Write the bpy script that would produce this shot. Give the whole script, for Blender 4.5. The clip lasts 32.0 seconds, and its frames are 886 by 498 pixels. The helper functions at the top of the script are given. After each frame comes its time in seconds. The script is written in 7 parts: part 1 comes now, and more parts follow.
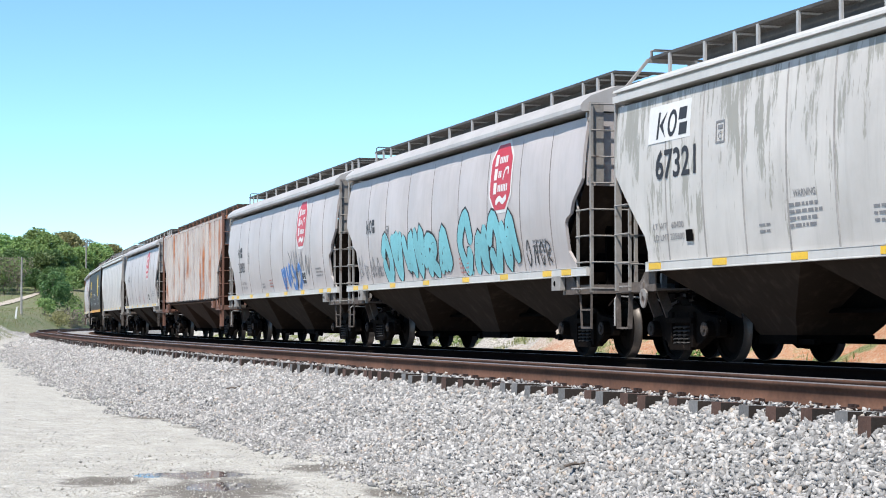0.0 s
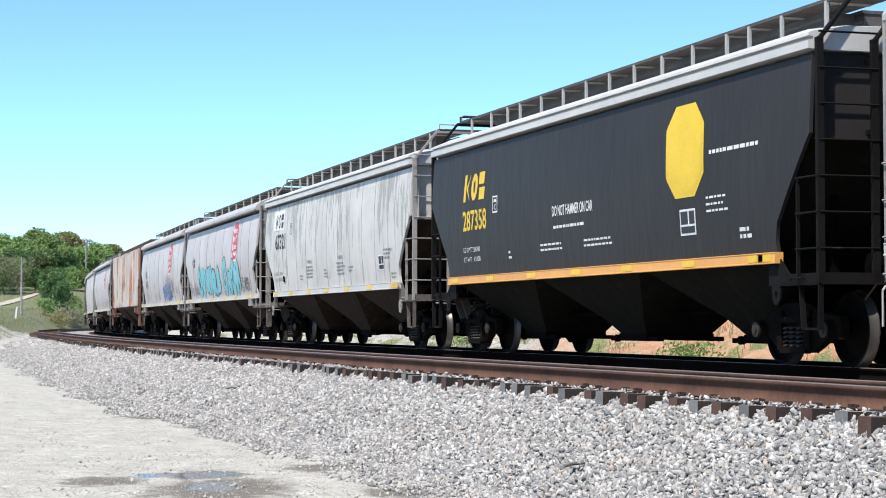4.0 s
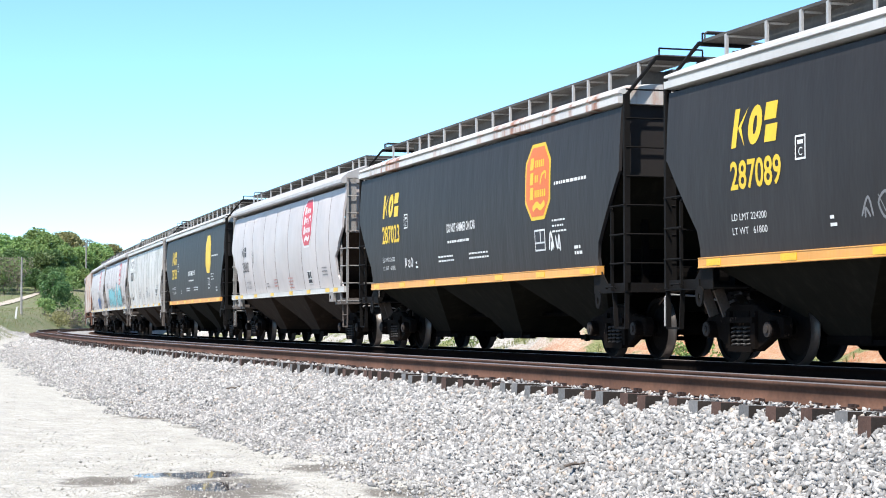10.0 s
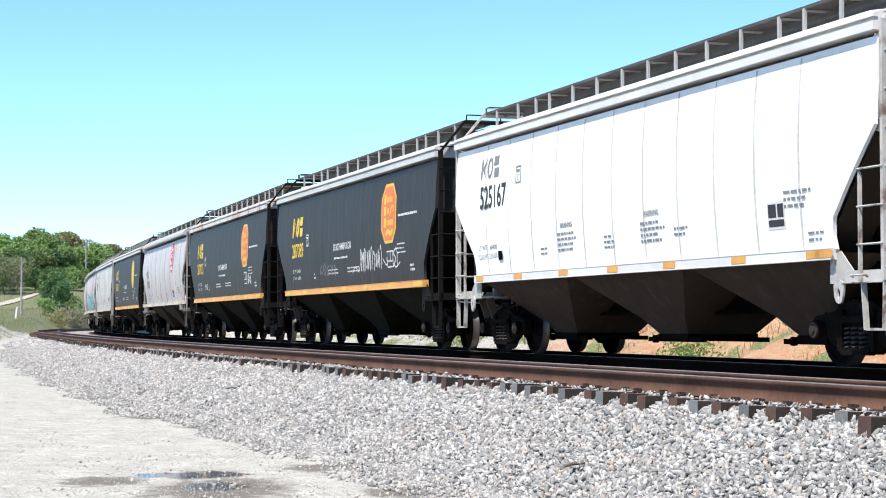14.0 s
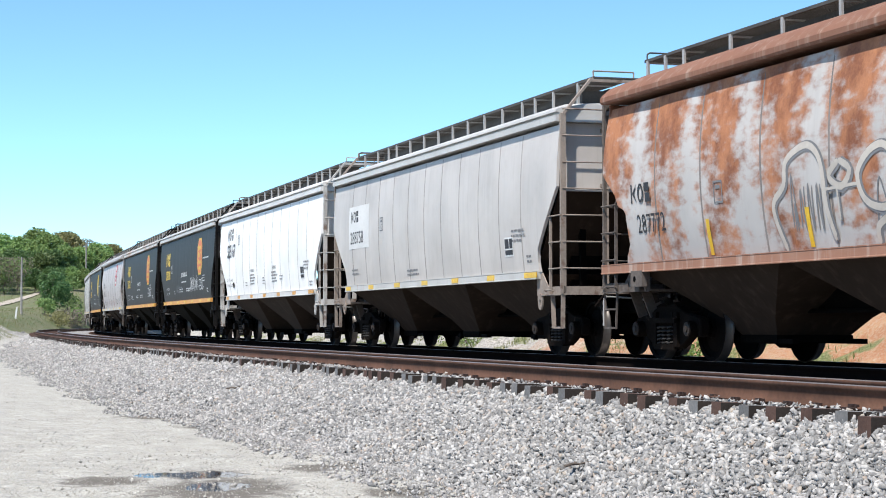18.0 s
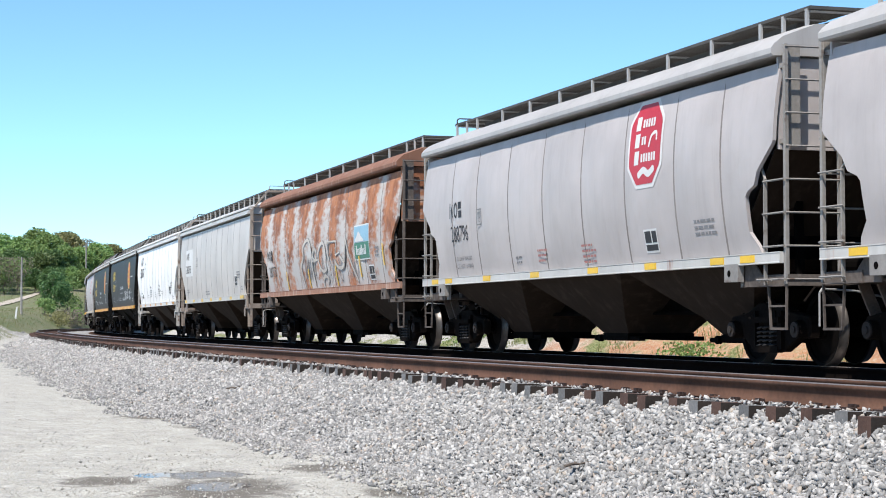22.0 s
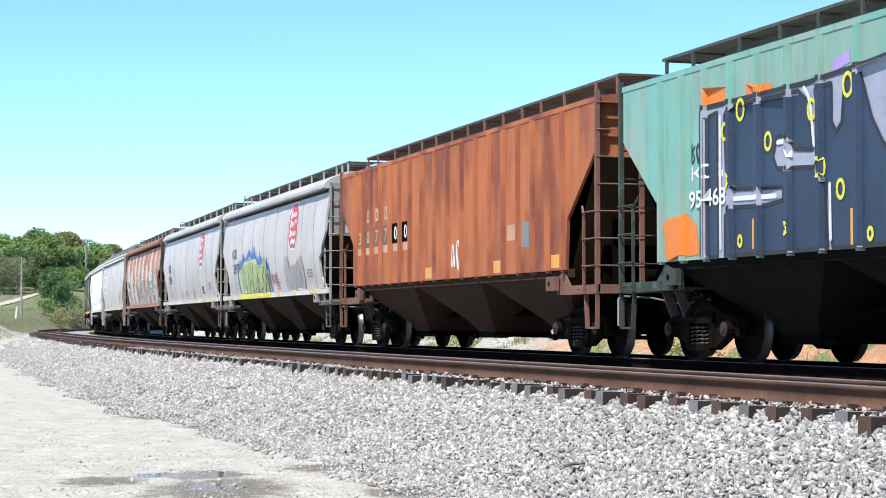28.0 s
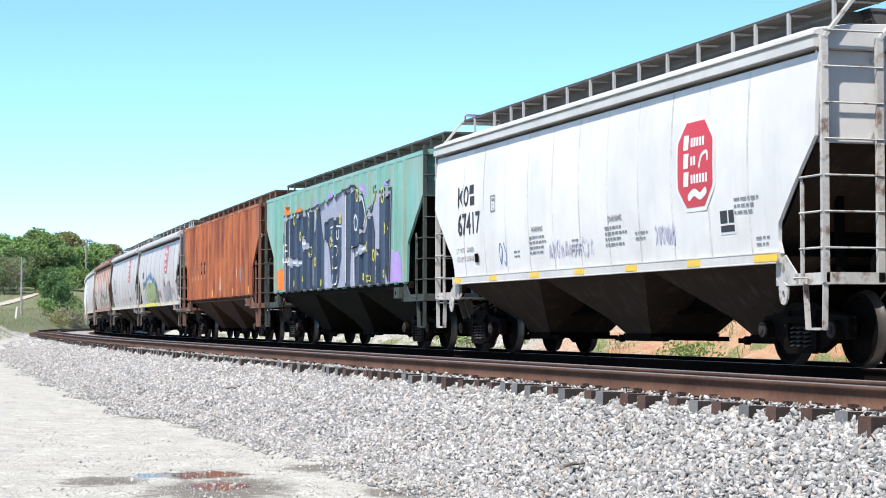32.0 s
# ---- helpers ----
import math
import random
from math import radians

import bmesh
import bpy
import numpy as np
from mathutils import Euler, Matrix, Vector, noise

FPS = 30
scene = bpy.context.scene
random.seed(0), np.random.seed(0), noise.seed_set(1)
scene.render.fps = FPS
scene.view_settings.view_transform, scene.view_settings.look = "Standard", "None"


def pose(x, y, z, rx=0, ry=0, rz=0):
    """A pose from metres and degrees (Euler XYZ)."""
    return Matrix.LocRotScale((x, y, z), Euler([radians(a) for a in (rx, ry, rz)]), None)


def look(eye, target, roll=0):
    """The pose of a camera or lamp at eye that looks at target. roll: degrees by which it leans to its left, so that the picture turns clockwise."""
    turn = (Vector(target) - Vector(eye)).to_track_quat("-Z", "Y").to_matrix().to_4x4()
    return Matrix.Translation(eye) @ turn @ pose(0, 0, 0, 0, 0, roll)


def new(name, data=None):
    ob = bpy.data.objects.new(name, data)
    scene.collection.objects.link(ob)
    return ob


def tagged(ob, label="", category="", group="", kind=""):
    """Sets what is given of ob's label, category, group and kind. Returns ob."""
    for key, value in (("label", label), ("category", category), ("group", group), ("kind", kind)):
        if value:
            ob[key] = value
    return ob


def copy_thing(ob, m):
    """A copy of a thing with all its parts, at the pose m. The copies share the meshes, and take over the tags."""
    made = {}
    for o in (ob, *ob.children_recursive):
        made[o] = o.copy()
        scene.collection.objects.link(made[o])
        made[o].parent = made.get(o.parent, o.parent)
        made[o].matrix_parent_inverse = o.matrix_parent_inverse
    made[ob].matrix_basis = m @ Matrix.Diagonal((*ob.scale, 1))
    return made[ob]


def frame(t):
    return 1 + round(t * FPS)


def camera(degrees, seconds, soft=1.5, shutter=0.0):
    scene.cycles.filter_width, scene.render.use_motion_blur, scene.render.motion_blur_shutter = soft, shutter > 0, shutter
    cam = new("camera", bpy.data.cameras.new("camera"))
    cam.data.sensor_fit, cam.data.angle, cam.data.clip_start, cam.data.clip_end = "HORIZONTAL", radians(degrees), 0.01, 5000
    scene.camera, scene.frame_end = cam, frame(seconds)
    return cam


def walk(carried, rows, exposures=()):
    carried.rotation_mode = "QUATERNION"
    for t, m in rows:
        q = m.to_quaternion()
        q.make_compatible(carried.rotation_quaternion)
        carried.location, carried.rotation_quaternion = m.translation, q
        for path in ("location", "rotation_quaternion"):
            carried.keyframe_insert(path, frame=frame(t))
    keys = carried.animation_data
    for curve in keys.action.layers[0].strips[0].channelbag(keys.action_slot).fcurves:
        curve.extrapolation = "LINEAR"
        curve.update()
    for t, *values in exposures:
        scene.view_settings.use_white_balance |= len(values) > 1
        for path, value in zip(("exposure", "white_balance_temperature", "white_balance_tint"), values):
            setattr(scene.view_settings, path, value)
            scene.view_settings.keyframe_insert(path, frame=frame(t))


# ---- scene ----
ZR = 1.0            # height of the rail tops above the gravel drive
CLIP = 32.0
cam = camera(26.73, CLIP, soft=1.0)
EYE = pose(0, 0, ZR + 0.527, 90 + 2.307, 0, 0)
# the camera opens for the dark cars and closes for the pale ones
EXPOSURE = [(0.0, 0.68), (3.0, 0.68), (6.0, 0.87), (10.0, 0.98), (13.0, 1.02), (14.4, 0.76), (16.5, 0.61), (20.0, 0.61), (25.0, 0.68), (28.0, 0.86), (30.0, 0.88), (32.0, 0.86)]
walk(cam, [(0.0, EYE), (CLIP, EYE)], exposures=EXPOSURE)

# ---- light: clear noon sky, high sun to the left of the camera ----
SUN_EL, SUN_AZ = radians(58), radians(213)      # azimuth clockwise from +y
world = bpy.data.worlds.new("world")
scene.world = world
world.use_nodes = True
wn = world.node_tree.nodes
sky = wn.new("ShaderNodeTexSky")
sky.sky_type, sky.sun_disc = "NISHITA", False
sky.sun_elevation, sky.sun_rotation = SUN_EL, SUN_AZ
sky.altitude = 1200
sky.air_density, sky.dust_density, sky.ozone_density = 0.62, 0.0, 1.0
tone = wn.new("ShaderNodeMix")
tone.data_type, tone.blend_type = "RGBA", "MULTIPLY"
tone.inputs[0].default_value, tone.inputs[7].default_value = 1.0, (0.75, 1.0, 1.04, 1)
world.node_tree.links.new(sky.outputs[0], tone.inputs[6])
world.node_tree.links.new(tone.outputs[2], wn["Background"].inputs[0])
wn["Background"].inputs[1].default_value = 0.15
sun_data = bpy.data.lights.new("sun", "SUN")
sun_data.energy, sun_data.angle, sun_data.color = 5.0, radians(0.53), (1.0, 0.945, 0.87)
sun = new("sun", sun_data)
sun_dir = Vector((math.sin(SUN_AZ) * math.cos(SUN_EL), math.cos(SUN_AZ) * math.cos(SUN_EL), math.sin(SUN_EL)))
sun.matrix_world = look(sun_dir * 200, (0, 0, 0))


# ---- materials ----
def tree(name):
    m = bpy.data.materials.new(name)
    m.use_nodes = True
    return m, m.node_tree.nodes, m.node_tree.links, m.node_tree.nodes["Principled BSDF"]


def node(nt, kind, **values):
    n = nt.new(kind)
    for key, value in values.items():
        n.inputs[key].default_value = value
    return n


def mixer(nt, lk, fac, a, b, blend="MIX"):
    n = nt.new("ShaderNodeMix")
    n.data_type, n.blend_type = "RGBA", blend
    for socket, value in ((n.inputs[0], fac), (n.inputs[6], a), (n.inputs[7], b)):
        if isinstance(value, bpy.types.NodeSocket):
            lk.new(value, socket)
        elif isinstance(value, tuple):
            socket.default_value = (*value[:3], 1)
        else:
            socket.default_value = value
    return n.outputs[2]


def ramp(nt, lk, value, lo, hi):
    n = nt.new("ShaderNodeMapRange")
    n.interpolation_type = "SMOOTHSTEP"
    n.inputs[1].default_value, n.inputs[2].default_value = lo, hi
    lk.new(value, n.inputs[0])
    return n.outputs[0]


def coords(nt, lk, scale=(1, 1, 1), shuffle=True):
    """Object coordinates, shifted by a random amount for each object."""
    tc = nt.new("ShaderNodeTexCoord")
    mp = node(nt, "ShaderNodeMapping", Scale=scale)
    lk.new(tc.outputs["Object"], mp.inputs[0])
    if shuffle:
        info = nt.new("ShaderNodeObjectInfo")
        mul = nt.new("ShaderNodeMath")
        mul.operation = "MULTIPLY"
        mul.inputs[1].default_value = 37.0
        lk.new(info.outputs["Random"], mul.inputs[0])
        lk.new(mul.outputs[0], mp.inputs["Location"])
    return mp.outputs[0]


def noise_of(nt, lk, vec, scale, detail=4.0, rough=0.6):
    n = node(nt, "ShaderNodeTexNoise", Scale=scale, Detail=detail, Roughness=rough)
    lk.new(vec, n.inputs["Vector"])
    return n.outputs[0]


def bump_of(nt, lk, bs, height, strength, distance=0.01):
    n = node(nt, "ShaderNodeBump", Strength=strength, Distance=distance)
    lk.new(height, n.inputs["Height"])
    lk.new(n.outputs[0], bs.inputs["Normal"])


def simple(name, color, rough=0.6, metal=0.0, vary=0.25, scale=6.0, bump=0.15, dirt=None, dirt_amount=0.0, island=0.0, spec=0.4):
    """A surface with mottling at two scales, fine relief and optional dirt."""
    m, nt, lk, bs = tree(name)
    vec = coords(nt, lk)
    big, fine = noise_of(nt, lk, vec, scale * 0.25), noise_of(nt, lk, vec, scale * 4)
    dark = tuple(c * (1 - vary) for c in color)
    light = tuple(min(1, c * (1 + vary)) for c in color)
    col = mixer(nt, lk, ramp(nt, lk, big, 0.3, 0.7), dark, light)
    col = mixer(nt, lk, 0.35, col, mixer(nt, lk, ramp(nt, lk, fine, 0.3, 0.7), dark, light))
    if dirt:
        spots = ramp(nt, lk, noise_of(nt, lk, vec, scale * 0.7, 6), 0.75 - dirt_amount * 0.5, 0.85 - dirt_amount * 0.4)
        col = mixer(nt, lk, spots, col, dirt)
    if island:
        geo = nt.new("ShaderNodeNewGeometry")
        col = mixer(nt, lk, island, col, mixer(nt, lk, geo.outputs["Random Per Island"], dark, light))
    lk.new(col, bs.inputs["Base Color"])
    bs.inputs["Roughness"].default_value, bs.inputs["Metallic"].default_value = rough, metal
    bs.inputs["Specular IOR Level"].default_value = spec
    bump_of(nt, lk, bs, fine, bump)
    return m


def paint(name, color, streak=(0.16, 0.14, 0.12), streaks=0.3, rust=0.0, grime=0.25, patch=None, patches=0.0, rough=0.45, spec=0.35, bands=0.0, blotch=None):
    """Car-body paint: vertical rain streaks, road grime towards the sill, rust blooms, peeled or faded patches."""
    m, nt, lk, bs = tree(name)
    vec = coords(nt, lk)
    long = coords(nt, lk, (1.0, 1.0, 0.09))
    big, fine = noise_of(nt, lk, vec, 0.7, 3), noise_of(nt, lk, vec, 26.0, 5)
    col = mixer(nt, lk, ramp(nt, lk, big, 0.3, 0.7), tuple(c * 0.9 for c in color), tuple(min(1, c * 1.07) for c in color))
    if patches:
        # peeled runs, more of them towards the top
        sep = nt.new("ShaderNodeSeparateXYZ")
        lk.new(nt.new("ShaderNodeTexCoord").outputs["Object"], sep.inputs[0])
        lean = nt.new("ShaderNodeMath")
        lean.operation = "MULTIPLY_ADD"
        lk.new(sep.outputs["Z"], lean.inputs[0])
        lean.inputs[1].default_value = 0.055
        lk.new(noise_of(nt, lk, coords(nt, lk, (2.3, 1.0, 0.42)), 1.7, 7, 0.68), lean.inputs[2])
        chip = ramp(nt, lk, lean.outputs[0], 0.80 - 0.22 * patches, 0.85 - 0.22 * patches)
        col = mixer(nt, lk, chip, col, patch)
    if blotch:
        # broad soft areas of darker paint, drawn out downwards
        soft = noise_of(nt, lk, coords(nt, lk, (1.0, 1.0, 0.45)), 0.9, 4, 0.6)
        col = mixer(nt, lk, ramp(nt, lk, soft, 0.38, 0.68), col, blotch)
    run = ramp(nt, lk, noise_of(nt, lk, long, 5.0, 5, 0.65), 0.48, 0.75)
    mul = nt.new("ShaderNodeMath")
    mul.operation = "MULTIPLY"
    mul.inputs[1].default_value = streaks
    lk.new(run, mul.inputs[0])
    col = mixer(nt, lk, mul.outputs[0], col, streak)
    if rust:
        blend = nt.new("ShaderNodeMath")
        blend.operation = "MULTIPLY_ADD"
        lk.new(noise_of(nt, lk, coords(nt, lk, (1.0, 1.0, 0.8 if bands else 0.35)), 1.3 if bands else 1.5, 5 if bands else 8, 0.58 if bands else 0.66), blend.inputs[0])
        blend.inputs[1].default_value = 1.0 if bands else 0.8
        lk.new(noise_of(nt, lk, coords(nt, lk, (0.8, 1.0, 1.6)) if bands else long, 4.0 if bands else 3.0, 5, 0.58), blend.inputs[2])
        low = (1.36 if bands else 1.25) - 0.55 * rust
        level = blend.outputs[0]
        if bands:
            # heavier rust in the middle of each panel and towards the eave
            sep = nt.new("ShaderNodeSeparateXYZ")
            lk.new(nt.new("ShaderNodeTexCoord").outputs["Object"], sep.inputs[0])
            steps = (("MULTIPLY_ADD", (math.pi / 1.74, 4.2 * math.pi / 1.74)), ("SINE", ()), ("ABSOLUTE", ()), ("MULTIPLY_ADD", (bands, -bands * 0.6)))
            value = sep.outputs["X"]
            for op, args in steps:
                mt = nt.new("ShaderNodeMath")
                mt.operation = op
                lk.new(value, mt.inputs[0])
                for i, arg in enumerate(args):
                    mt.inputs[i + 1].default_value = arg
                value = mt.outputs[0]
            up = nt.new("ShaderNodeMath")
            up.operation = "MULTIPLY_ADD"
            lk.new(sep.outputs["Z"], up.inputs[0])
            up.inputs[1].default_value = 0.11
            lk.new(value, up.inputs[2])
            both = nt.new("ShaderNodeMath")
            both.operation = "ADD"
            lk.new(up.outputs[0], both.inputs[0])
            lk.new(level, both.inputs[1])
            level = both.outputs[0]
            low += 0.11 * 2.6
        spots = ramp(nt, lk, level, low, low + (0.40 if bands else 0.2))
        rough_tone = mixer(nt, lk, ramp(nt, lk, noise_of(nt, lk, coords(nt, lk, (1.0, 1.0, 0.7)), 2.6, 6, 0.6), 0.36, 0.64), (0.175, 0.062, 0.030), (0.42, 0.180, 0.085))
        tone = mixer(nt, lk, 0.25, rough_tone, mixer(nt, lk, ramp(nt, lk, fine, 0.3, 0.7), (0.18, 0.062, 0.030), (0.40, 0.170, 0.080)))
        col = mixer(nt, lk, spots, col, tone)
    dust = ramp(nt, lk, noise_of(nt, lk, vec, 1.6, 6, 0.7), 0.45, 0.8)
    mul = nt.new("ShaderNodeMath")
    mul.operation = "MULTIPLY"
    mul.inputs[1].default_value = grime
    lk.new(dust, mul.inputs[0])
    col = mixer(nt, lk, mul.outputs[0], col, (0.225, 0.195, 0.165))
    lk.new(col, bs.inputs["Base Color"])
    bs.inputs["Roughness"].default_value = rough
    bs.inputs["Diffuse Roughness"].default_value = 0.15
    bs.inputs["Specular IOR Level"].default_value = spec
    bump_of(nt, lk, bs, noise_of(nt, lk, coords(nt, lk, (1.6, 1.0, 0.5)), 1.6, 3), 0.3, 0.05)
    return m


RAIL_SIDE = simple("rusty_rail_steel", (0.086, 0.044, 0.029), 0.8, 0.0, 0.35, 5.0, spec=0.2)
# Rails below the train: its shade is put into this steel colour.
RAIL_DARK = simple("shade_black_rail_steel", (0.0075, 0.00585, 0.00525), 0.9, 0.0, 0.3, 5.0, spec=0.0)
RAIL_TOP = simple("polished_rail_steel", (0.255, 0.225, 0.210), 0.42, 0.6, 0.2, 8.0, 0.05)
TIE_OLD = simple("weathered_tie_wood", (0.135, 0.134, 0.134), 0.9, 0, 0.35, 9.0, 0.5)
TIE_BROWN = simple("creosoted_tie_wood", (0.071, 0.038, 0.028), 0.85, 0, 0.35, 9.0, 0.5)
PLATE = simple("rusty_tie_plate", (0.038, 0.022, 0.018), 0.8, 0.2)
# Underframe, bogie and wheel steel: grime, plus under-train shade put into the colour.
DARK_STEEL = simple("grimy_shaded_steel", (0.003, 0.00255, 0.00225), 0.85, 0.0, 0.4, 8.0, 0.2, (0.009, 0.00675, 0.00525), 0.3, spec=0.03)
TRUCK_STEEL = simple("dusty_shaded_brown_steel", (0.0075, 0.00562, 0.00465), 0.85, 0.0, 0.4, 7.0, 0.3, (0.075, 0.053, 0.041), 0.25, spec=0.03)
WHEEL_STEEL = simple("worn_shaded_wheel_steel", (0.0045, 0.00375, 0.00337), 0.75, 0.0, 0.3, 7.0, 0.15, (0.0105, 0.0075, 0.006), 0.15, spec=0.03)
TREAD_STEEL = simple("shiny_wheel_tread", (0.10, 0.09, 0.083), 0.35, 0.6, 0.15, 9.0, 0.05)
GRATING = simple("galvanised_grating", (0.068, 0.064, 0.060), 0.7, 0.1, 0.3, 9.0, spec=0.2)
GALV = simple("galvanised_bar", (0.345, 0.338, 0.330), 0.5, 0.2, 0.15, 8.0)
YELLOW = simple("yellow_reflective_tape", (0.637, 0.390, 0.015), 0.35, 0, 0.12, 5.0, 0.05, (0.225, 0.150, 0.060), 0.15)
ORANGE_TAPE = simple("faded_orange_tape", (0.562, 0.270, 0.045), 0.4, 0, 0.12, 5.0, 0.05)
WHITE_INK = simple("white_stencil_paint", (0.585, 0.585, 0.570), 0.6, 0, 0.08, 5.0, 0.05)
BLACK_INK = simple("black_stencil_paint", (0.022, 0.022, 0.026), 0.6, 0, 0.2, 5.0, 0.05)
YELLOW_INK = simple("yellow_stencil_paint", (0.615, 0.413, 0.022), 0.5, 0, 0.1, 5.0, 0.05)
RED_INK = simple("red_emblem_paint", (0.435, 0.026, 0.038), 0.45, 0, 0.1, 4.0, 0.05)
ORANGE_INK = simple("orange_emblem_paint", (0.585, 0.120, 0.015), 0.45, 0, 0.1, 4.0, 0.05)
GREY_INK = simple("grey_stencil_paint", (0.17, 0.17, 0.175), 0.6, 0, 0.1, 5.0, 0.05)
SPRING = simple("coil_spring_steel", (0.022, 0.0195, 0.018), 0.6, 0.0, 0.2, 9.0)


# ---- mesh building ----
class Geo:
    """Collects plain geometry for one mesh."""

    def __init__(self):
        self.v, self.f, self.mi = [], [], []

    def add(self, verts, faces, mi=0):
        n = len(self.v)
        self.v.extend(tuple(map(float, p)) for p in verts)
        self.f.extend(tuple(n + i for i in f) for f in faces)
        self.mi.extend([mi] * len(faces))
        return self

    def box(self, x0, x1, y0, y1, z0, z1, mi=0):
        v = [(x, y, z) for x in (x0, x1) for y in (y0, y1) for z in (z0, z1)]
        return self.add(v, [(0, 1, 3, 2), (4, 6, 7, 5), (0, 4, 5, 1), (2, 3, 7, 6), (0, 2, 6, 4), (1, 5, 7, 3)], mi)

    def bar(self, a, b, w, h=None, mi=0):
        """A straight square-section bar from a to b."""
        a, b = Vector(a), Vector(b)
        d = (b - a).normalized()
        up = Vector((0, 0, 1)) if abs(d.z) < 0.9 else Vector((1, 0, 0))
        p = d.cross(up).normalized() * (w / 2)
        q = d.cross(p).normalized() * ((h or w) / 2)
        v = [c + i * p + j * q for c in (a, b) for i, j in ((-1, -1), (1, -1), (1, 1), (-1, 1))]
        return self.add(v, [(0, 1, 2, 3), (7, 6, 5, 4), (0, 4, 5, 1), (1, 5, 6, 2), (2, 6, 7, 3), (3, 7, 4, 0)], mi)

    def tube(self, a, b, r, n=8, mi=0, r2=None, caps=True):
        a, b = Vector(a), Vector(b)
        d = (b - a).normalized()
        up = Vector((0, 0, 1)) if abs(d.z) < 0.9 else Vector((1, 0, 0))
        p = d.cross(up).normalized()
        q = d.cross(p).normalized()
        v = []
        for c, rad in ((a, r), (b, r if r2 is None else r2)):
            v += [c + rad * (math.cos(2 * math.pi * i / n) * p + math.sin(2 * math.pi * i / n) * q) for i in range(n)]
        f = [(i, (i + 1) % n, n + (i + 1) % n, n + i) for i in range(n)]
        if caps:
            f += [tuple(range(n))[::-1], tuple(range(n, 2 * n))]
        return self.add(v, f, mi)

    def pipe(self, pts, r, n=6, mi=0):
        for a, b in zip(pts, pts[1:]):
            self.tube(a, b, r, n, mi)
        return self

    def lathe(self, profile, n=24, mi=0, centre=(0, 0, 0)):
        """Turns a profile of (radius, y) round the y axis."""
        v = [(centre[0] + r * math.cos(2 * math.pi * k / n), centre[1] + y, centre[2] + r * math.sin(2 * math.pi * k / n)) for r, y in profile for k in range(n)]
        f = [(i * n + k, i * n + (k + 1) % n, (i + 1) * n + (k + 1) % n, (i + 1) * n + k) for i in range(len(profile) - 1) for k in range(n)]
        return self.add(v, f, mi)

    def mesh(self, name, *mats, smooth=False, weld=False):
        me = bpy.data.meshes.new(name)
        me.from_pydata(self.v, [], self.f)
        for m in mats:
            me.materials.append(m)
        if len(mats) > 1:
            me.polygons.foreach_set("material_index", self.mi)
        bm = bmesh.new()
        bm.from_mesh(me)
        if weld:
            bmesh.ops.remove_doubles(bm, verts=bm.verts, dist=0.0005)
        bmesh.ops.recalc_face_normals(bm, faces=bm.faces)
        bm.to_mesh(me)
        bm.free()
        if smooth:
            me.polygons.foreach_set("use_smooth", [True] * len(me.polygons))
            me.set_sharp_from_angle(angle=radians(35))
        me.update()
        return me


def part(name, mesh, parent, label="", at=None):
    ob = new(name, mesh)
    ob.parent = parent
    if at is not None:
        ob.matrix_basis = at
    return tagged(ob, label)


# ---- the line of the tracks ----
STEP = 0.5
S = np.arange(-90.0, 420.0 + STEP, STEP)
KNOTS = np.arange(-20, 241, 20.0)
BENDS = np.array([-11.0, -6.5, -13.0, -3.6, -6.9, -11.4, -12.3, -15.0, -22.0, -25.0, -25.0, -25.0, -25.0, -25.0]) * 1e-4
kap = np.interp(S, KNOTS, BENDS)
HEAD = np.concatenate([[0], np.cumsum((kap[1:] + kap[:-1]) / 2 * STEP)])
ZERO = int(np.argmin(abs(S)))
HEAD = HEAD - HEAD[ZERO] + 1.86569
LX = np.concatenate([[0], np.cumsum((np.cos(HEAD[1:]) + np.cos(HEAD[:-1])) / 2 * STEP)])
LY = np.concatenate([[0], np.cumsum((np.sin(HEAD[1:]) + np.sin(HEAD[:-1])) / 2 * STEP)])
LX, LY = LX - LX[ZERO] + 0.34941, LY - LY[ZERO] + 40.35043
SPACING = 4.31          # between the centre lines of the two tracks


def line(s, off=0.0):
    """Point and heading of the train's track at the distance s, off metres to its left (the camera's side)."""
    x, y, a = np.interp(s, S, LX), np.interp(s, S, LY), np.interp(s, S, HEAD)
    return x - np.sin(a) * off, y + np.cos(a) * off, a


def offset_of(x, y):
    """The nearest distance along the line and the offset from it, for arrays of points."""
    x, y = np.asarray(x, float), np.asarray(y, float)
    out_s, out_o = np.empty(len(x)), np.empty(len(x))
    xs, ys, hs, ss = LX[::4], LY[::4], HEAD[::4], S[::4]
    for i in range(0, len(x), 4000):
        d = (x[i:i + 4000, None] - xs) ** 2 + (y[i:i + 4000, None] - ys) ** 2
        k = np.argmin(d, axis=1)
        dx, dy = x[i:i + 4000] - xs[k], y[i:i + 4000] - ys[k]
        out_s[i:i + 4000] = ss[k] + dx * np.cos(hs[k]) + dy * np.sin(hs[k])
        out_o[i:i + 4000] = -dx * np.sin(hs[k]) + dy * np.cos(hs[k])
    return out_s, out_o


def fade(v, lo, hi):
    t = np.clip((v - lo) / (hi - lo), 0, 1)
    return t * t * (3 - 2 * t)


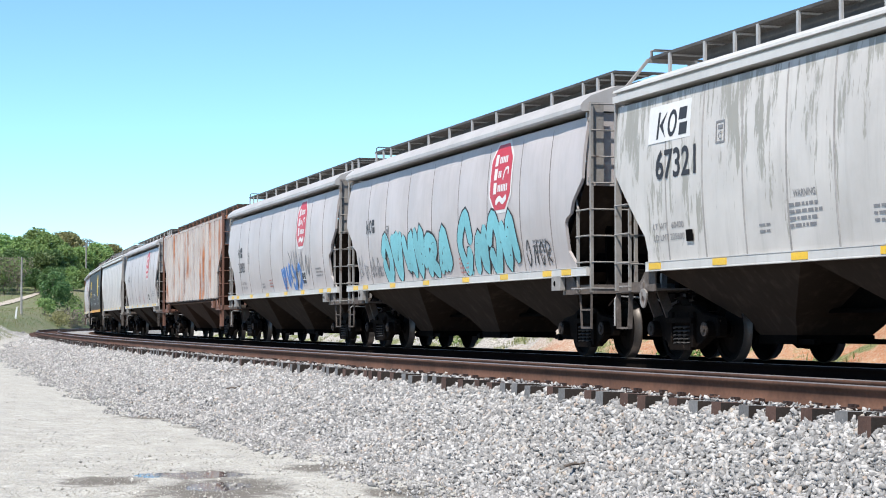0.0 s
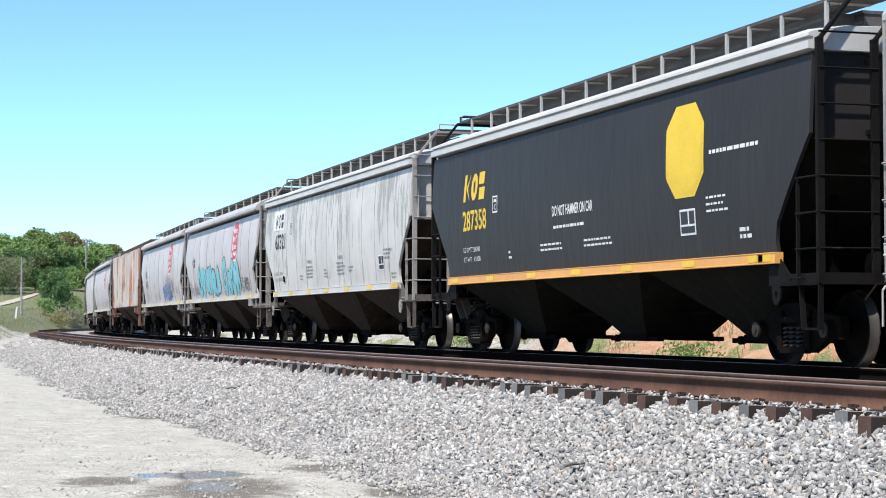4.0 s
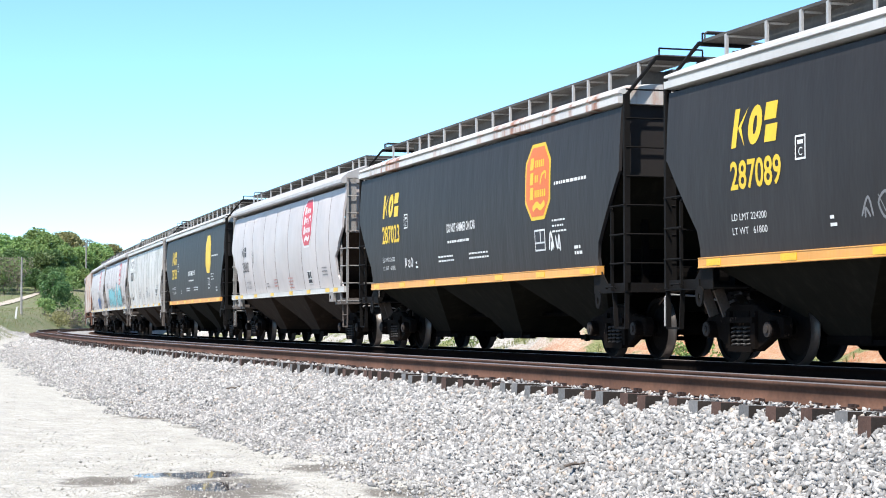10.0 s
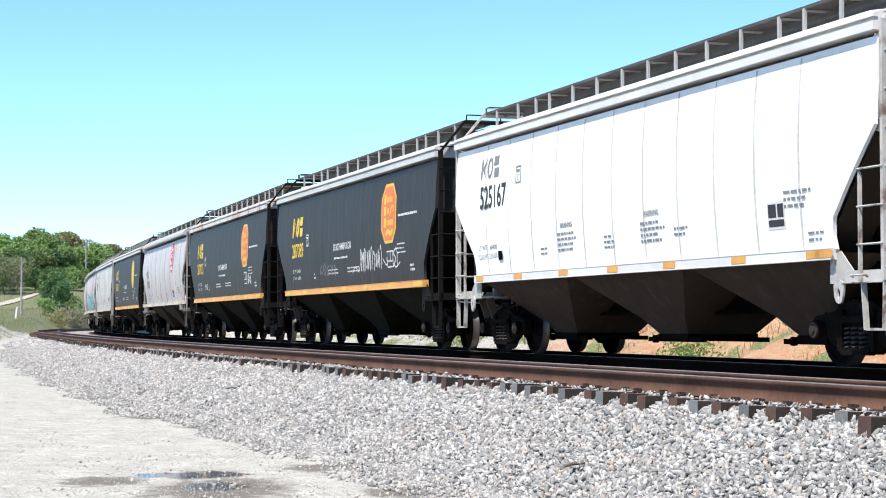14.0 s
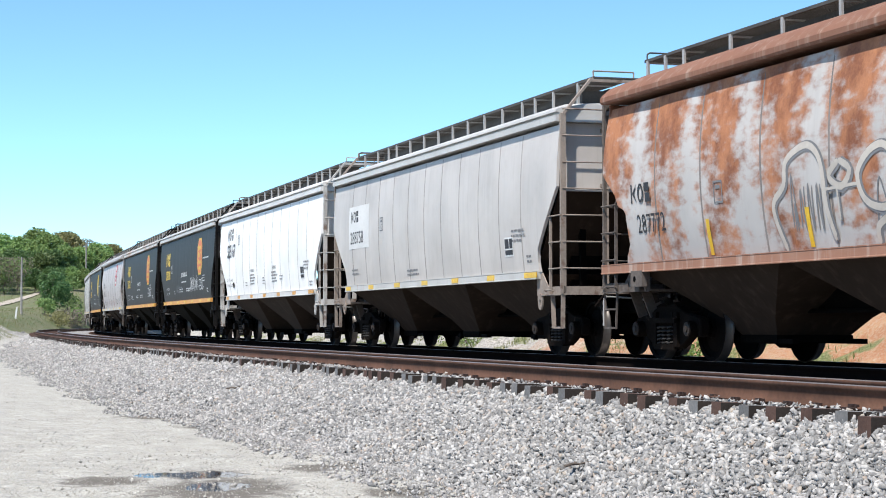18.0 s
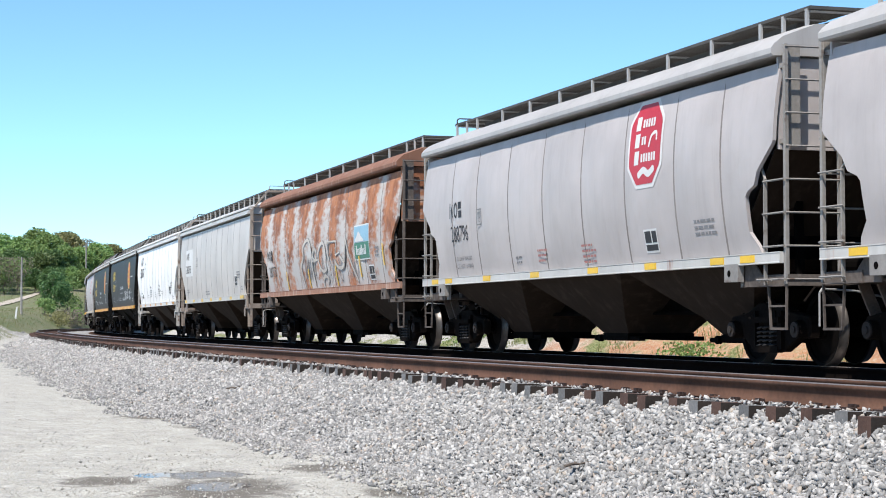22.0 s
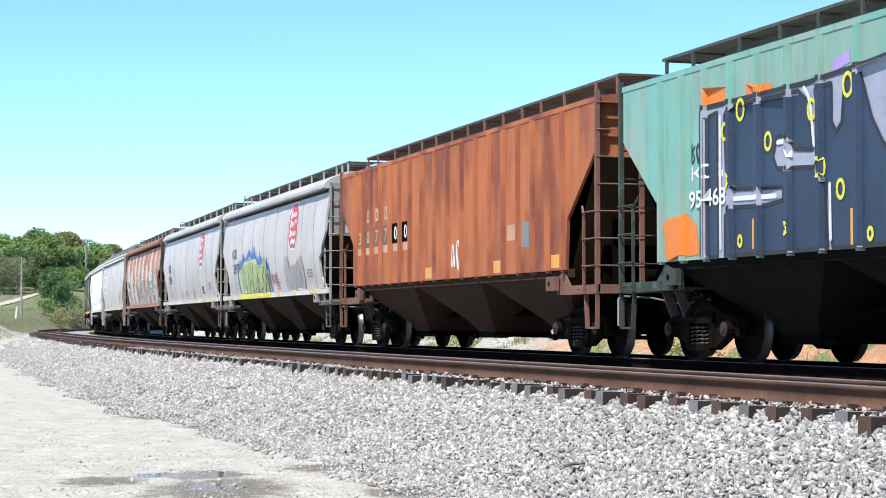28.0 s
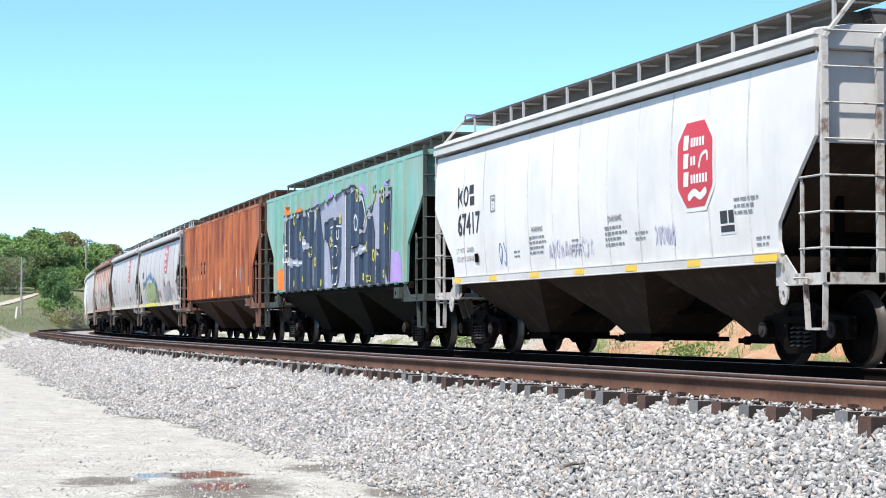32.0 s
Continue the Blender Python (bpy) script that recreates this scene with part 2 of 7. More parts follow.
# ---- ground ----
def ground_z(x, y):
    s, o = offset_of(x, y)
    d = np.hypot(x, y)
    z = 0.42 * fade(d, 35, 110)
    z = np.where(d > 150, np.interp(d, [150, 172, 200, 235, 270, 300], [0.42, 1.45, 2.4, 3.6, 6.8, 8.7]), z)
    z = z * fade(np.abs(o - 2.0), 5.0, 11.0) * (d > 100) + z * (d <= 100)
    z = np.where((o < 5.5) & (o > -3.2), np.minimum(z, ZR - 0.75), z)
    far = fade(-o, 3.0, 9.0) * (o < 0) * fade(-s, -90, -40)
    return z + far * 0.3


def bulk_mesh(name, verts, tris, *mats, smooth=False):
    me = bpy.data.meshes.new(name)
    me.vertices.add(len(verts))
    me.vertices.foreach_set("co", np.asarray(verts, np.float32).ravel())
    me.loops.add(tris.size)
    me.loops.foreach_set("vertex_index", tris.astype(np.int32).ravel())
    me.polygons.add(len(tris))
    k = tris.shape[1]
    me.polygons.foreach_set("loop_start", np.arange(0, tris.size, k, dtype=np.int32))
    me.polygons.foreach_set("loop_total", np.full(len(tris), k, np.int32))
    if smooth:
        me.polygons.foreach_set("use_smooth", np.ones(len(tris), bool))
    for m in mats:
        me.materials.append(m)
    me.update(calc_edges=True)
    me.validate()
    return me


def grid_faces(n, m, wrap=False):
    i, j = np.meshgrid(np.arange(n - 1), np.arange(m if wrap else m - 1), indexing="ij")
    j2 = (j + 1) % m
    return np.stack([i * m + j, i * m + j2, (i + 1) * m + j2, (i + 1) * m + j], -1).reshape(-1, 4)


def ground_material():
    m, nt, lk, bs = tree("gravel_drive_and_grass")
    tc = nt.new("ShaderNodeTexCoord")
    vec = tc.outputs["Object"]
    big, mid = noise_of(nt, lk, vec, 0.35, 4), noise_of(nt, lk, vec, 2.2, 5)
    grain, fine = noise_of(nt, lk, vec, 45.0, 3, 0.7), noise_of(nt, lk, vec, 140.0, 2)
    col = mixer(nt, lk, ramp(nt, lk, big, 0.35, 0.65), (0.273, 0.259, 0.220), (0.335, 0.319, 0.275))
    col = mixer(nt, lk, ramp(nt, lk, mid, 0.4, 0.72), col, (0.401, 0.386, 0.341))
    vor = node(nt, "ShaderNodeTexVoronoi", Scale=38.0)
    lk.new(vec, vor.inputs["Vector"])
    chip = mixer(nt, lk, ramp(nt, lk, grain, 0.35, 0.65), (0.160, 0.150, 0.131), (0.538, 0.525, 0.482))
    col = mixer(nt, lk, 0.55, col, chip)
    for size, share in ((16.0, 0.88), (27.0, 0.76)):
        cell = node(nt, "ShaderNodeTexVoronoi", Scale=size)
        lk.new(vec, cell.inputs["Vector"])
        col = mixer(nt, lk, ramp(nt, lk, cell.outputs["Color"], share, share + 0.04), col, mixer(nt, lk, ramp(nt, lk, mid, 0.4, 0.6), (0.189, 0.188, 0.180), (0.509, 0.503, 0.467)))
    pebble = ramp(nt, lk, vor.outputs["Color"], 0.72, 0.78)
    col = mixer(nt, lk, pebble, col, mixer(nt, lk, ramp(nt, lk, fine, 0.3, 0.7), (0.102, 0.098, 0.096), (0.451, 0.450, 0.428)))
    # grass and weeds beyond the drive
    sep = nt.new("ShaderNodeSeparateXYZ")
    lk.new(vec, sep.inputs[0])
    add = nt.new("ShaderNodeMath")
    add.operation = "MULTIPLY_ADD"
    lk.new(noise_of(nt, lk, vec, 0.12, 4), add.inputs[0])
    add.inputs[1].default_value = 40.0
    lk.new(sep.outputs["Y"], add.inputs[2])
    field = ramp(nt, lk, add.outputs[0], 194, 206)
    green = mixer(nt, lk, ramp(nt, lk, noise_of(nt, lk, vec, 1.6, 5), 0.3, 0.7), (0.072, 0.104, 0.034), (0.132, 0.145, 0.068))
    green = mixer(nt, lk, ramp(nt, lk, noise_of(nt, lk, vec, 0.25, 3), 0.35, 0.75), green, (0.166, 0.153, 0.100))
    col = mixer(nt, lk, field, col, green)
    # damp hollows and one shallow puddle
    ragged = noise_of(nt, lk, vec, 3.5, 6, 0.65)
    wet = None
    for cx, cy, w, d, deep in ((-2.05, 17.3, 0.85, 1.6, 0), (-0.42, 17.0, 0.42, 0.7, 0), (-4.4, 30.8, 1.2, 1.0, 0), (-3.3, 18.2, 0.5, 0.7, 0), (-1.2, 19.9, 0.7, 0.7, 0), (-3.4, 28.0, 0.7, 0.8, 0), (-2.45, 19.0, 0.62, 0.75, 0), (-2.1, 17.6, 0.3, 0.5, 1), (-2.55, 18.95, 0.55, 0.42, 1)):
        mp = node(nt, "ShaderNodeMapping", Location=(-cx / w, -cy / d, 0), Scale=(1 / w, 1 / d, 0))
        lk.new(vec, mp.inputs[0])
        ln = nt.new("ShaderNodeVectorMath")
        ln.operation = "LENGTH"
        lk.new(mp.outputs[0], ln.inputs[0])
        su = nt.new("ShaderNodeMath")
        su.operation = "MULTIPLY_ADD"
        lk.new(ragged, su.inputs[0])
        su.inputs[1].default_value = 1.5
        lk.new(ln.outputs["Value"], su.inputs[2])
        inside = ramp(nt, lk, su.outputs[0], 1.75, 1.25) if not deep else ramp(nt, lk, su.outputs[0], 1.75, 1.68)
        col = mixer(nt, lk, inside, col, mixer(nt, lk, 0.78, col, (0.064, 0.051, 0.038)) if not deep else (0.053, 0.038, 0.030))
        if deep:
            both = nt.new("ShaderNodeMath")
            both.operation = "MAXIMUM"
            lk.new(inside, both.inputs[0])
            both.inputs[1].default_value = 0.0
            if wet:
                lk.new(wet, both.inputs[1])
            wet = both.outputs[0]
    lk.new(col, bs.inputs["Base Color"])
    rr = nt.new("ShaderNodeMapRange")
    rr.inputs[3].default_value, rr.inputs[4].default_value = 0.95, 0.08
    lk.new(wet, rr.inputs[0])
    lk.new(rr.outputs[0], bs.inputs["Roughness"])
    bp = node(nt, "ShaderNodeBump", Distance=0.02)
    lk.new(grain, bp.inputs["Height"])
    rb = nt.new("ShaderNodeMapRange")
    rb.inputs[3].default_value, rb.inputs[4].default_value = 0.5, 0.0
    lk.new(wet, rb.inputs[0])
    lk.new(rb.outputs[0], bp.inputs["Strength"])
    lk.new(bp.outputs[0], bs.inputs["Normal"])
    return m


def build_ground():
    angles = np.concatenate([np.arange(-180, -20, 8.0), np.arange(-20, 20, 0.4), np.arange(20, 180, 8.0)])
    radii = np.concatenate([[0.3], np.geomspace(3, 4000, 190)])
    a, r = np.meshgrid(np.radians(angles), radii)
    x, y = (r * np.sin(a)).ravel() + 0.5, (r * np.cos(a)).ravel()
    z = ground_z(x, y)
    rng = np.random.default_rng(3)
    near = (np.hypot(x, y) < 60) & (np.hypot(x, y) > 14)
    z = z + np.where(near, rng.normal(0, 0.006, len(z)), 0)
    me = bulk_mesh("ground", np.stack([x, y, z], 1), grid_faces(len(radii), len(angles), True)[:, ::-1], ground_material(), smooth=True)
    return tagged(new("ground", me), "pale gravel drive running into a weedy grass slope", "ground", kind="structure")


build_ground()


def build_pebbles():
    """Small loose stones strewn over the drive."""
    rng = np.random.default_rng(21)
    octa = np.array([(1, 0, 0), (-1, 0, 0), (0, 1, 0), (0, -1, 0), (0, 0, 1), (0, 0, -1)], float)
    tri = np.array([(0, 2, 4), (2, 1, 4), (1, 3, 4), (3, 0, 4), (2, 0, 5), (1, 2, 5), (3, 1, 5), (0, 3, 5)])
    n = 45000
    d = 15 + 55 * rng.random(n) ** 1.9
    a = np.radians(rng.uniform(-14.5, 2, n))
    x, y = d * np.sin(a), d * np.cos(a)
    _, o = offset_of(x, y)
    keep = o > 7.0
    x, y, d = x[keep], y[keep], d[keep]
    n = len(x)
    z = ground_z(x, y) + 0.004
    sc = 0.0065 * rng.uniform(0.35, 1.0, (n, 1)) ** 2 * rng.uniform(0.7, 2.0, (n, 3)) * (1 + (rng.random((n, 1)) < 0.06) * 1.2)
    v = octa[None] * sc[:, None]
    c, t = np.cos(a[keep] * 97), np.sin(a[keep] * 97)
    v = np.stack([v[..., 0] * c[:, None] - v[..., 1] * t[:, None], v[..., 0] * t[:, None] + v[..., 1] * c[:, None], v[..., 2]], -1) + np.stack([x, y, z], 1)[:, None]
    f = (tri[None] + 6 * np.arange(n)[:, None, None]).reshape(-1, 3)
    tagged(new("drive_pebbles", bulk_mesh("drive_pebbles", v.reshape(-1, 3), f, simple("drive_pebble_stone", (0.375, 0.356, 0.323), 0.9, 0, 0.5, 9.0, 0.2, island=0.8))), "small loose stones on the gravel drive", "pebbles", kind="stuff")


# ---- ballast bed, one strip under both tracks ----
def bed_z(s, o):
    """Height of the ballast surface at the offset o."""
    top = ZR - 0.20
    z = top + 0.034 * fade(o, 2.8, 3.2) + 0.02 * fade(o, 4.5, 5.0) - 0.088 * fade(o, 5.38, 5.52)
    z = np.where(o > 5.52, top - 0.034 - (o - 5.52) * 0.54 + fade(o, 6.2, 6.9) * 0.05 * (np.sin(s * 1.7) + np.sin(s * 0.61 + 1.0) + 0.7 * np.sin(s * 4.3)), z)
    z = np.where(o < -1.9, top - (-1.9 - o) * 0.5, z)
    return z


def stone_material(name, joined):
    m, nt, lk, bs = tree(name)
    geo = nt.new("ShaderNodeNewGeometry")
    vec = nt.new("ShaderNodeTexCoord").outputs["Object"]
    if joined:
        value = geo.outputs["Random Per Island"]
    else:
        vor = node(nt, "ShaderNodeTexVoronoi", Scale=17.0)
        lk.new(vec, vor.inputs["Vector"])
        value = vor.outputs["Distance"]
    cr = nt.new("ShaderNodeValToRGB")
    lk.new(value, cr.inputs[0])
    stops = [(0.0, (0.065, 0.062, 0.063)), (0.25, (0.135, 0.130, 0.130)), (0.5, (0.217, 0.209, 0.206)), (0.75, (0.345, 0.330, 0.319)), (0.94, (0.50, 0.484, 0.468)), (0.965, (0.315, 0.232, 0.180)), (1.0, (0.300, 0.247, 0.195))]
    cr.color_ramp.elements[0].color, cr.color_ramp.elements[0].position = (*stops[0][1], 1), 0.0
    cr.color_ramp.elements[1].color, cr.color_ramp.elements[1].position = (*stops[-1][1], 1), 1.0
    for pos, c in stops[1:-1]:
        cr.color_ramp.elements.new(pos).color = (*c, 1)
    fine = noise_of(nt, lk, vec, 60, 4)
    col = mixer(nt, lk, 0.34, cr.outputs[0], mixer(nt, lk, ramp(nt, lk, fine, 0.3, 0.7), (0.150, 0.150, 0.150), (0.450, 0.450, 0.435)))
    lk.new(col, bs.inputs["Base Color"])
    bs.inputs["Roughness"].default_value = 0.85
    if joined:
        bump_of(nt, lk, bs, fine, 0.3, 0.01)
    else:
        bump_of(nt, lk, bs, vor.outputs["Distance"], 0.9, 0.05)
    return m


def build_bed():
    ss = np.concatenate([np.arange(-60, 40, 0.25), np.arange(40, 330, 1.0)])
    oo = np.concatenate([np.linspace(8.4, 5.75, 16), np.linspace(5.68, 5.28, 16), np.linspace(5.15, -1.9, 14), np.linspace(-2.2, -4.4, 6)])
    s, o = np.meshgrid(ss, oo, indexing="ij")
    s, o = s.ravel(), o.ravel()
    x, y, _ = line(s, o)
    rng = np.random.default_rng(5)
    z = bed_z(s, o) - 0.012 + rng.normal(0, 0.008, len(s))
    me = bulk_mesh("ballast_bed", np.stack([x, y, z], 1), grid_faces(len(ss), len(oo)), stone_material("grey_ballast", False), smooth=True)
    tagged(new("ballast_bed", me), "grey crushed-stone ballast bed under both tracks", "ballast", kind="structure")


def build_stones():
    """Loose ballast stones: real angular stones where the camera is near."""
    rng = np.random.default_rng(11)
    cube = np.array([(x, y, z) for x in (-1, 1) for y in (-1, 1) for z in (-1, 1)]) * 0.62
    tri = np.array([(0, 1, 3), (0, 3, 2), (4, 6, 7), (4, 7, 5), (0, 4, 5), (0, 5, 1), (2, 3, 7), (2, 7, 6), (0, 2, 6), (0, 6, 4), (1, 5, 7), (1, 7, 3)])
    sets = [(-33, -8, 5.44, 7.1, 78000, 0.028), (-8, 12, 5.44, 7.1, 38000, 0.031), (12, 50, 5.44, 7.1, 25000, 0.040), (50, 100, 5.6, 7.3, 8000, 0.07), (-33, -8, 6.8, 7.75, 9500, 0.022), (-8, 14, 6.9, 8.1, 5500, 0.027), (14, 50, 6.9, 8.2, 3500, 0.036), (-32, 14, 5.1, 5.40, 5000, 0.020), (-32, 14, 4.4, 5.1, 5000, 0.024), (-32, 10, 2.2, 3.1, 2500, 0.03)]
    vs, fs, n0 = [], [], 0
    for s0, s1, o0, o1, n, size in sets:
        s, o = rng.uniform(s0, s1, n), rng.uniform(o0, o1, n)
        if o0 > 6.5:
            # stones spilt over the edge of the drive, thinning out
            o = o0 + (o1 - o0) * rng.random(n) ** 2.6 + 0.22 * np.sin(s * 1.3) * np.sin(s * 0.47 + 1)
        x, y, _ = line(s, o)
        z = bed_z(s, o) + rng.uniform(-0.022, 0.026, n)
        low = ground_z(x, y) + 0.005
        z = np.maximum(z, low)
        # a rotation for each stone
        yaw, tilt = rng.uniform(0, np.pi, n), rng.normal(0, 0.42, (2, n))
        q = np.stack([np.cos(yaw), tilt[0], tilt[1], np.sin(yaw)], 1)
        q /= np.linalg.norm(q, axis=1)[:, None]
        w, a, b, c = q.T
        rot = np.stack([1 - 2 * (b * b + c * c), 2 * (a * b - c * w), 2 * (a * c + b * w), 2 * (a * b + c * w), 1 - 2 * (a * a + c * c), 2 * (b * c - a * w), 2 * (a * c - b * w), 2 * (b * c + a * w), 1 - 2 * (a * a + b * b)], 1).reshape(n, 3, 3)
        sc = size * rng.uniform(0.5, 1.5, (n, 1)) * rng.uniform(0.6, 1.4, (n, 3)) * np.array([1.45, 0.95, 0.50])
        v = cube[None] * (1 + rng.uniform(-0.5, 0.25, (n, 8, 3))) * sc[:, None]
        v = np.einsum("nij,nkj->nki", rot, v) + np.stack([x, y, z], 1)[:, None]
        vs.append(v.reshape(-1, 3))
        fs.append((tri[None] + 8 * np.arange(n)[:, None, None]).reshape(-1, 3) + n0)
        n0 += 8 * n
    me = bulk_mesh("ballast_stones", np.concatenate(vs), np.concatenate(fs), stone_material("loose_ballast", True))
    tagged(new("ballast_stones", me), "loose angular grey and white ballast stones", "ballast stones", kind="stuff")


build_bed()
build_stones()
build_pebbles()


# ---- the two tracks ----
RAIL_PROFILE = [(-0.075, -0.185), (-0.075, -0.172), (-0.012, -0.155), (-0.010, -0.05), (-0.036, -0.038), (-0.036, -0.006), (-0.028, 0.0), (0.028, 0.0), (0.036, -0.006), (0.036, -0.038), (0.010, -0.05), (0.012, -0.155), (0.075, -0.172), (0.075, -0.185)]


def rail_mesh(name, off, lift, side_mat):
    ss = np.concatenate([np.arange(-60, 60, 1.5), np.arange(60, 330, 3.0)])
    rows = []
    for o, z in RAIL_PROFILE:
        x, y, _ = line(ss, off + o)
        rows.append(np.stack([x, y, np.full(len(ss), ZR + lift + z)], 1))
    v = np.stack(rows, 1).reshape(-1, 3)
    f = grid_faces(len(ss), len(RAIL_PROFILE), True)
    me = bulk_mesh(name, v, f, side_mat, RAIL_TOP)
    top = np.zeros((len(ss) - 1, len(RAIL_PROFILE)), np.int32)
    top[:, 5:8] = 1
    me.polygons.foreach_set("material_index", top.ravel())
    return me


TIE_GEO = Geo().box(-0.088, 0.088, -1.24, 1.24, -0.18, 0.0)
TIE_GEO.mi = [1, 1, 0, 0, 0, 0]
# flanks much darker than the tops and ends
TIE_FLANK = simple("near_black_tie_flank", (0.022, 0.016, 0.013), 0.9, 0, 0.4, 9.0, 0.5)
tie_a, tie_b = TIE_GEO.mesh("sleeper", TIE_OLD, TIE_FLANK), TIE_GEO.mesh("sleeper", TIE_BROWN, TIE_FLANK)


def build_track(name, off, lifts, label, detailed):
    top = new(name)
    tagged(top, label, "railway track")
    for side, lift in ((1, lifts[0]), (-1, lifts[1])):
        part("rail", rail_mesh("rail", off + side * 0.7525, lift, RAIL_SIDE if detailed else RAIL_DARK), top, "rust-brown steel rail with a worn bright head" if detailed else "steel rail coloured black for the shade under the train, with a bright head")
    rng = random.Random(8)
    tilt = math.atan2(lifts[0] - lifts[1], 1.505)
    mid = (lifts[0] + lifts[1]) / 2
    far, plates, spikes = Geo(), Geo(), Geo()
    for k in range(-80, 420):
        s = k * 0.481 - 0.02 + rng.uniform(-0.02, 0.02)
        x, y, a = line(s, off)
        m = Matrix.Translation((float(x), float(y), ZR + mid - 0.188)) @ Matrix.Rotation(float(a), 4, "Z") @ Matrix.Rotation(tilt, 4, "X")
        if detailed and -75 <= k < 130:
            m = m @ Matrix.Translation((0, rng.uniform(-0.05, 0.07), rng.uniform(-0.015, 0.004))) @ Matrix.Rotation(rng.uniform(-0.02, 0.02), 4, "Z")
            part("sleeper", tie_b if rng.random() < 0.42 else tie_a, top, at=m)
        else:
            far.add([m @ Vector(v) for v in TIE_GEO.v], TIE_GEO.f)
        if detailed and -75 <= k < 220:
            for side in (1, -1):
                g = Geo().box(-0.09, 0.09, side * 0.7525 - 0.17, side * 0.7525 + 0.17, 0.0, 0.014)
                plates.add([m @ Vector(v) for v in g.v], g.f)
                g = Geo().box(-0.03, 0.03, side * 0.7525 + side * 0.075, side * 0.7525 + side * 0.115, 0.014, 0.04)
                g.box(-0.07, -0.045, side * 0.7525 + side * 0.07, side * 0.7525 + side * 0.10, 0.014, 0.038)
                spikes.add([m @ Vector(v) for v in g.v], g.f)
    tagged(part("far_sleeper", far.mesh("far_sleeper", TIE_BROWN), top), kind="stuff")
    if detailed:
        tagged(part("tie_plate", plates.mesh("tie_plate", PLATE), top), kind="stuff")
        tagged(part("rail_spike", spikes.mesh("rail_spike", PLATE), top), kind="stuff")


build_track("railway_track", SPACING, (0.055, 0.010), "empty curved railway track on weathered wooden sleepers", True)
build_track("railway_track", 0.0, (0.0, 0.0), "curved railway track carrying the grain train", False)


# ---- clay bank behind the train ----
def clay_material():
    m, nt, lk, bs = tree("orange_clay_with_weeds")
    vec = nt.new("ShaderNodeTexCoord").outputs["Object"]
    mid, fine = noise_of(nt, lk, vec, 1.2, 6, 0.65), noise_of(nt, lk, vec, 14, 5, 0.7)
    col = mixer(nt, lk, ramp(nt, lk, mid, 0.3, 0.7), (0.315, 0.128, 0.056), (0.435, 0.270, 0.158))
    col = mixer(nt, lk, ramp(nt, lk, fine, 0.45, 0.7), col, (0.413, 0.330, 0.247))
    # farther along the line the clay gives way to pale gravel
    sep = nt.new("ShaderNodeSeparateXYZ")
    lk.new(vec, sep.inputs[0])
    edge = nt.new("ShaderNodeMath")
    edge.operation = "MULTIPLY_ADD"
    lk.new(mid, edge.inputs[0])
    edge.inputs[1].default_value = 16.0
    lk.new(sep.outputs["Y"], edge.inputs[2])
    col = mixer(nt, lk, ramp(nt, lk, edge.outputs[0], 58, 70), col, mixer(nt, lk, ramp(nt, lk, fine, 0.35, 0.65), (0.20, 0.19, 0.175), (0.46, 0.44, 0.41)))
    weeds = ramp(nt, lk, noise_of(nt, lk, vec, 0.6, 5, 0.65), 0.50, 0.60)
    col = mixer(nt, lk, weeds, col, mixer(nt, lk, ramp(nt, lk, fine, 0.35, 0.65), (0.075, 0.105, 0.026), (0.225, 0.225, 0.105)))
    lk.new(col, bs.inputs["Base Color"])
    bs.inputs["Roughness"].default_value = 0.95
    bump_of(nt, lk, bs, fine, 0.8, 0.08)
    return m


def bank_z(s, o):
    """The cut bank on the far side of the line."""
    rise = fade(-o, 6.5, 13.0) * 2.6 * fade(-s, -45, 5) + fade(-o, 5.0, 9.0) * 0.55
    return 0.30 + rise


def build_bank():
    ss, oo = np.arange(-60, 110, 0.5), np.concatenate([np.linspace(-3.4, -16, 50), np.linspace(-18, -60, 8)])
    s, o = np.meshgrid(ss, oo, indexing="ij")
    s, o = s.ravel(), o.ravel()
    x, y, _ = line(s, o)
    z = bank_z(s, o)
    bumps = np.array([noise.fractal(Vector((a * 0.35, b * 0.35, 0)), 1.0, 2.0, 5) for a, b in zip(x, y)])
    crag = np.array([noise.fractal(Vector((a * 1.3, b * 1.3, 7)), 0.8, 2.0, 4) for a, b in zip(x, y)])
    z = z + bumps * 0.45 * fade(-o, 4, 8) + crag * 0.16 * fade(-o, 5, 8)
    z = np.where(o < -40, z - 0.02 * (-40 - o), z)
    me = bulk_mesh("clay_bank", np.stack([x, y, z], 1), grid_faces(len(ss), len(oo)), clay_material(), smooth=True)
    tagged(new("clay_bank", me), "eroded orange clay bank with weeds behind the line", "bank", kind="structure")


build_bank()


# ---- the covered hopper cars; x forward, y towards the camera's side, z up from the rail tops ----
SHAPES = {
    "round": dict(half=7.50, knee=2.75, belly=1.60, bulge=0.145, eave=3.86),
    "panel": dict(half=7.62, knee=2.75, belly=1.585, bulge=0.075, eave=3.82),
    "flat": dict(half=7.66, knee=2.80, belly=1.575, bulge=0.06, eave=3.82),
    "ribbed": dict(half=8.08, knee=3.20, belly=1.50, bulge=0.0, eave=4.02),
}
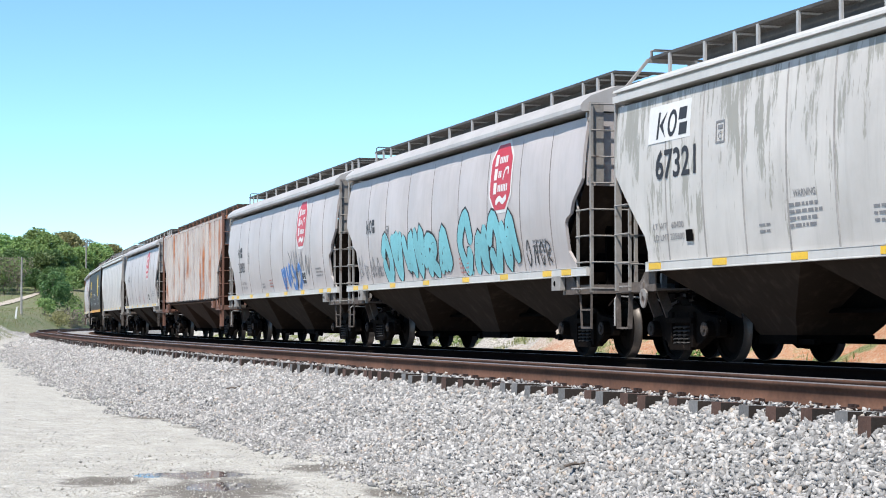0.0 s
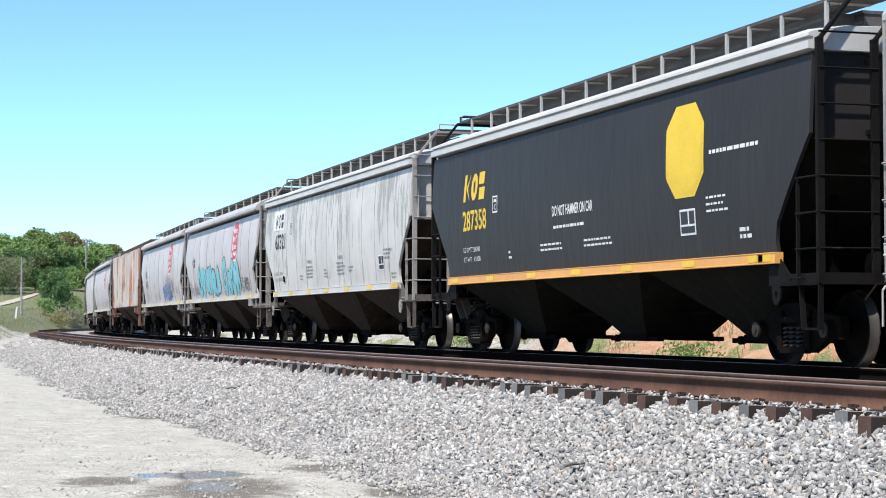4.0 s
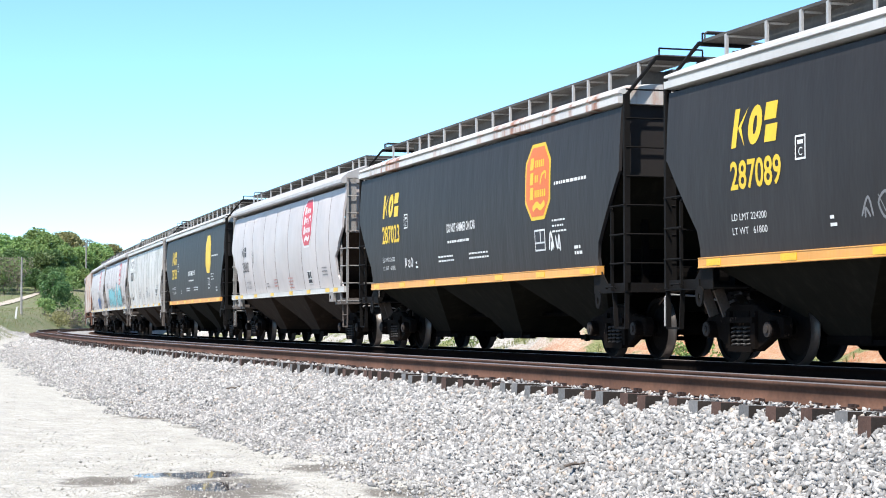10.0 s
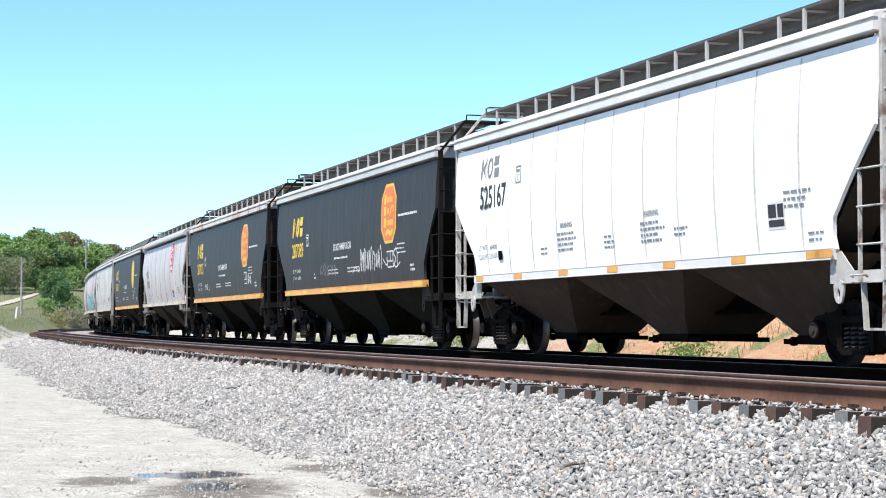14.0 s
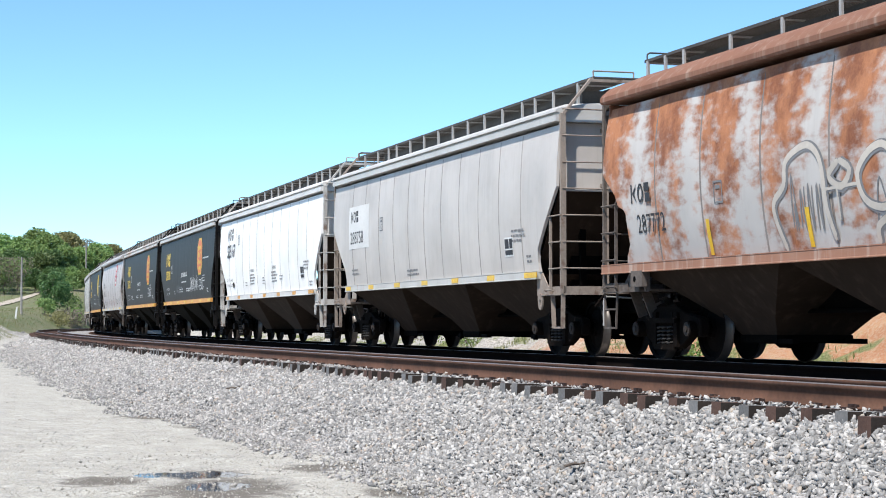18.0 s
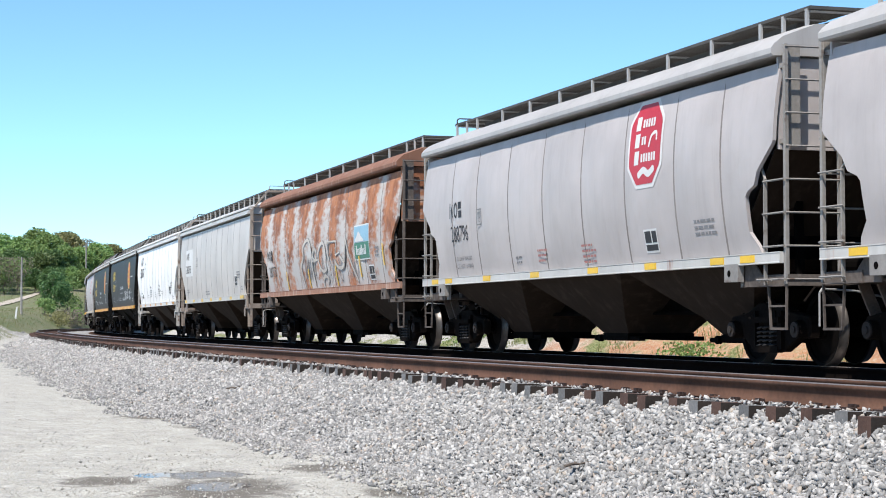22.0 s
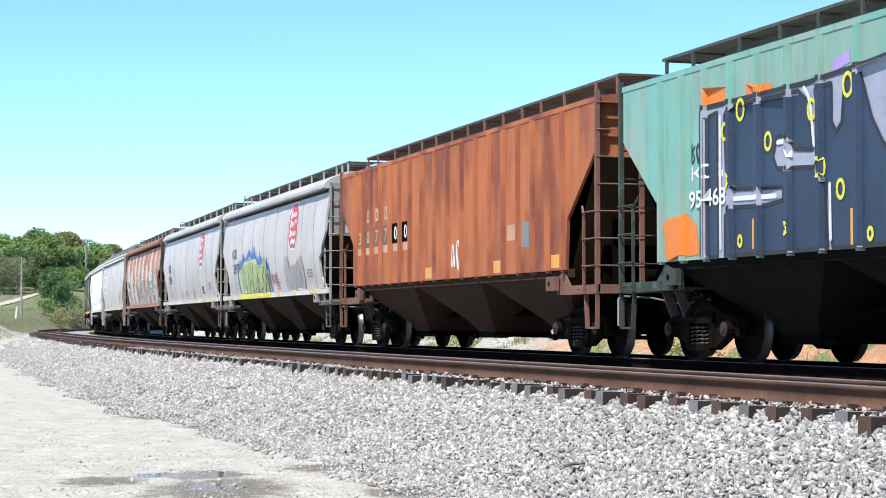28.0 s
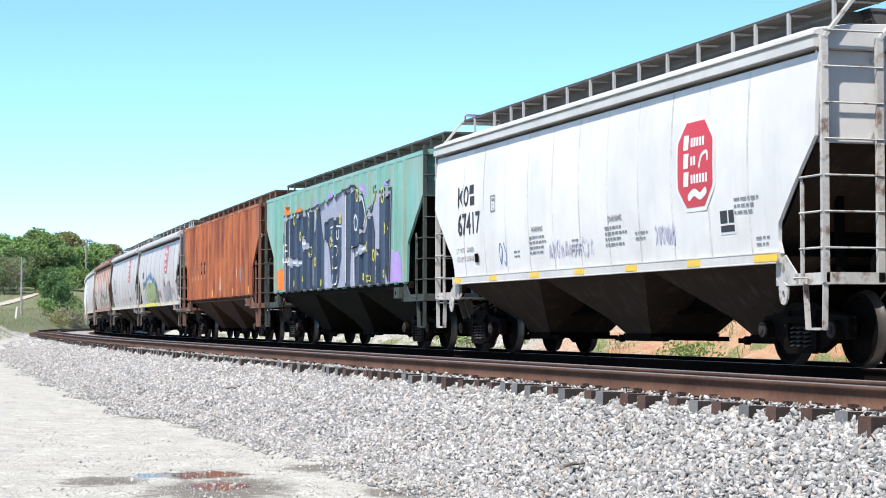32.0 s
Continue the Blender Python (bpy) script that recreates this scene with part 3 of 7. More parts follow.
# height and half length of the cut-away side sheet ends
END_CUT = {
    "round": ((1.40, 6.92), (1.52, 6.86), (1.70, 6.68), (2.15, 6.70), (2.21, 6.76), (2.28, 6.96), (2.45, 7.06), (2.75, 7.46), (2.80, 7.50)),
    "panel": ((1.40, 6.60), (1.55, 6.57), (1.78, 6.62), (2.70, 7.56), (2.76, 7.62)),
    "flat": ((1.40, 6.72), (1.55, 6.70), (1.78, 6.76), (2.75, 7.60), (2.81, 7.66)),
    "ribbed": ((1.40, 6.80), (2.22, 6.88), (3.18, 8.05), (3.24, 8.08)),
}
SEAMS = {"round": [-5.97, -4.50, -2.74, -1.0, 0.75, 2.47, 4.2, 5.67], "panel": [-5.85 + 1.17 * i for i in range(11)]}
EAVE_SHADE_SLOT = {"round": 0.09, "panel": 0.06, "flat": 0.06, "ribbed": 0.0}     # slot between side sheet and roof, shaped to give the eave's dark shade
PUFF = {"round": 0.030, "panel": 0.009, "flat": 0.0, "ribbed": 0.0}
SILL_TOP, SILL_LOW = 1.42, 1.28
RIB_AT = [k * x for x in (0.45, 1.34, 2.20, 2.98, 3.77, 4.55, 5.30, 6.02, 6.72) for k in (-1, 1)]
RIB_WIDE, RIB_DEEP = 0.08, 0.065
TRUCK_AT = 6.35
LADDER_AT = {"round": 7.66, "panel": 7.70, "flat": 7.78, "ribbed": 8.17}
RUNGS = {"round": (1.08, 0.41, 8), "panel": (1.43, 0.43, 7), "flat": (1.43, 0.43, 7), "ribbed": (1.43, 0.42, 7)}
WALK_PAST = {"round": -0.17, "panel": 0.08, "flat": 0.08, "ribbed": -0.25}
WALK_TOP = {"round": 4.52, "panel": 4.54, "flat": 4.54, "ribbed": 4.45}
WALK_POSTS = {"panel": (0.0, 1.0, 2.05, 3.12, 4.22, 4.9, 5.83, 7.0), "flat": (0.0, 1.0, 2.05, 3.12, 4.22, 4.9, 5.83, 7.0), "round": (0.0, 1.49, 2.98, 4.47, 5.96, 6.6, 7.23), "ribbed": (0.0, 1.05, 2.15, 3.2, 4.2, 5.35, 6.8, 7.7)}


def side_y(kind, x, z):
    """How far the side sheet stands out at the height z."""
    sh = SHAPES[kind]
    y = sh["belly"] - sh["bulge"] * ((z - 2.65) / 1.2) ** 2
    if kind == "ribbed" and min(abs(x - r) for r in RIB_AT) < RIB_WIDE / 2 + 0.002:
        y += RIB_DEEP
    return y


def reach(kind, z):
    return float(np.interp(z, [p[0] for p in END_CUT[kind]], [p[1] for p in END_CUT[kind]]))


def hull_mesh(kind, mat):
    sh = SHAPES[kind]
    g = Geo()
    top = sh["eave"] - EAVE_SHADE_SLOT[kind]
    zs = sorted(set([SILL_TOP - 0.02 + (top - SILL_TOP + 0.02) * j / 16 for j in range(17)] + [p[0] for p in END_CUT[kind]]))
    # columns stand upright between the seams and follow the slanted ends outside them
    seams = SEAMS.get(kind, [])
    puff = PUFF[kind]
    cols = [(x, None) for x in (-5.0, 0.0, 5.0)]
    if seams:
        cols = []
        for a, b in zip(seams, seams[1:]):
            cols += [(a + (b - a) * k, k) for k in (0.0, 0.06, 0.2, 0.5, 0.8, 0.94)]
        cols.append((seams[-1], 0.0))
    lo, hi = cols[0][0], cols[-1][0]
    v = []
    for u in (-1.0, -0.5):
        v += [(lo + (reach(kind, z) + lo) * u, z, 0.0) for z in zs]
    for x, k in cols:
        v += [(x, z, 0.0 if k is None else -puff * (1 - min(1.0, math.sin(math.pi * k) * 1.6)) * math.sin(math.pi * (z - zs[0]) / (zs[-1] - zs[0])) ** 0.5) for z in zs]
    for u in (0.5, 1.0):
        v += [(hi + (reach(kind, z) - hi) * u, z, 0.0) for z in zs]
    n = len(zs)
    m = len(v) // n
    g.add([(x, sh["belly"] - sh["bulge"] * ((z - 2.65) / 1.2) ** 2 + d, z) for x, z, d in v], [(i * n + j, (i + 1) * n + j, (i + 1) * n + j + 1, i * n + j + 1) for i in range(m - 1) for j in range(n - 1)])
    # inner faces give the side wings thickness at both ends
    for side in (1,):
        for end in (1, -1):
            v = []
            for z in zs:
                e = reach(kind, z)
                y = sh["belly"] - sh["bulge"] * ((z - 2.65) / 1.2) ** 2
                v += [(end * e, side * y, z), (end * e, side * (y - 0.05), z), (end * (e - 1.5), side * (y - 0.05), z)]
            g.add(v, [(3 * j + k, 3 * j + k + 1, 3 * j + k + 4, 3 * j + k + 3) for j in range(len(zs) - 1) for k in (0, 1)])
    return g.mesh("side_sheet", mat, smooth=True, weld=True)


def roof_mesh(kind, mat):
    sh = SHAPES[kind]
    e, y = sh["eave"], sh["belly"] - 0.04
    if kind == "ribbed":
        half = [(y - 0.02, e - 0.06), (y + 0.05, e - 0.05), (y + 0.05, e + 0.03), (1.0, e + 0.11), (0.0, e + 0.15)]
    elif kind == "round":
        half = [(y - 0.12, e + 0.0), (y + 0.04, e - 0.01), (y + 0.065, e + 0.02), (y + 0.065, e + 0.09), (y + 0.02, e + 0.15), (y - 0.10, e + 0.25), (1.0, e + 0.43), (0.0, e + 0.49)]
    else:
        half = [(y - 0.09, e - 0.01), (y + 0.06, e + 0.0), (y + 0.06, e + 0.10), (y - 0.01, e + 0.105), (y - 0.01, e + 0.145), (y + 0.06, e + 0.15), (y + 0.05, e + 0.19), (y - 0.03, e + 0.25), (1.05, e + 0.40), (0.0, e + 0.46)]
    ring = half + [(-a, b) for a, b in reversed(half[:-1])]
    top = half[2][1] + (0.09 if kind in ("flat", "panel") else 0.0)
    H = sh["half"] + 0.03
    g, v = Geo(), []
    stations = [(-H, 0.45), (-H + 0.08, 0.55), (-H + 1.0, 1.0), (H - 1.0, 1.0), (H - 0.08, 0.55), (H, 0.45)] if kind in ("flat", "panel") else [(-H, 0.95), (-H + 0.3, 1.0), (H - 0.3, 1.0), (H, 0.95)]
    for x, k in stations:
        v += [(x, a, b if b <= top else top + (b - top) * k) for a, b in ring]
    n = len(ring)
    f = [(i * n + j, i * n + (j + 1) % n, (i + 1) * n + (j + 1) % n, (i + 1) * n + j) for i in range(len(stations) - 1) for j in range(n)]
    f += [tuple(range(n)), tuple(range((len(stations) - 1) * n, len(stations) * n))[::-1]]
    return g.add(v, f).mesh("roof", mat, smooth=True)


def end_mesh(kind, mat):
    """Upper end wall: a smooth sheet with an angle along its top and its foot."""
    sh = SHAPES[kind]
    H, k, w = LADDER_AT[kind] - 0.13, sh["knee"], sh["belly"] - 0.10
    g = Geo().box(H - 0.10, H - 0.06, -w, w, k - 0.05, sh["eave"] - 0.02)
    g.box(H - 0.06, H - 0.03, -w, w, k - 0.06, k - 0.01)
    if kind == "ribbed":
        for i in range(1, 3):
            z = k + (sh["eave"] - k) * i / 3
            g.box(H - 0.06, H - 0.01, -w, w, z - 0.03, z + 0.03)
    return g.mesh("end_wall", mat)


def slope_mesh(kind, mat):
    """Inclined sheet under the end wall."""
    sh = SHAPES[kind]
    H, k, w = sh["half"], sh["knee"], sh["belly"] - 0.06
    g = Geo()
    v = [(H - 0.15, s * (w - 0.05), k - 0.04) for s in (1, -1)] + [(H - 1.42, s * (w - 0.10), 1.34) for s in (-1, 1)]
    v += [(x - 0.05, y, z - 0.06) for x, y, z in v]
    g.add(v, [(0, 1, 2, 3), (7, 6, 5, 4), (0, 4, 5, 1), (1, 5, 6, 2), (2, 6, 7, 3), (3, 7, 4, 0)])
    return g.mesh("slope_sheet", mat)


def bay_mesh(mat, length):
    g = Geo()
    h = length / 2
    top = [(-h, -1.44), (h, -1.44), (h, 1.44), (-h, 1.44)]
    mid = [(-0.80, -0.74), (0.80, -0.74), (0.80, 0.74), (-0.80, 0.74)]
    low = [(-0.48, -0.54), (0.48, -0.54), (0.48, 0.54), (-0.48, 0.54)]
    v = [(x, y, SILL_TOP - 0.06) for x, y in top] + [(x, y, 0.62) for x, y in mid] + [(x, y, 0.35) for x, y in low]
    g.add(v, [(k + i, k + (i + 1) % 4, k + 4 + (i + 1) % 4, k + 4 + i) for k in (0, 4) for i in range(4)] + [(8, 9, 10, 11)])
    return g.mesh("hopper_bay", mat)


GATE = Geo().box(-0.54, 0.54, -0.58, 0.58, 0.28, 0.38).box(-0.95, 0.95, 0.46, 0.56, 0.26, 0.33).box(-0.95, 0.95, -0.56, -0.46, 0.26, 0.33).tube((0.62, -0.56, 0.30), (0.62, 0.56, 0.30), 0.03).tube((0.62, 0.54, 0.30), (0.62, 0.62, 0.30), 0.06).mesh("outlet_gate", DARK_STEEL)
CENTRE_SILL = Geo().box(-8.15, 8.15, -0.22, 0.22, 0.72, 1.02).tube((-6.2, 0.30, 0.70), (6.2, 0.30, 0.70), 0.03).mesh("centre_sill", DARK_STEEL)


def wheel_mesh():
    g = Geo()
    prof = [(0.09, -0.06), (0.12, -0.055), (0.13, -0.02), (0.33, 0.03), (0.40, -0.005), (0.405, -0.03), (0.455, -0.045)]
    g.lathe(prof, 28, 0)
    g.lathe([(0.455, -0.045), (0.462, 0.02), (0.482, 0.055), (0.486, 0.075), (0.47, 0.09)], 28, 1)
    g.lathe([(0.47, 0.09), (0.40, 0.085), (0.36, 0.055), (0.14, 0.02), (0.12, 0.08), (0.09, 0.085)], 28, 0)
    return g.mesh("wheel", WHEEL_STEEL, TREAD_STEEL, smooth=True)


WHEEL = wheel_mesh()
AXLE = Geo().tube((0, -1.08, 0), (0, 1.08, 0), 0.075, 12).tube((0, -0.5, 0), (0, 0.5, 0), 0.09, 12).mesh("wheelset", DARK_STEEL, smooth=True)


def side_frame_mesh():
    """Cast side frame seen from the side: arched top chord, spring pocket, dipped bottom, pedestal jaws."""
    outline = [(-1.12, 0.52), (-1.08, 0.62), (-0.62, 0.68), (-0.30, 0.80), (0.30, 0.80), (0.62, 0.68), (1.08, 0.62), (1.12, 0.52), (1.10, 0.36), (1.02, 0.34), (1.00, 0.46), (0.78, 0.46), (0.74, 0.34), (0.58, 0.26), (0.36, 0.17), (-0.36, 0.17), (-0.58, 0.26), (-0.74, 0.34), (-0.78, 0.46), (-1.00, 0.46), (-1.02, 0.34), (-1.10, 0.36)]
    bm = bmesh.new()
    front = [bm.verts.new((x, 0.07, z)) for x, z in outline]
    back = [bm.verts.new((x, -0.07, z)) for x, z in outline]
    n = len(outline)
    bm.faces.new(front)
    bm.faces.new(back[::-1])
    for i in range(n):
        bm.faces.new((front[i], back[i], back[(i + 1) % n], front[(i + 1) % n]))
    bmesh.ops.recalc_face_normals(bm, faces=bm.faces)
    bmesh.ops.bevel(bm, geom=[e for e in bm.edges if abs(e.verts[0].co.y - e.verts[1].co.y) < 0.01], offset=0.015, segments=1, affect="EDGES")
    g = Geo()
    g.tube((-0.89, 0.02, 0.457), (-0.89, 0.17, 0.457), 0.12, 14).tube((0.89, 0.02, 0.457), (0.89, 0.17, 0.457), 0.12, 14)
    g.box(-0.34, 0.34, 0.05, 0.13, 0.16, 0.24)
    g.box(-0.42, -0.30, 0.05, 0.12, 0.2, 0.7).box(0.30, 0.42, 0.05, 0.12, 0.2, 0.7).box(-0.42, 0.42, 0.05, 0.16, 0.54, 0.62)
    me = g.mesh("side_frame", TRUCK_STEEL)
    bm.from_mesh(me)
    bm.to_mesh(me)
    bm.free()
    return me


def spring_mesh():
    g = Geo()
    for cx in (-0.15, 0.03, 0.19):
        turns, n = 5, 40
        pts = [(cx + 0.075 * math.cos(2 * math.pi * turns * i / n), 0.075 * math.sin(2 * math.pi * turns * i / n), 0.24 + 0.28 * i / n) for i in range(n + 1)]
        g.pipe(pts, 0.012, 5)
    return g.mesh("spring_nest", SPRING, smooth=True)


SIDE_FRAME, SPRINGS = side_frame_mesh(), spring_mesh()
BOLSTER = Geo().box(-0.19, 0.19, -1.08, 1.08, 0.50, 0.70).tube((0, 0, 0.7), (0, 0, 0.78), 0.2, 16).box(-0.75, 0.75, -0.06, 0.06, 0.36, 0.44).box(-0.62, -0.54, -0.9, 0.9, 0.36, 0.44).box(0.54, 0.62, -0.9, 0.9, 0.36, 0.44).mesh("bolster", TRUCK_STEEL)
COUPLER = Geo().box(8.1, 8.42, -0.08, 0.08, 0.78, 0.94).box(8.36, 8.62, -0.14, 0.10, 0.72, 1.0).box(8.50, 8.68, 0.02, 0.16, 0.76, 0.96).pipe([(8.15, 0.30, 0.84), (8.34, 0.34, 0.62), (8.50, 0.30, 0.46), (8.64, 0.24, 0.42)], 0.028).box(7.9, 8.12, -0.30, 0.30, 0.68, 1.04).pipe([(8.3, 0.1, 1.02), (8.3, 1.25, 0.98), (8.3, 1.4, 0.80)], 0.016).mesh("coupler", TRUCK_STEEL)


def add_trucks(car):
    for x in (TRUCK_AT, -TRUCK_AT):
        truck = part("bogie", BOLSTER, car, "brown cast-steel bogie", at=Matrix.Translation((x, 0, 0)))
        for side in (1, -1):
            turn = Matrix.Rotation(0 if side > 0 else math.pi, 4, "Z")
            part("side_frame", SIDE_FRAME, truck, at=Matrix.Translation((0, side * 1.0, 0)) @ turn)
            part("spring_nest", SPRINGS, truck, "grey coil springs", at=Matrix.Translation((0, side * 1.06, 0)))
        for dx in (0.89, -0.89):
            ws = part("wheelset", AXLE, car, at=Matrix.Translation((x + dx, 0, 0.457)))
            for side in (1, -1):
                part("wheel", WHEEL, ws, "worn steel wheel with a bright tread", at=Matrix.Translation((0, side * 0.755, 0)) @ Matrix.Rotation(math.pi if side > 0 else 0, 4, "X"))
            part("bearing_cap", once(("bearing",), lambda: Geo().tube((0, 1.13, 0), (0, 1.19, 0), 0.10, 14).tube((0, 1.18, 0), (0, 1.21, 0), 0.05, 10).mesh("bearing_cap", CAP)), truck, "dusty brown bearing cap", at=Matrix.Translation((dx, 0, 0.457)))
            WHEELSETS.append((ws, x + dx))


def grating_mesh(half, top):
    g = Geo()
    d = top - 4.60
    for side in (1, -1):
        for i in range(17):
            y = side * (0.28 + 0.042 * i)
            g.box(-half, half, y - 0.011, y + 0.011, 4.585 + d, 4.612 + d)
        n = int(half * 2 / 0.12)
        for i in range(n + 1):
            x = -half + 2 * half * i / n
            g.box(x - 0.012, x + 0.012, min(side * 0.27, side * 0.96), max(side * 0.27, side * 0.96), 4.588 + d, 4.608 + d)
        g.box(-half, half, side * 0.95, side * 0.97, 4.575 + d, 4.62 + d)
    for x in (-half, half):
        g.box(x - 0.02, x + 0.02, -0.97, 0.97, 4.575 + d, 4.615 + d)
    return g.mesh("roof_walk", GRATING)


def post_mesh(base, mat, top):
    g = Geo().box(-0.03, 0.03, 0.945, 0.98, base, top - 0.01).box(-0.03, 0.03, 0.35, 0.93, top - 0.05, top - 0.03)
    return g.mesh("walk_post", mat)


def hatch_mesh(base, top, mat):
    g = Geo().box(-0.72, 0.72, -0.22, 0.22, base, top - 0.04).box(-0.735, 0.735, -0.25, 0.25, top - 0.04, top)
    g.box(-0.05, 0.05, -0.27, -0.22, top - 0.1, top + 0.03).box(-0.05, 0.05, 0.22, 0.27, top - 0.1, top + 0.03)
    return g.mesh("hatch_cover", mat)


def lever_mesh(kind):
    H = SHAPES[kind]["half"]
    return Geo().pipe([(H + 0.40, 1.42, 0.50), (H + 0.40, 1.42, 0.90), (H + 0.44, 1.36, 0.95), (H + 0.62, 0.8, 0.93), (H + 0.70, 0.25, 0.84)], 0.014).mesh("cut_lever", GALV)


def hoop_mesh(kind):
    """Low hoop at the end of the roof walk."""
    x, z = SHAPES[kind]["half"] + WALK_PAST[kind] - 0.02, WALK_TOP[kind]
    return Geo().pipe([(x, 0.94, z), (x, 0.94, z + 0.10), (x, 0.90, z + 0.13), (x, 0.34, z + 0.13), (x, 0.30, z + 0.10), (x, 0.30, z)], 0.014).mesh("walk_rail", GRATING)


def end_ladder_mesh(kind, mat):
    """Ladder on the end corner, from below the end platform to the roof."""
    H, x, top = SHAPES[kind]["half"], LADDER_AT[kind], SHAPES[kind]["eave"] + 0.12
    g = Geo()
    wide = {"round": 0.045, "ribbed": 0.07}.get(kind, 0.09)
    for y in (1.50, 0.76):
        g.box(x - 0.03, x + 0.03, y - wide / 2, y + wide / 2, 1.02, top)
    for z in (top - 0.25, SHAPES[kind]["knee"] + 0.04):
        for y in (1.47, 0.76):
            g.box(x - 0.22, x - 0.03, y - 0.02, y + 0.02, z - 0.03, z + 0.03)
    if kind == "round":
        g.box(x - 0.05, x - 0.032, 1.28, 1.50, SHAPES[kind]["knee"] - 0.02, top)
    if kind in ("flat", "panel"):
        for y in (1.50, 0.76):
            g.bar((x, y, top - 0.02), (x - 0.02, y - 0.5, WALK_TOP[kind] - 0.02), wide * 0.8, 0.04)
        g.pipe([(x - 0.02, 0.96, WALK_TOP[kind]), (x - 0.02, 0.96, WALK_TOP[kind] + 0.11), (x - 0.02, 0.25, WALK_TOP[kind] + 0.11), (x - 0.02, 0.25, WALK_TOP[kind])], 0.014)
        g.box(x - 0.05, x + 0.02, 0.20, 1.0, WALK_TOP[kind] - 0.07, WALK_TOP[kind] - 0.01)
    return g.mesh("end_ladder", mat)


def side_ladder_mesh(kind, mat):
    """Single stile of the side ladder; its rungs reach back to the corner post."""
    b = LADDER_AT[kind] - 0.50
    top = 2.34 if kind == "round" else 2.22
    g = Geo().bar((b, 1.53, 1.02), (b, 1.53, top), 0.045, 0.025)
    g.bar((b, 1.53, top), (b - 0.14, 1.50, top + 0.16), 0.03, 0.02)
    g.pipe([(b - 0.10, 1.56, 1.06), (b - 0.10, 1.60, 1.08), (b + 0.22, 1.60, 1.08), (b + 0.22, 1.56, 1.06)], 0.013)
    return g.mesh("side_ladder", mat)


def step_mesh(kind, mat):
    """Stirrup step hung below the corner of the platform."""
    a, b = LADDER_AT[kind], LADDER_AT[kind] - 0.48
    w = 0.03 if kind == "round" else 0.07
    g = Geo().bar((a, 1.5, 1.0), (a - 0.02, 1.5, 0.46), w, 0.02).bar((b, 1.5, 1.0), (b + 0.06, 1.5, 0.46), w, 0.02)
    g.bar((a, 1.5, 0.47), (b + 0.05, 1.5, 0.47), 0.026, 0.03)
    if kind == "round":
        g.bar((a, 1.5, 0.75), (b + 0.03, 1.5, 0.75), 0.024, 0.025)
    return g.mesh("sill_step", mat)


def platform_mesh(kind, mat):
    """End platform edged with a channel; the lengthwise channels run back to the side sill."""
    x, inner = LADDER_AT[kind] + 0.03, 6.45
    g = Geo().box(inner, x - 0.02, -1.46, 1.46, 1.02, 1.045).box(x - 0.03, x, -1.5, 1.5, 1.0, 1.14)
    for side in (1, -1):
        y0, y1 = sorted((side * 1.47, side * 1.50))
        g.box(inner + 0.35, x - 0.032, y0, y1, 1.0, 1.14).box(inner + 0.35, x - 0.032, y0 - 0.05, y1 + 0.05, 0.995, 1.008)
        # corner gusset under the end of the sill
        v = [(px, side * py, pz) for py in (1.46, 1.48) for px, pz in ((6.42, 1.30), (6.42, 1.0), (6.98, 1.0), (6.98, 1.12), (6.66, 1.38))]
        g.add(v, [(0, 1, 2, 3, 4), (9, 8, 7, 6, 5)] + [(k, 5 + k, 5 + (k + 1) % 5, (k + 1) % 5) for k in range(5)])
    return g.mesh("end_platform", mat)


def loop_mesh(mat):
    """Tow loop: a hanging eye plate below the platform edge."""
    g, n = Geo(), 12
    ring = [(math.sin(2 * math.pi * i / n), math.cos(2 * math.pi * i / n)) for i in range(n)]
    v = []
    for y in (1.515, 1.54):
        v += [(6.72 + 0.11 * a * (1.0 if b < 0.3 else 1.25), y, 0.91 + (0.15 if b < 0.3 else 0.13) * b) for a, b in ring]
        v += [(6.72 + 0.035 * a, y, 0.88 + 0.06 * b) for a, b in ring]
    f = []
    for i in range(n):
        k = (i + 1) % n
        f += [(i, k, n + k, n + i), (2 * n + i, 3 * n + i, 3 * n + k, 2 * n + k), (i, 2 * n + i, 2 * n + k, k), (n + i, n + k, 3 * n + k, 3 * n + i)]
    return g.add(v, f).mesh("tow_loop", mat)


def pad_mesh(mat):
    """Jacking pad hung below the side sill, with a dark disc for the bolt hole's shade."""
    g = Geo().box(6.10, 6.50, 1.50, 1.585, 1.07, 1.30)
    g.box(6.14, 6.20, 1.44, 1.50, 1.0, 1.28)
    g.tube((6.36, 1.584, 1.18), (6.36, 1.589, 1.18), 0.045, 10, 1)
    return g.mesh("jacking_pad", mat, DARK_STEEL)


def striker_mesh():
    """Striker casting round the coupler shank."""
    return Geo().box(7.86, 8.02, -0.26, 0.26, 0.70, 1.02).mesh("striker", BEARING)


def hanger_mesh(x):
    """Bracket hung from the platform beside the wheels."""
    return Geo().bar((x, 1.12, 1.0), (x - 0.15, 1.05, 0.64), 0.15, 0.03).mesh("hanger", BEARING)


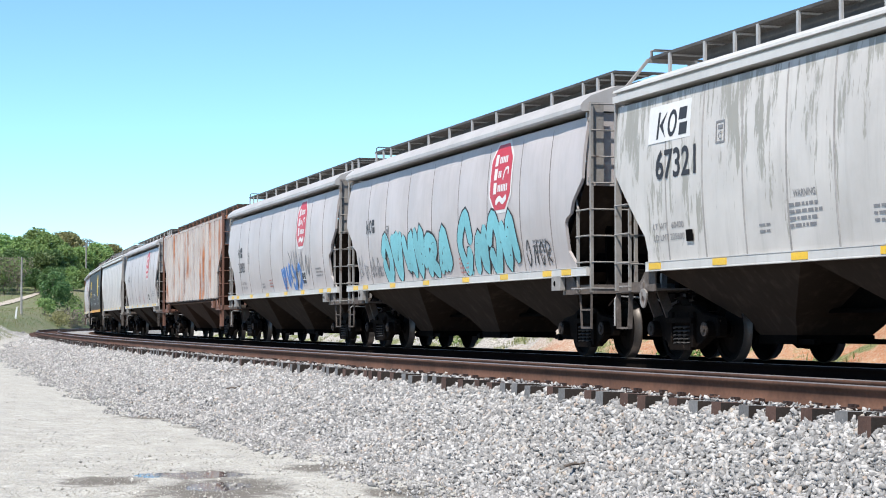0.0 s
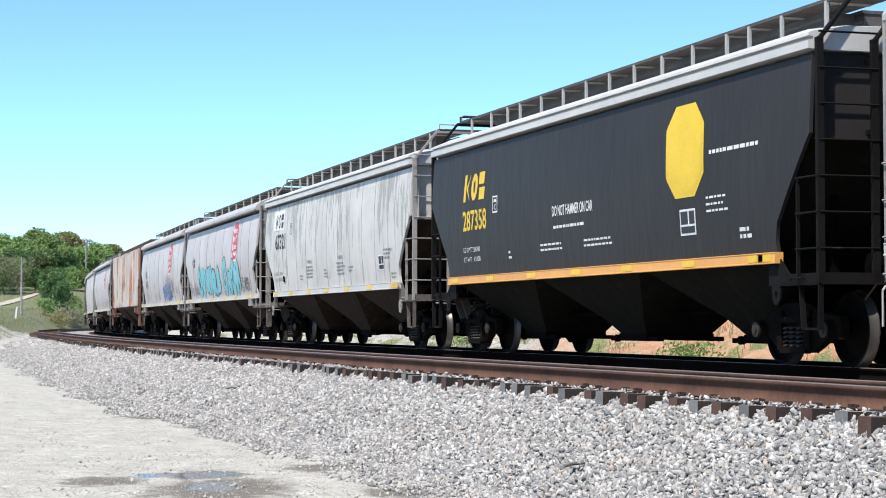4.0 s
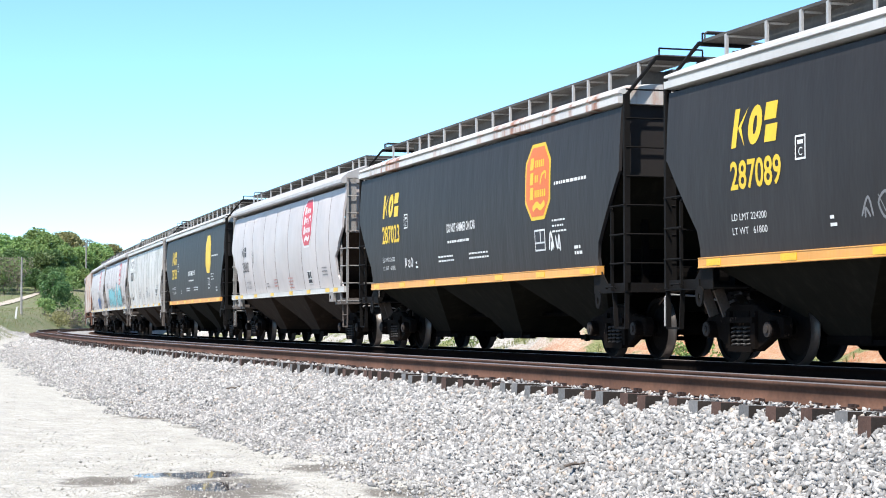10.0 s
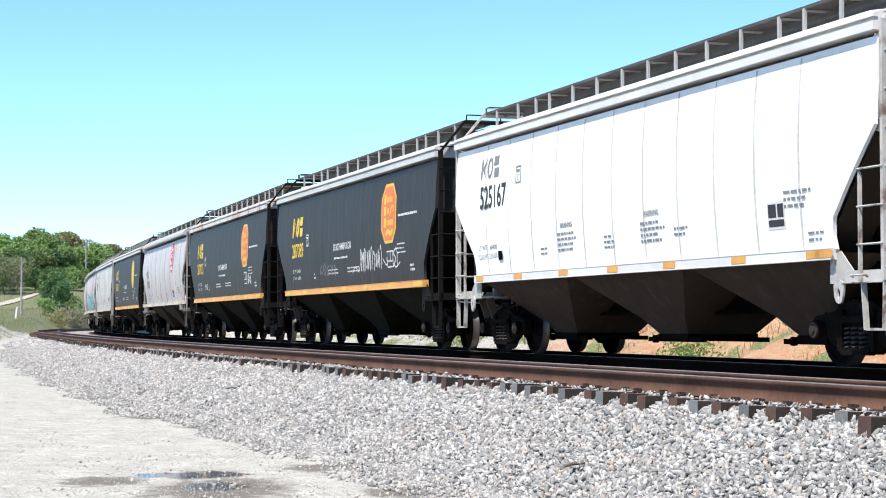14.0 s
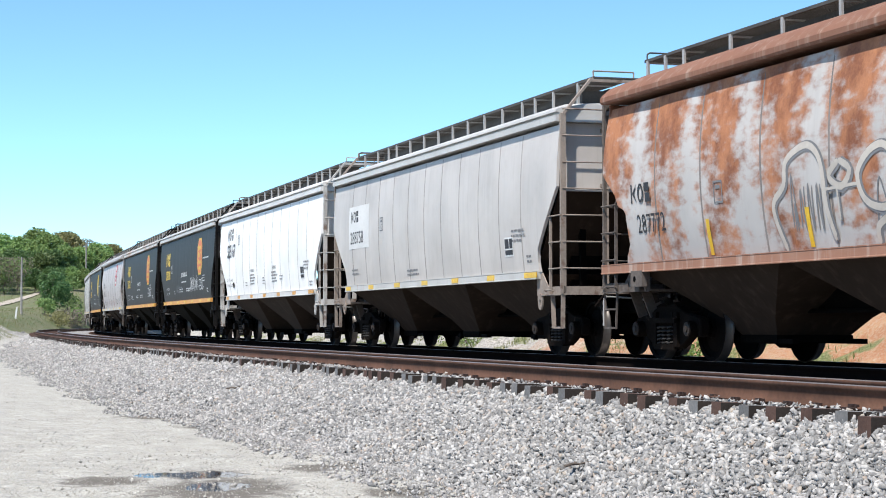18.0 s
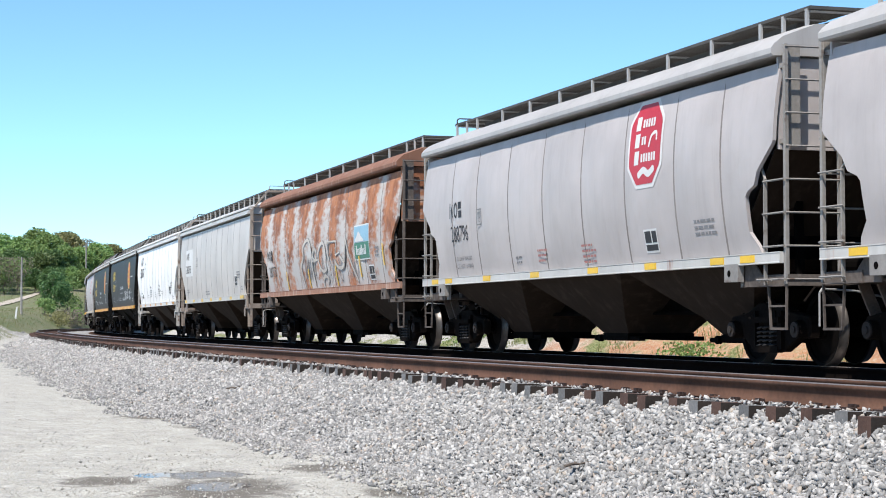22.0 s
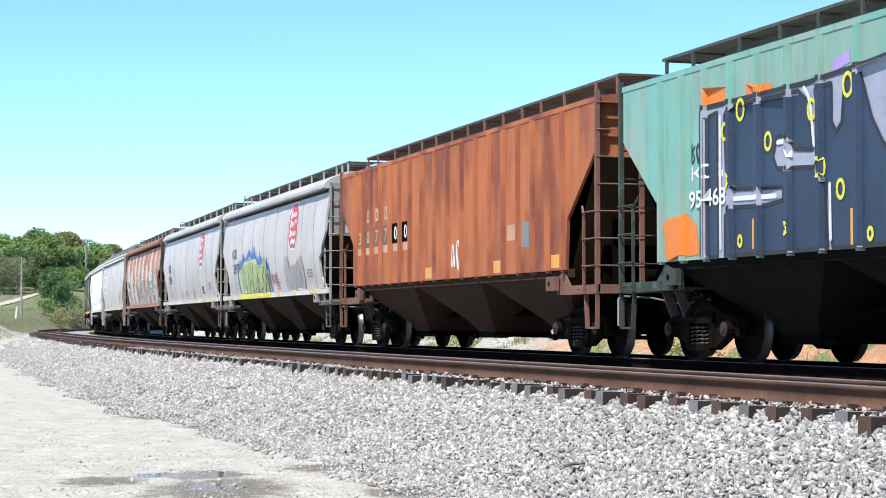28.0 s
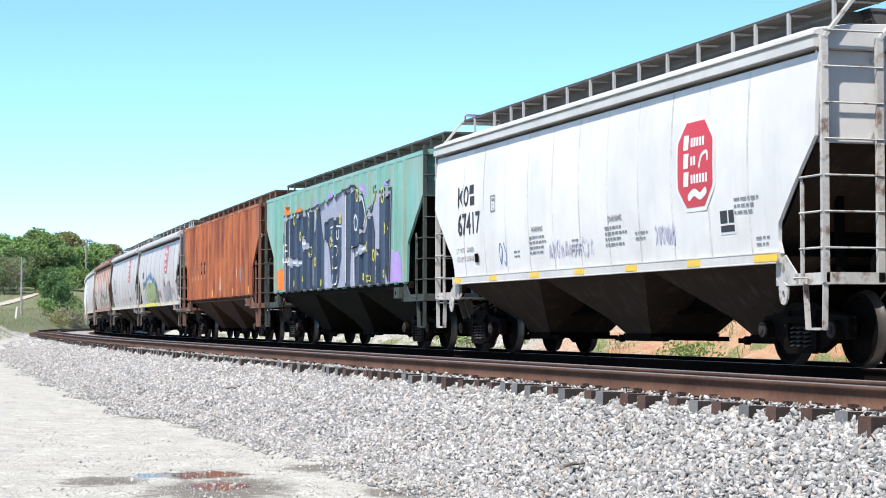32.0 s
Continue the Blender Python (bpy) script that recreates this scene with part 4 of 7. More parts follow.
def hose_mesh():
    g = Geo()
    g.pipe([(7.6, 0.34, 0.92), (7.8, 0.34, 0.90), (7.98, 0.35, 0.84), (8.10, 0.35, 0.74), (8.22, 0.36, 0.63), (8.34, 0.36, 0.55), (8.46, 0.36, 0.52)], 0.026, 6)
    g.tube((7.5, 0.33, 0.92), (7.68, 0.34, 0.91), 0.045, 8).box(7.60, 7.70, 0.36, 0.44, 0.90, 0.98)
    g.pipe([(6.9, 0.9, 0.86), (7.3, 0.86, 0.80), (7.62, 0.36, 0.92)], 0.02, 6)
    return g.mesh("air_hose", BLACK_INK, smooth=True)


def end_gear_mesh(kind):
    """Posts, brake cylinder and valve on the end platform."""
    H = SHAPES[kind]["half"]
    g = Geo()
    for y in (-0.85, 0.85):
        g.bar((H - 0.7, y, 1.02), (H - 0.75, y, 2.2), 0.10, 0.08)
    g.box(H - 1.3, H - 1.1, -0.9, 0.9, 0.98, 1.9)
    g.tube((H - 0.45, -0.5, 1.25), (H - 0.45, 0.35, 1.25), 0.16, 14).box(H - 0.5, H - 0.3, 0.5, 0.75, 1.03, 1.5)
    g.pipe([(H - 0.4, 0.7, 1.4), (H - 0.2, 0.95, 1.3), (H + 0.1, 1.0, 1.06)], 0.02).pipe([(H - 0.35, 0.62, 1.5), (H - 0.3, 0.62, 1.9), (H - 0.1, 0.4, 2.0)], 0.015)
    return g.mesh("brake_gear", DARK_STEEL)


def brake_wheel_mesh(kind):
    H = SHAPES[kind]["half"]
    g, n, r = Geo(), 20, 0.26
    c = (H + 0.12, 0.25, 2.05)
    pts = [(c[0], c[1] + r * math.cos(2 * math.pi * i / n), c[2] + r * math.sin(2 * math.pi * i / n)) for i in range(n + 1)]
    g.pipe(pts, 0.017, 6)
    for i in range(5):
        a = 2 * math.pi * i / 5
        g.tube(c, (c[0], c[1] + r * math.cos(a), c[2] + r * math.sin(a)), 0.014, 6)
    g.tube((H - 0.9, c[1], c[2]), c, 0.02, 6).box(H - 0.15, H + 0.04, 0.08, 0.42, 1.9, 2.2)
    return g.mesh("brake_wheel", DARK_STEEL)


def sill_mesh(kind, length, mat):
    g = Geo()
    y = SHAPES[kind]["belly"] - 0.02 if kind != "ribbed" else 1.46
    prof = [(y - 0.12, SILL_LOW), (y, SILL_LOW), (y, SILL_LOW + 0.012), (y - 0.006, SILL_LOW + 0.02), (y - 0.006, SILL_TOP - 0.02), (y, SILL_TOP - 0.012), (y, SILL_TOP), (y - 0.12, SILL_TOP)]
    n = len(prof)
    v = [(x, a, b) for x in (-length, length) for a, b in prof]
    g.add(v, [(i, (i + 1) % n, n + (i + 1) % n, n + i) for i in range(n)] + [tuple(range(n))[::-1], tuple(range(n, 2 * n))])
    return g.mesh("side_sill", mat)


def j_share(z, kind):
    return min(1.0, max(0.0, (z - SILL_TOP + 0.02) / (SHAPES[kind]["eave"] - SILL_TOP + 0.02)))


def seam_mesh(kind, mat):
    g = Geo()
    zs = [SILL_TOP + (SHAPES[kind]["eave"] - EAVE_SHADE_SLOT[kind] - SILL_TOP - 0.02) * j / 12 for j in range(13)]
    v = []
    for z in zs:
        k = math.sin(math.pi * j_share(z, kind)) ** 0.5
        y = side_y(kind, 0, z) - PUFF[kind] * k + 0.002
        v += [(-0.024, y, z), (0.0, y + 0.006, z), (0.024, y, z)]
    g.add(v, [(3 * j + k, 3 * j + k + 1, 3 * j + k + 4, 3 * j + k + 3) for j in range(12) for k in (0, 1)])
    return g.mesh("weld_seam", mat)


def rib_mesh(mat):
    z0, z1 = SILL_TOP - 0.02, SHAPES["ribbed"]["eave"] - 0.06
    a, b = 1.495, 1.50 + RIB_DEEP
    w = RIB_WIDE / 2
    v = [(x, y, z) for z in (z0, z1) for x, y in ((-w - 0.02, a), (-w, b), (w, b), (w + 0.02, a))]
    g = Geo().add(v, [(1, 2, 6, 5), (0, 3, 2, 1), (4, 5, 6, 7), (0, 1, 5, 4), (2, 3, 7, 6)]).box(-w + 0.005, w - 0.005, 1.46, b - 0.02, z0 - 0.035, z0 - 0.002)
    return g.mesh("side_post", mat)


WHEELSETS, CARS, MESHES = [], [], {}
TAPES = {k: (6.75, 5.87, 3.6, 1.1, -1.5, -3.7, -5.87, -6.75) if k == "round" else (6.25, 4.2, 2.05, 0.0, -2.05, -4.2, -6.2, -6.42) for k in SHAPES}


def once(key, make):
    if key not in MESHES:
        MESHES[key] = make()
    return MESHES[key]


def add_rungs(ladder, kind, mat, end, across):
    """Round rungs of an end ladder (across the car) or of a side ladder (along it)."""
    x, (low, gap, count) = LADDER_AT[kind], RUNGS[kind]
    if across:
        bar = once(("rung", mat.name), lambda: Geo().tube((0, -0.395, 0), (0, 0.395, 0), 0.014, 6).mesh("rung", mat))
        for i in range(count):
            part("rung", bar, ladder, at=Matrix.Translation((end * (x + 0.03), 1.125, low + gap * i)))
    else:
        bar = once(("side_rung", mat.name), lambda: Geo().tube((-0.29, 0, 0), (0.27, 0, 0), 0.014, 6).mesh("rung", mat))
        for i in range(3 if low > 1.2 else 4):
            part("rung", bar, ladder, at=Matrix.Translation((end * (x - 0.26), 1.55, low + gap * i)))


def hopper_car(centre, kind, body, roof, frame_mat, sill_mat, post_mat, under, label, tape=YELLOW):
    car = new("hopper_car")
    tagged(car, label, "hopper car", group="cars of the grain train")
    H = SHAPES[kind]["half"]
    flip = Matrix.Rotation(math.pi, 4, "Z")
    for m in (None, flip):
        part("side_sheet", once(("hull", kind, body.name), lambda: hull_mesh(kind, body)), car, at=m)
    part("roof", once(("roof", kind, roof.name), lambda: roof_mesh(kind, roof)), car)
    for m in (None, flip):
        part("end_wall", once(("end", kind, body.name), lambda: end_mesh(kind, body)), car, at=m)
        # the slope sheet takes the hopper colour, which has the shade painted in
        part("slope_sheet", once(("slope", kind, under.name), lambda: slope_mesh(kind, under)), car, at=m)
        add_rungs(part("end_ladder", once(("lad", kind, frame_mat.name), lambda: end_ladder_mesh(kind, frame_mat)), car, at=m), kind, frame_mat, 1, True)
        add_rungs(part("side_ladder", once(("sla", kind, frame_mat.name), lambda: side_ladder_mesh(kind, frame_mat)), car, at=m), kind, frame_mat, 1, False)
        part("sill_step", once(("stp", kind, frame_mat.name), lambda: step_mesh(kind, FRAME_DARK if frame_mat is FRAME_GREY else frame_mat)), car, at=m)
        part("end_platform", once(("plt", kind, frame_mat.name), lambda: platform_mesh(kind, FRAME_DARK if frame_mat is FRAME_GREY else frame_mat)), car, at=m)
        part("cut_lever", once(("cut", kind), lambda: lever_mesh(kind)), car, "bent pale uncoupling rod", at=m)
        if kind != "ribbed":
            part("walk_rail", once(("wrl", kind), lambda: hoop_mesh(kind)), car, at=m)
        part("brake_gear", once(("gear", kind), lambda: end_gear_mesh(kind)), car, at=m)
        part("coupler", COUPLER, car, at=m)
        part("striker", once(("striker",), striker_mesh), car, "dusty brown striker casting", at=m)
        for x in (7.40, 6.98):
            part("hanger", once(("hanger", x), lambda: hanger_mesh(x)), car, "dusty brown hanging bracket", at=m)
        part("air_hose", once(("hose",), hose_mesh), car, "black rubber air hose", at=m)
    # the corners of the camera's side at the other end are mirror images
    mirror = Matrix.Diagonal((-1, 1, 1, 1))
    for nm, make in (("end_ladder", end_ladder_mesh), ("side_ladder", side_ladder_mesh), ("sill_step", step_mesh)):
        key = (nm, "m", kind, frame_mat.name)
        if key not in MESHES:
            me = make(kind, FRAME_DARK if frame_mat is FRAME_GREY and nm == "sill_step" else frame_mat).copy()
            me.transform(mirror)
            me.flip_normals()
            MESHES[key] = me
        ob = part(nm, MESHES[key], car)
        if nm != "sill_step":
            add_rungs(ob, kind, frame_mat, -1, nm == "end_ladder")
    loop_ends = (1, -1) if kind in ("flat", "panel") else ()
    for end in loop_ends:
        part("tow_loop", once(("loop", frame_mat.name), lambda: loop_mesh(frame_mat)), car, at=None if end > 0 else Matrix.Translation((-2 * 6.72, 0, 0)))
    if kind in ("round", "ribbed"):
        for end in (1, -1):
            part("jacking_pad", once(("pad", frame_mat.name), lambda: pad_mesh(frame_mat)), car, at=None if end > 0 else Matrix.Translation((-2 * 6.30, 0, 0)))
    part("brake_wheel", once(("brk", kind), lambda: brake_wheel_mesh(kind)), car, "spoked brake wheel")
    sill_half = {"round": 7.62, "ribbed": 6.80, "panel": 6.58, "flat": 6.72}[kind]
    for m in (None, flip):
        part("side_sill", once(("sill", kind, sill_half, sill_mat.name), lambda: sill_mesh(kind, sill_half, sill_mat)), car, at=m)
    part("centre_sill", CENTRE_SILL, car)
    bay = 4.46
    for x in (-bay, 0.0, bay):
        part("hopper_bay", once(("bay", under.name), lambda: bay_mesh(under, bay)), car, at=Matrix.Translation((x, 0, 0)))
        part("outlet_gate", GATE, car, at=Matrix.Translation((x, 0, 0)))
    walk_half = H + WALK_PAST[kind]
    part("roof_walk", once(("walk", kind), lambda: grating_mesh(walk_half, WALK_TOP[kind])), car, "dark steel grating walkway")
    base = SHAPES[kind]["eave"] + {"ribbed": 0.12, "round": 0.36}.get(kind, 0.28)
    for x in sorted({k * x for x in WALK_POSTS[kind] for k in (-1, 1)}):
        post = once(("post", kind, post_mat.name), lambda: post_mesh(base, post_mat, WALK_TOP[kind]))
        part("walk_post", post, car, at=Matrix.Translation((x, 0, 0)))
        part("walk_post", post, car, at=Matrix.Translation((x, 0, 0)) @ flip)
    part("hatch_trough", once(("trough", kind), lambda: Geo().box(-6.4, 6.4, -0.66, 0.66, base - 0.06, WALK_TOP[kind] - 0.045).mesh("hatch_trough", HATCH)), car)
    for i in range(9):
        x = -5.9 + 11.8 * i / 8
        part("hatch_cover", once(("hatch", kind), lambda: hatch_mesh(base - 0.05, WALK_TOP[kind] - 0.03, HATCH)), car, at=Matrix.Translation((x, 0, 0)))
    if kind in ("round", "panel"):
        seam = once(("seam", kind, body.name), lambda: seam_mesh(kind, SEAM_PALE if body in (WHITE_P, WHITE_Q) else SEAM_SOFT if body in (GREY_B, GREY_C) else SEAM_DIRT))
        for x in SEAMS[kind]:
            part("weld_seam", seam, car, at=Matrix.Translation((x, 0, 0)))
    if kind == "ribbed":
        rib = once(("rib", body.name), lambda: rib_mesh(body))
        for x in RIB_AT:
            part("side_post", rib, car, at=Matrix.Translation((x, 0, 0)))
            part("side_post", rib, car, at=Matrix.Translation((x, 0, 0)) @ flip)
    if tape:
        y = (SHAPES[kind]["belly"] - 0.02 if kind != "ribbed" else 1.55)
        chip = once(("tape", kind, tape.name), lambda: Geo().box(-0.20, 0.20, y - 0.006, y + 0.003, SILL_LOW + 0.025, SILL_TOP - 0.025).mesh("reflector", tape))
        for x in TAPES[kind]:
            part("reflector", chip, car, "yellow reflective strip", at=Matrix.Translation((x, 0, 0)))
    add_trucks(car)
    CARS.append((car, centre))
    return car


HATCH = simple("dark_hatch_cover", (0.075, 0.071, 0.068), 0.7, 0, 0.3, 5.0, 0.1)
# darker frame paint; steps and platforms of FRAME_GREY cars use it
FRAME_DARK = simple("dark_frame_paint", (0.098, 0.083, 0.074), 0.8, 0, 0.4, 5.0, 0.2, (0.180, 0.158, 0.143), 0.3, spec=0.1)
CAP = simple("dusty_bearing_cap", (0.022, 0.0158, 0.0128), 0.85, 0, 0.4, 9.0, 0.3, (0.075, 0.053, 0.041), 0.2)
BEARING = simple("dusty_brown_casting", (0.090, 0.066, 0.053), 0.85, 0, 0.4, 9.0, 0.3)
SEAM_PALE = simple("faint_weld_seam", (0.43, 0.42, 0.405), 0.7, 0, 0.3, 4.0, 0.1)
SEAM_SOFT = simple("grey_weld_seam", (0.27, 0.255, 0.24), 0.7, 0, 0.3, 4.0, 0.1)
SEAM_DIRT = simple("dirty_weld_seam", (0.173, 0.154, 0.143), 0.7, 0, 0.3, 4.0, 0.1)
GREY_A = paint("light_grey_paint", (0.405, 0.372, 0.364), streaks=0.14, grime=0.16)
GREY_B = paint("weathered_grey_paint", (0.465, 0.443, 0.416), streaks=0.22, grime=0.2, patch=(0.270, 0.259, 0.225), patches=0.55)
GREY_C = paint("plain_grey_paint", (0.455, 0.425, 0.400), streaks=0.16, grime=0.2)
WHITE_P = paint("clean_white_paint", (0.76, 0.755, 0.74), streaks=0.06, grime=0.08)
WHITE_Q = paint("dusty_white_paint", (0.56, 0.55, 0.537), streaks=0.10, grime=0.12)
BLACK_P = paint("charcoal_paint", (0.024, 0.0215, 0.021), streak=(0.040, 0.037, 0.036), streaks=0.25, grime=0.02, rough=0.5, spec=0.15)
RUST_P = paint("rust_eaten_grey_paint", (0.43, 0.415, 0.40), streaks=0.15, rust=1.0, grime=0.06, rough=0.7, bands=0.40)
RUST_LIGHT = paint("rust_run_white_paint", (0.40, 0.37, 0.35), streak=(0.10, 0.045, 0.03), streaks=0.85, rust=0.62, grime=0.1, rough=0.7)
OXIDE_P = paint("rust_orange_paint", (0.375, 0.116, 0.041), streak=(0.120, 0.038, 0.022), streaks=0.4, grime=0.08, blotch=(0.150, 0.041, 0.026), rough=0.7)
TEAL_P = paint("faded_teal_paint", (0.145, 0.335, 0.285), streak=(0.150, 0.098, 0.053), streaks=0.4, grime=0.14, blotch=(0.225, 0.300, 0.247))
ROOF_BROWN = paint("rusted_brown_roof_paint", (0.19, 0.088, 0.055), streak=(0.36, 0.29, 0.24), streaks=0.55, grime=0.1, rough=0.75)
ROOF_WHITE = paint("pale_roof_paint", (0.450, 0.443, 0.427), streaks=0.1, grime=0.15)
ROOF_RUST = paint("rusting_roof_paint", (0.495, 0.480, 0.458), streaks=0.2, rust=0.62, grime=0.15)
SILL_RUST = paint("rusty_sill_paint", (0.28, 0.14, 0.09), streak=(0.50, 0.45, 0.40), streaks=0.6, grime=0.2, rough=0.7)
SILL_WHITE = paint("white_sill_paint", (0.44, 0.43, 0.41), streaks=0.15, grime=0.25, rust=0.35)
SILL_ORANGE = paint("orange_sill_paint", (0.600, 0.285, 0.068), streaks=0.12, grime=0.1)
FRAME_GREY = simple("grey_frame_paint", (0.225, 0.210, 0.195), 0.6, 0.0, 0.2, 6.0, 0.1, (0.090, 0.060, 0.045), 0.35)
FRAME_WHITE = simple("white_frame_paint", (0.375, 0.360, 0.338), 0.6, 0.0, 0.2, 6.0, 0.1, (0.150, 0.105, 0.083), 0.45)
FRAME_BLACK = simple("black_frame_paint", (0.00675, 0.006, 0.00562), 0.75, 0.0, 0.3, 6.0, 0.1, (0.030, 0.0195, 0.015), 0.2, spec=0.1)
FRAME_TAN = simple("dusty_tan_frame_paint", (0.23, 0.19, 0.16), 0.75, 0.0, 0.25, 6.0, 0.15, (0.12, 0.075, 0.055), 0.4)
FRAME_RUST = simple("brown_rusty_frame", (0.150, 0.075, 0.053), 0.75, 0.1, 0.3, 6.0, 0.2)
FRAME_TEAL = simple("dark_teal_frame", (0.038, 0.045, 0.038), 0.7, 0.1, 0.3, 6.0, 0.2, (0.060, 0.105, 0.090), 0.4)
# Dusty undersides with the shade beneath the cars put into the colour.
UNDER_GREY = paint("dusty_shaded_hopper_grey", (0.026, 0.018, 0.0135), streak=(0.060, 0.045, 0.034), streaks=0.5, grime=0.02, rough=0.9, spec=0.05)
UNDER_BLACK = paint("dusty_shaded_hopper_black", (0.00825, 0.00788, 0.006), streak=(0.022, 0.0195, 0.015), streaks=0.4, grime=0.01, rough=0.9, spec=0.03)
UNDER_RUST = paint("dusty_shaded_hopper_brown", (0.041, 0.025, 0.018), streak=(0.068, 0.038, 0.025), streaks=0.5, grime=0.02, rough=0.9, spec=0.05)
UNDER_WHITE = paint("dusty_shaded_hopper_white", (0.038, 0.028, 0.022), streak=(0.068, 0.053, 0.041), streaks=0.45, grime=0.03, rough=0.9, spec=0.05)

ROOF_GREY = paint("light_grey_roof_paint", (0.37, 0.355, 0.345), streaks=0.2, grime=0.15)
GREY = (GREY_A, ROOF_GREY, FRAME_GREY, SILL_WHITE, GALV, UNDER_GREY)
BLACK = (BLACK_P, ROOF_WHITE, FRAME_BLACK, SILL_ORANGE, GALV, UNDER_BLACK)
L_GREY = "rounded light grey covered hopper with dark weld seams"
hopper_car(238.0, "round", *GREY, L_GREY)
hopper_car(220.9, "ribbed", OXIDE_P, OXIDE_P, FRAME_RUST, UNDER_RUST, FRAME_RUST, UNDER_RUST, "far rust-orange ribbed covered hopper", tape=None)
car_m6 = hopper_car(203.8, "round", *GREY, L_GREY)
car_m5 = hopper_car(186.8, "flat", *BLACK, "charcoal covered hopper with an orange sill")
hopper_car(169.7, "panel", GREY_C, ROOF_WHITE, FRAME_GREY, SILL_WHITE, GALV, UNDER_GREY, "pale grey covered hopper with a white sill")
car_m3 = hopper_car(152.2, "round", *GREY, L_GREY)
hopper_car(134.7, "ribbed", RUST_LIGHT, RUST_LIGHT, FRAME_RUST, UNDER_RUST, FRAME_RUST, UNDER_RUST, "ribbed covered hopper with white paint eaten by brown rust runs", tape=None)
car_m1 = hopper_car(117.4, "round", *GREY, "rounded light grey covered hopper with blue graffiti and a red emblem")
car_0 = hopper_car(101.25, "round", *GREY, "rounded light grey covered hopper with turquoise graffiti lettering")
car_1 = hopper_car(84.85, "panel", GREY_B, ROOF_WHITE, FRAME_GREY, SILL_WHITE, GALV, UNDER_GREY, "pale grey covered hopper with peeling paint and yellow reflectors")
car_2 = hopper_car(68.0, "flat", *BLACK, "charcoal covered hopper with an orange sill and a yellow emblem")
car_3 = hopper_car(51.1, "round", *GREY, "rounded light grey covered hopper with a red emblem")
car_4 = hopper_car(34.37, "flat", BLACK_P, ROOF_RUST, FRAME_BLACK, SILL_ORANGE, GALV, UNDER_BLACK, "charcoal covered hopper with a rusty roof and an orange emblem")
car_5 = hopper_car(17.37, "flat", *BLACK, "charcoal covered hopper with white scrawled graffiti and an orange emblem")
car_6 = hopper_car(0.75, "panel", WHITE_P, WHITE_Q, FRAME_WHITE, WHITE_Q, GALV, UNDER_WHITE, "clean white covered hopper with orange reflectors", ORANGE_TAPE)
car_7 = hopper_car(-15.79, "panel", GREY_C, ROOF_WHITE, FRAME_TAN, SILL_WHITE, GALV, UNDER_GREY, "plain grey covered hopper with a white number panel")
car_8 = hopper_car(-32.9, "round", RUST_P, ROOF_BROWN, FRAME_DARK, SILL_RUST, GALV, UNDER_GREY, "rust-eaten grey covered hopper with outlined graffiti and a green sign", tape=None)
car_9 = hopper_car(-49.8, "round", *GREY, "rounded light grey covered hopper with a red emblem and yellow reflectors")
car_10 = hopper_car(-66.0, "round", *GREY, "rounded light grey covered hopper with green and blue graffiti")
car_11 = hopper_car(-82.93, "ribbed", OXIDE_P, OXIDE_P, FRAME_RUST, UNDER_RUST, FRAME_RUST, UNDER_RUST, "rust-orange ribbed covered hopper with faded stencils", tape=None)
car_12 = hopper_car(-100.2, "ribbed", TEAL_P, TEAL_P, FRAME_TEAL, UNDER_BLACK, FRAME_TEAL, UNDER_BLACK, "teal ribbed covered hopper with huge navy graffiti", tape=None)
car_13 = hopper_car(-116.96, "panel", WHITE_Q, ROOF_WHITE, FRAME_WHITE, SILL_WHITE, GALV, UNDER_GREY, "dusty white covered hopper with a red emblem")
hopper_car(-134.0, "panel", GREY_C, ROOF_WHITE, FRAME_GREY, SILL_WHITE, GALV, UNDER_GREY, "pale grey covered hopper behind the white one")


# ---- lettering, emblems and graffiti on the camera's side of the cars ----
def spans(poly, z):
    xs = []
    for (x0, z0), (x1, z1) in zip(poly, poly[1:] + poly[:1]):
        if (z0 <= z) != (z1 <= z):
            xs.append(x0 + (x1 - x0) * (z - z0) / (z1 - z0))
    return sorted(xs)


RIB_EDGES = [r + d for r in RIB_AT for d in (-RIB_WIDE / 2 - 0.024, -RIB_WIDE / 2, RIB_WIDE / 2, RIB_WIDE / 2 + 0.024)]


def fill(g, kind, poly, lift, mi=0, dz=0.06):
    """Lays a filled polygon of (x, z) points on the car's side."""
    lo, hi = min(p[1] for p in poly), max(p[1] for p in poly)
    n = max(1, int((hi - lo) / dz))
    e = 1e-5
    for i in range(n):
        z0, z1 = lo + (hi - lo) * i / n + e, lo + (hi - lo) * (i + 1) / n - e
        a, b = spans(poly, z0), spans(poly, z1)
        if len(a) != len(b):
            zm = (z0 + z1) / 2
            a = b = spans(poly, zm)
        for k in range(0, len(a) - 1, 2):
            lx, hx = min(a[k], b[k]), max(a[k + 1], b[k + 1])
            cuts = [lx, hx]
            if kind == "ribbed":
                cuts += [c for c in RIB_EDGES if lx < c < hx]
                cuts.sort()
            for u, w in zip(cuts, cuts[1:]):
                q = [(min(max(u, a[k]), a[k + 1]), z0), (min(max(w, a[k]), a[k + 1]), z0), (min(max(w, b[k]), b[k + 1]), z1), (min(max(u, b[k]), b[k + 1]), z1)]
                if q[1][0] - q[0][0] < 1e-5 and q[2][0] - q[3][0] < 1e-5:
                    continue
                g.add([(x, side_y(kind, x, z) + lift, z) for x, z in q], [(0, 1, 2, 3)], mi)


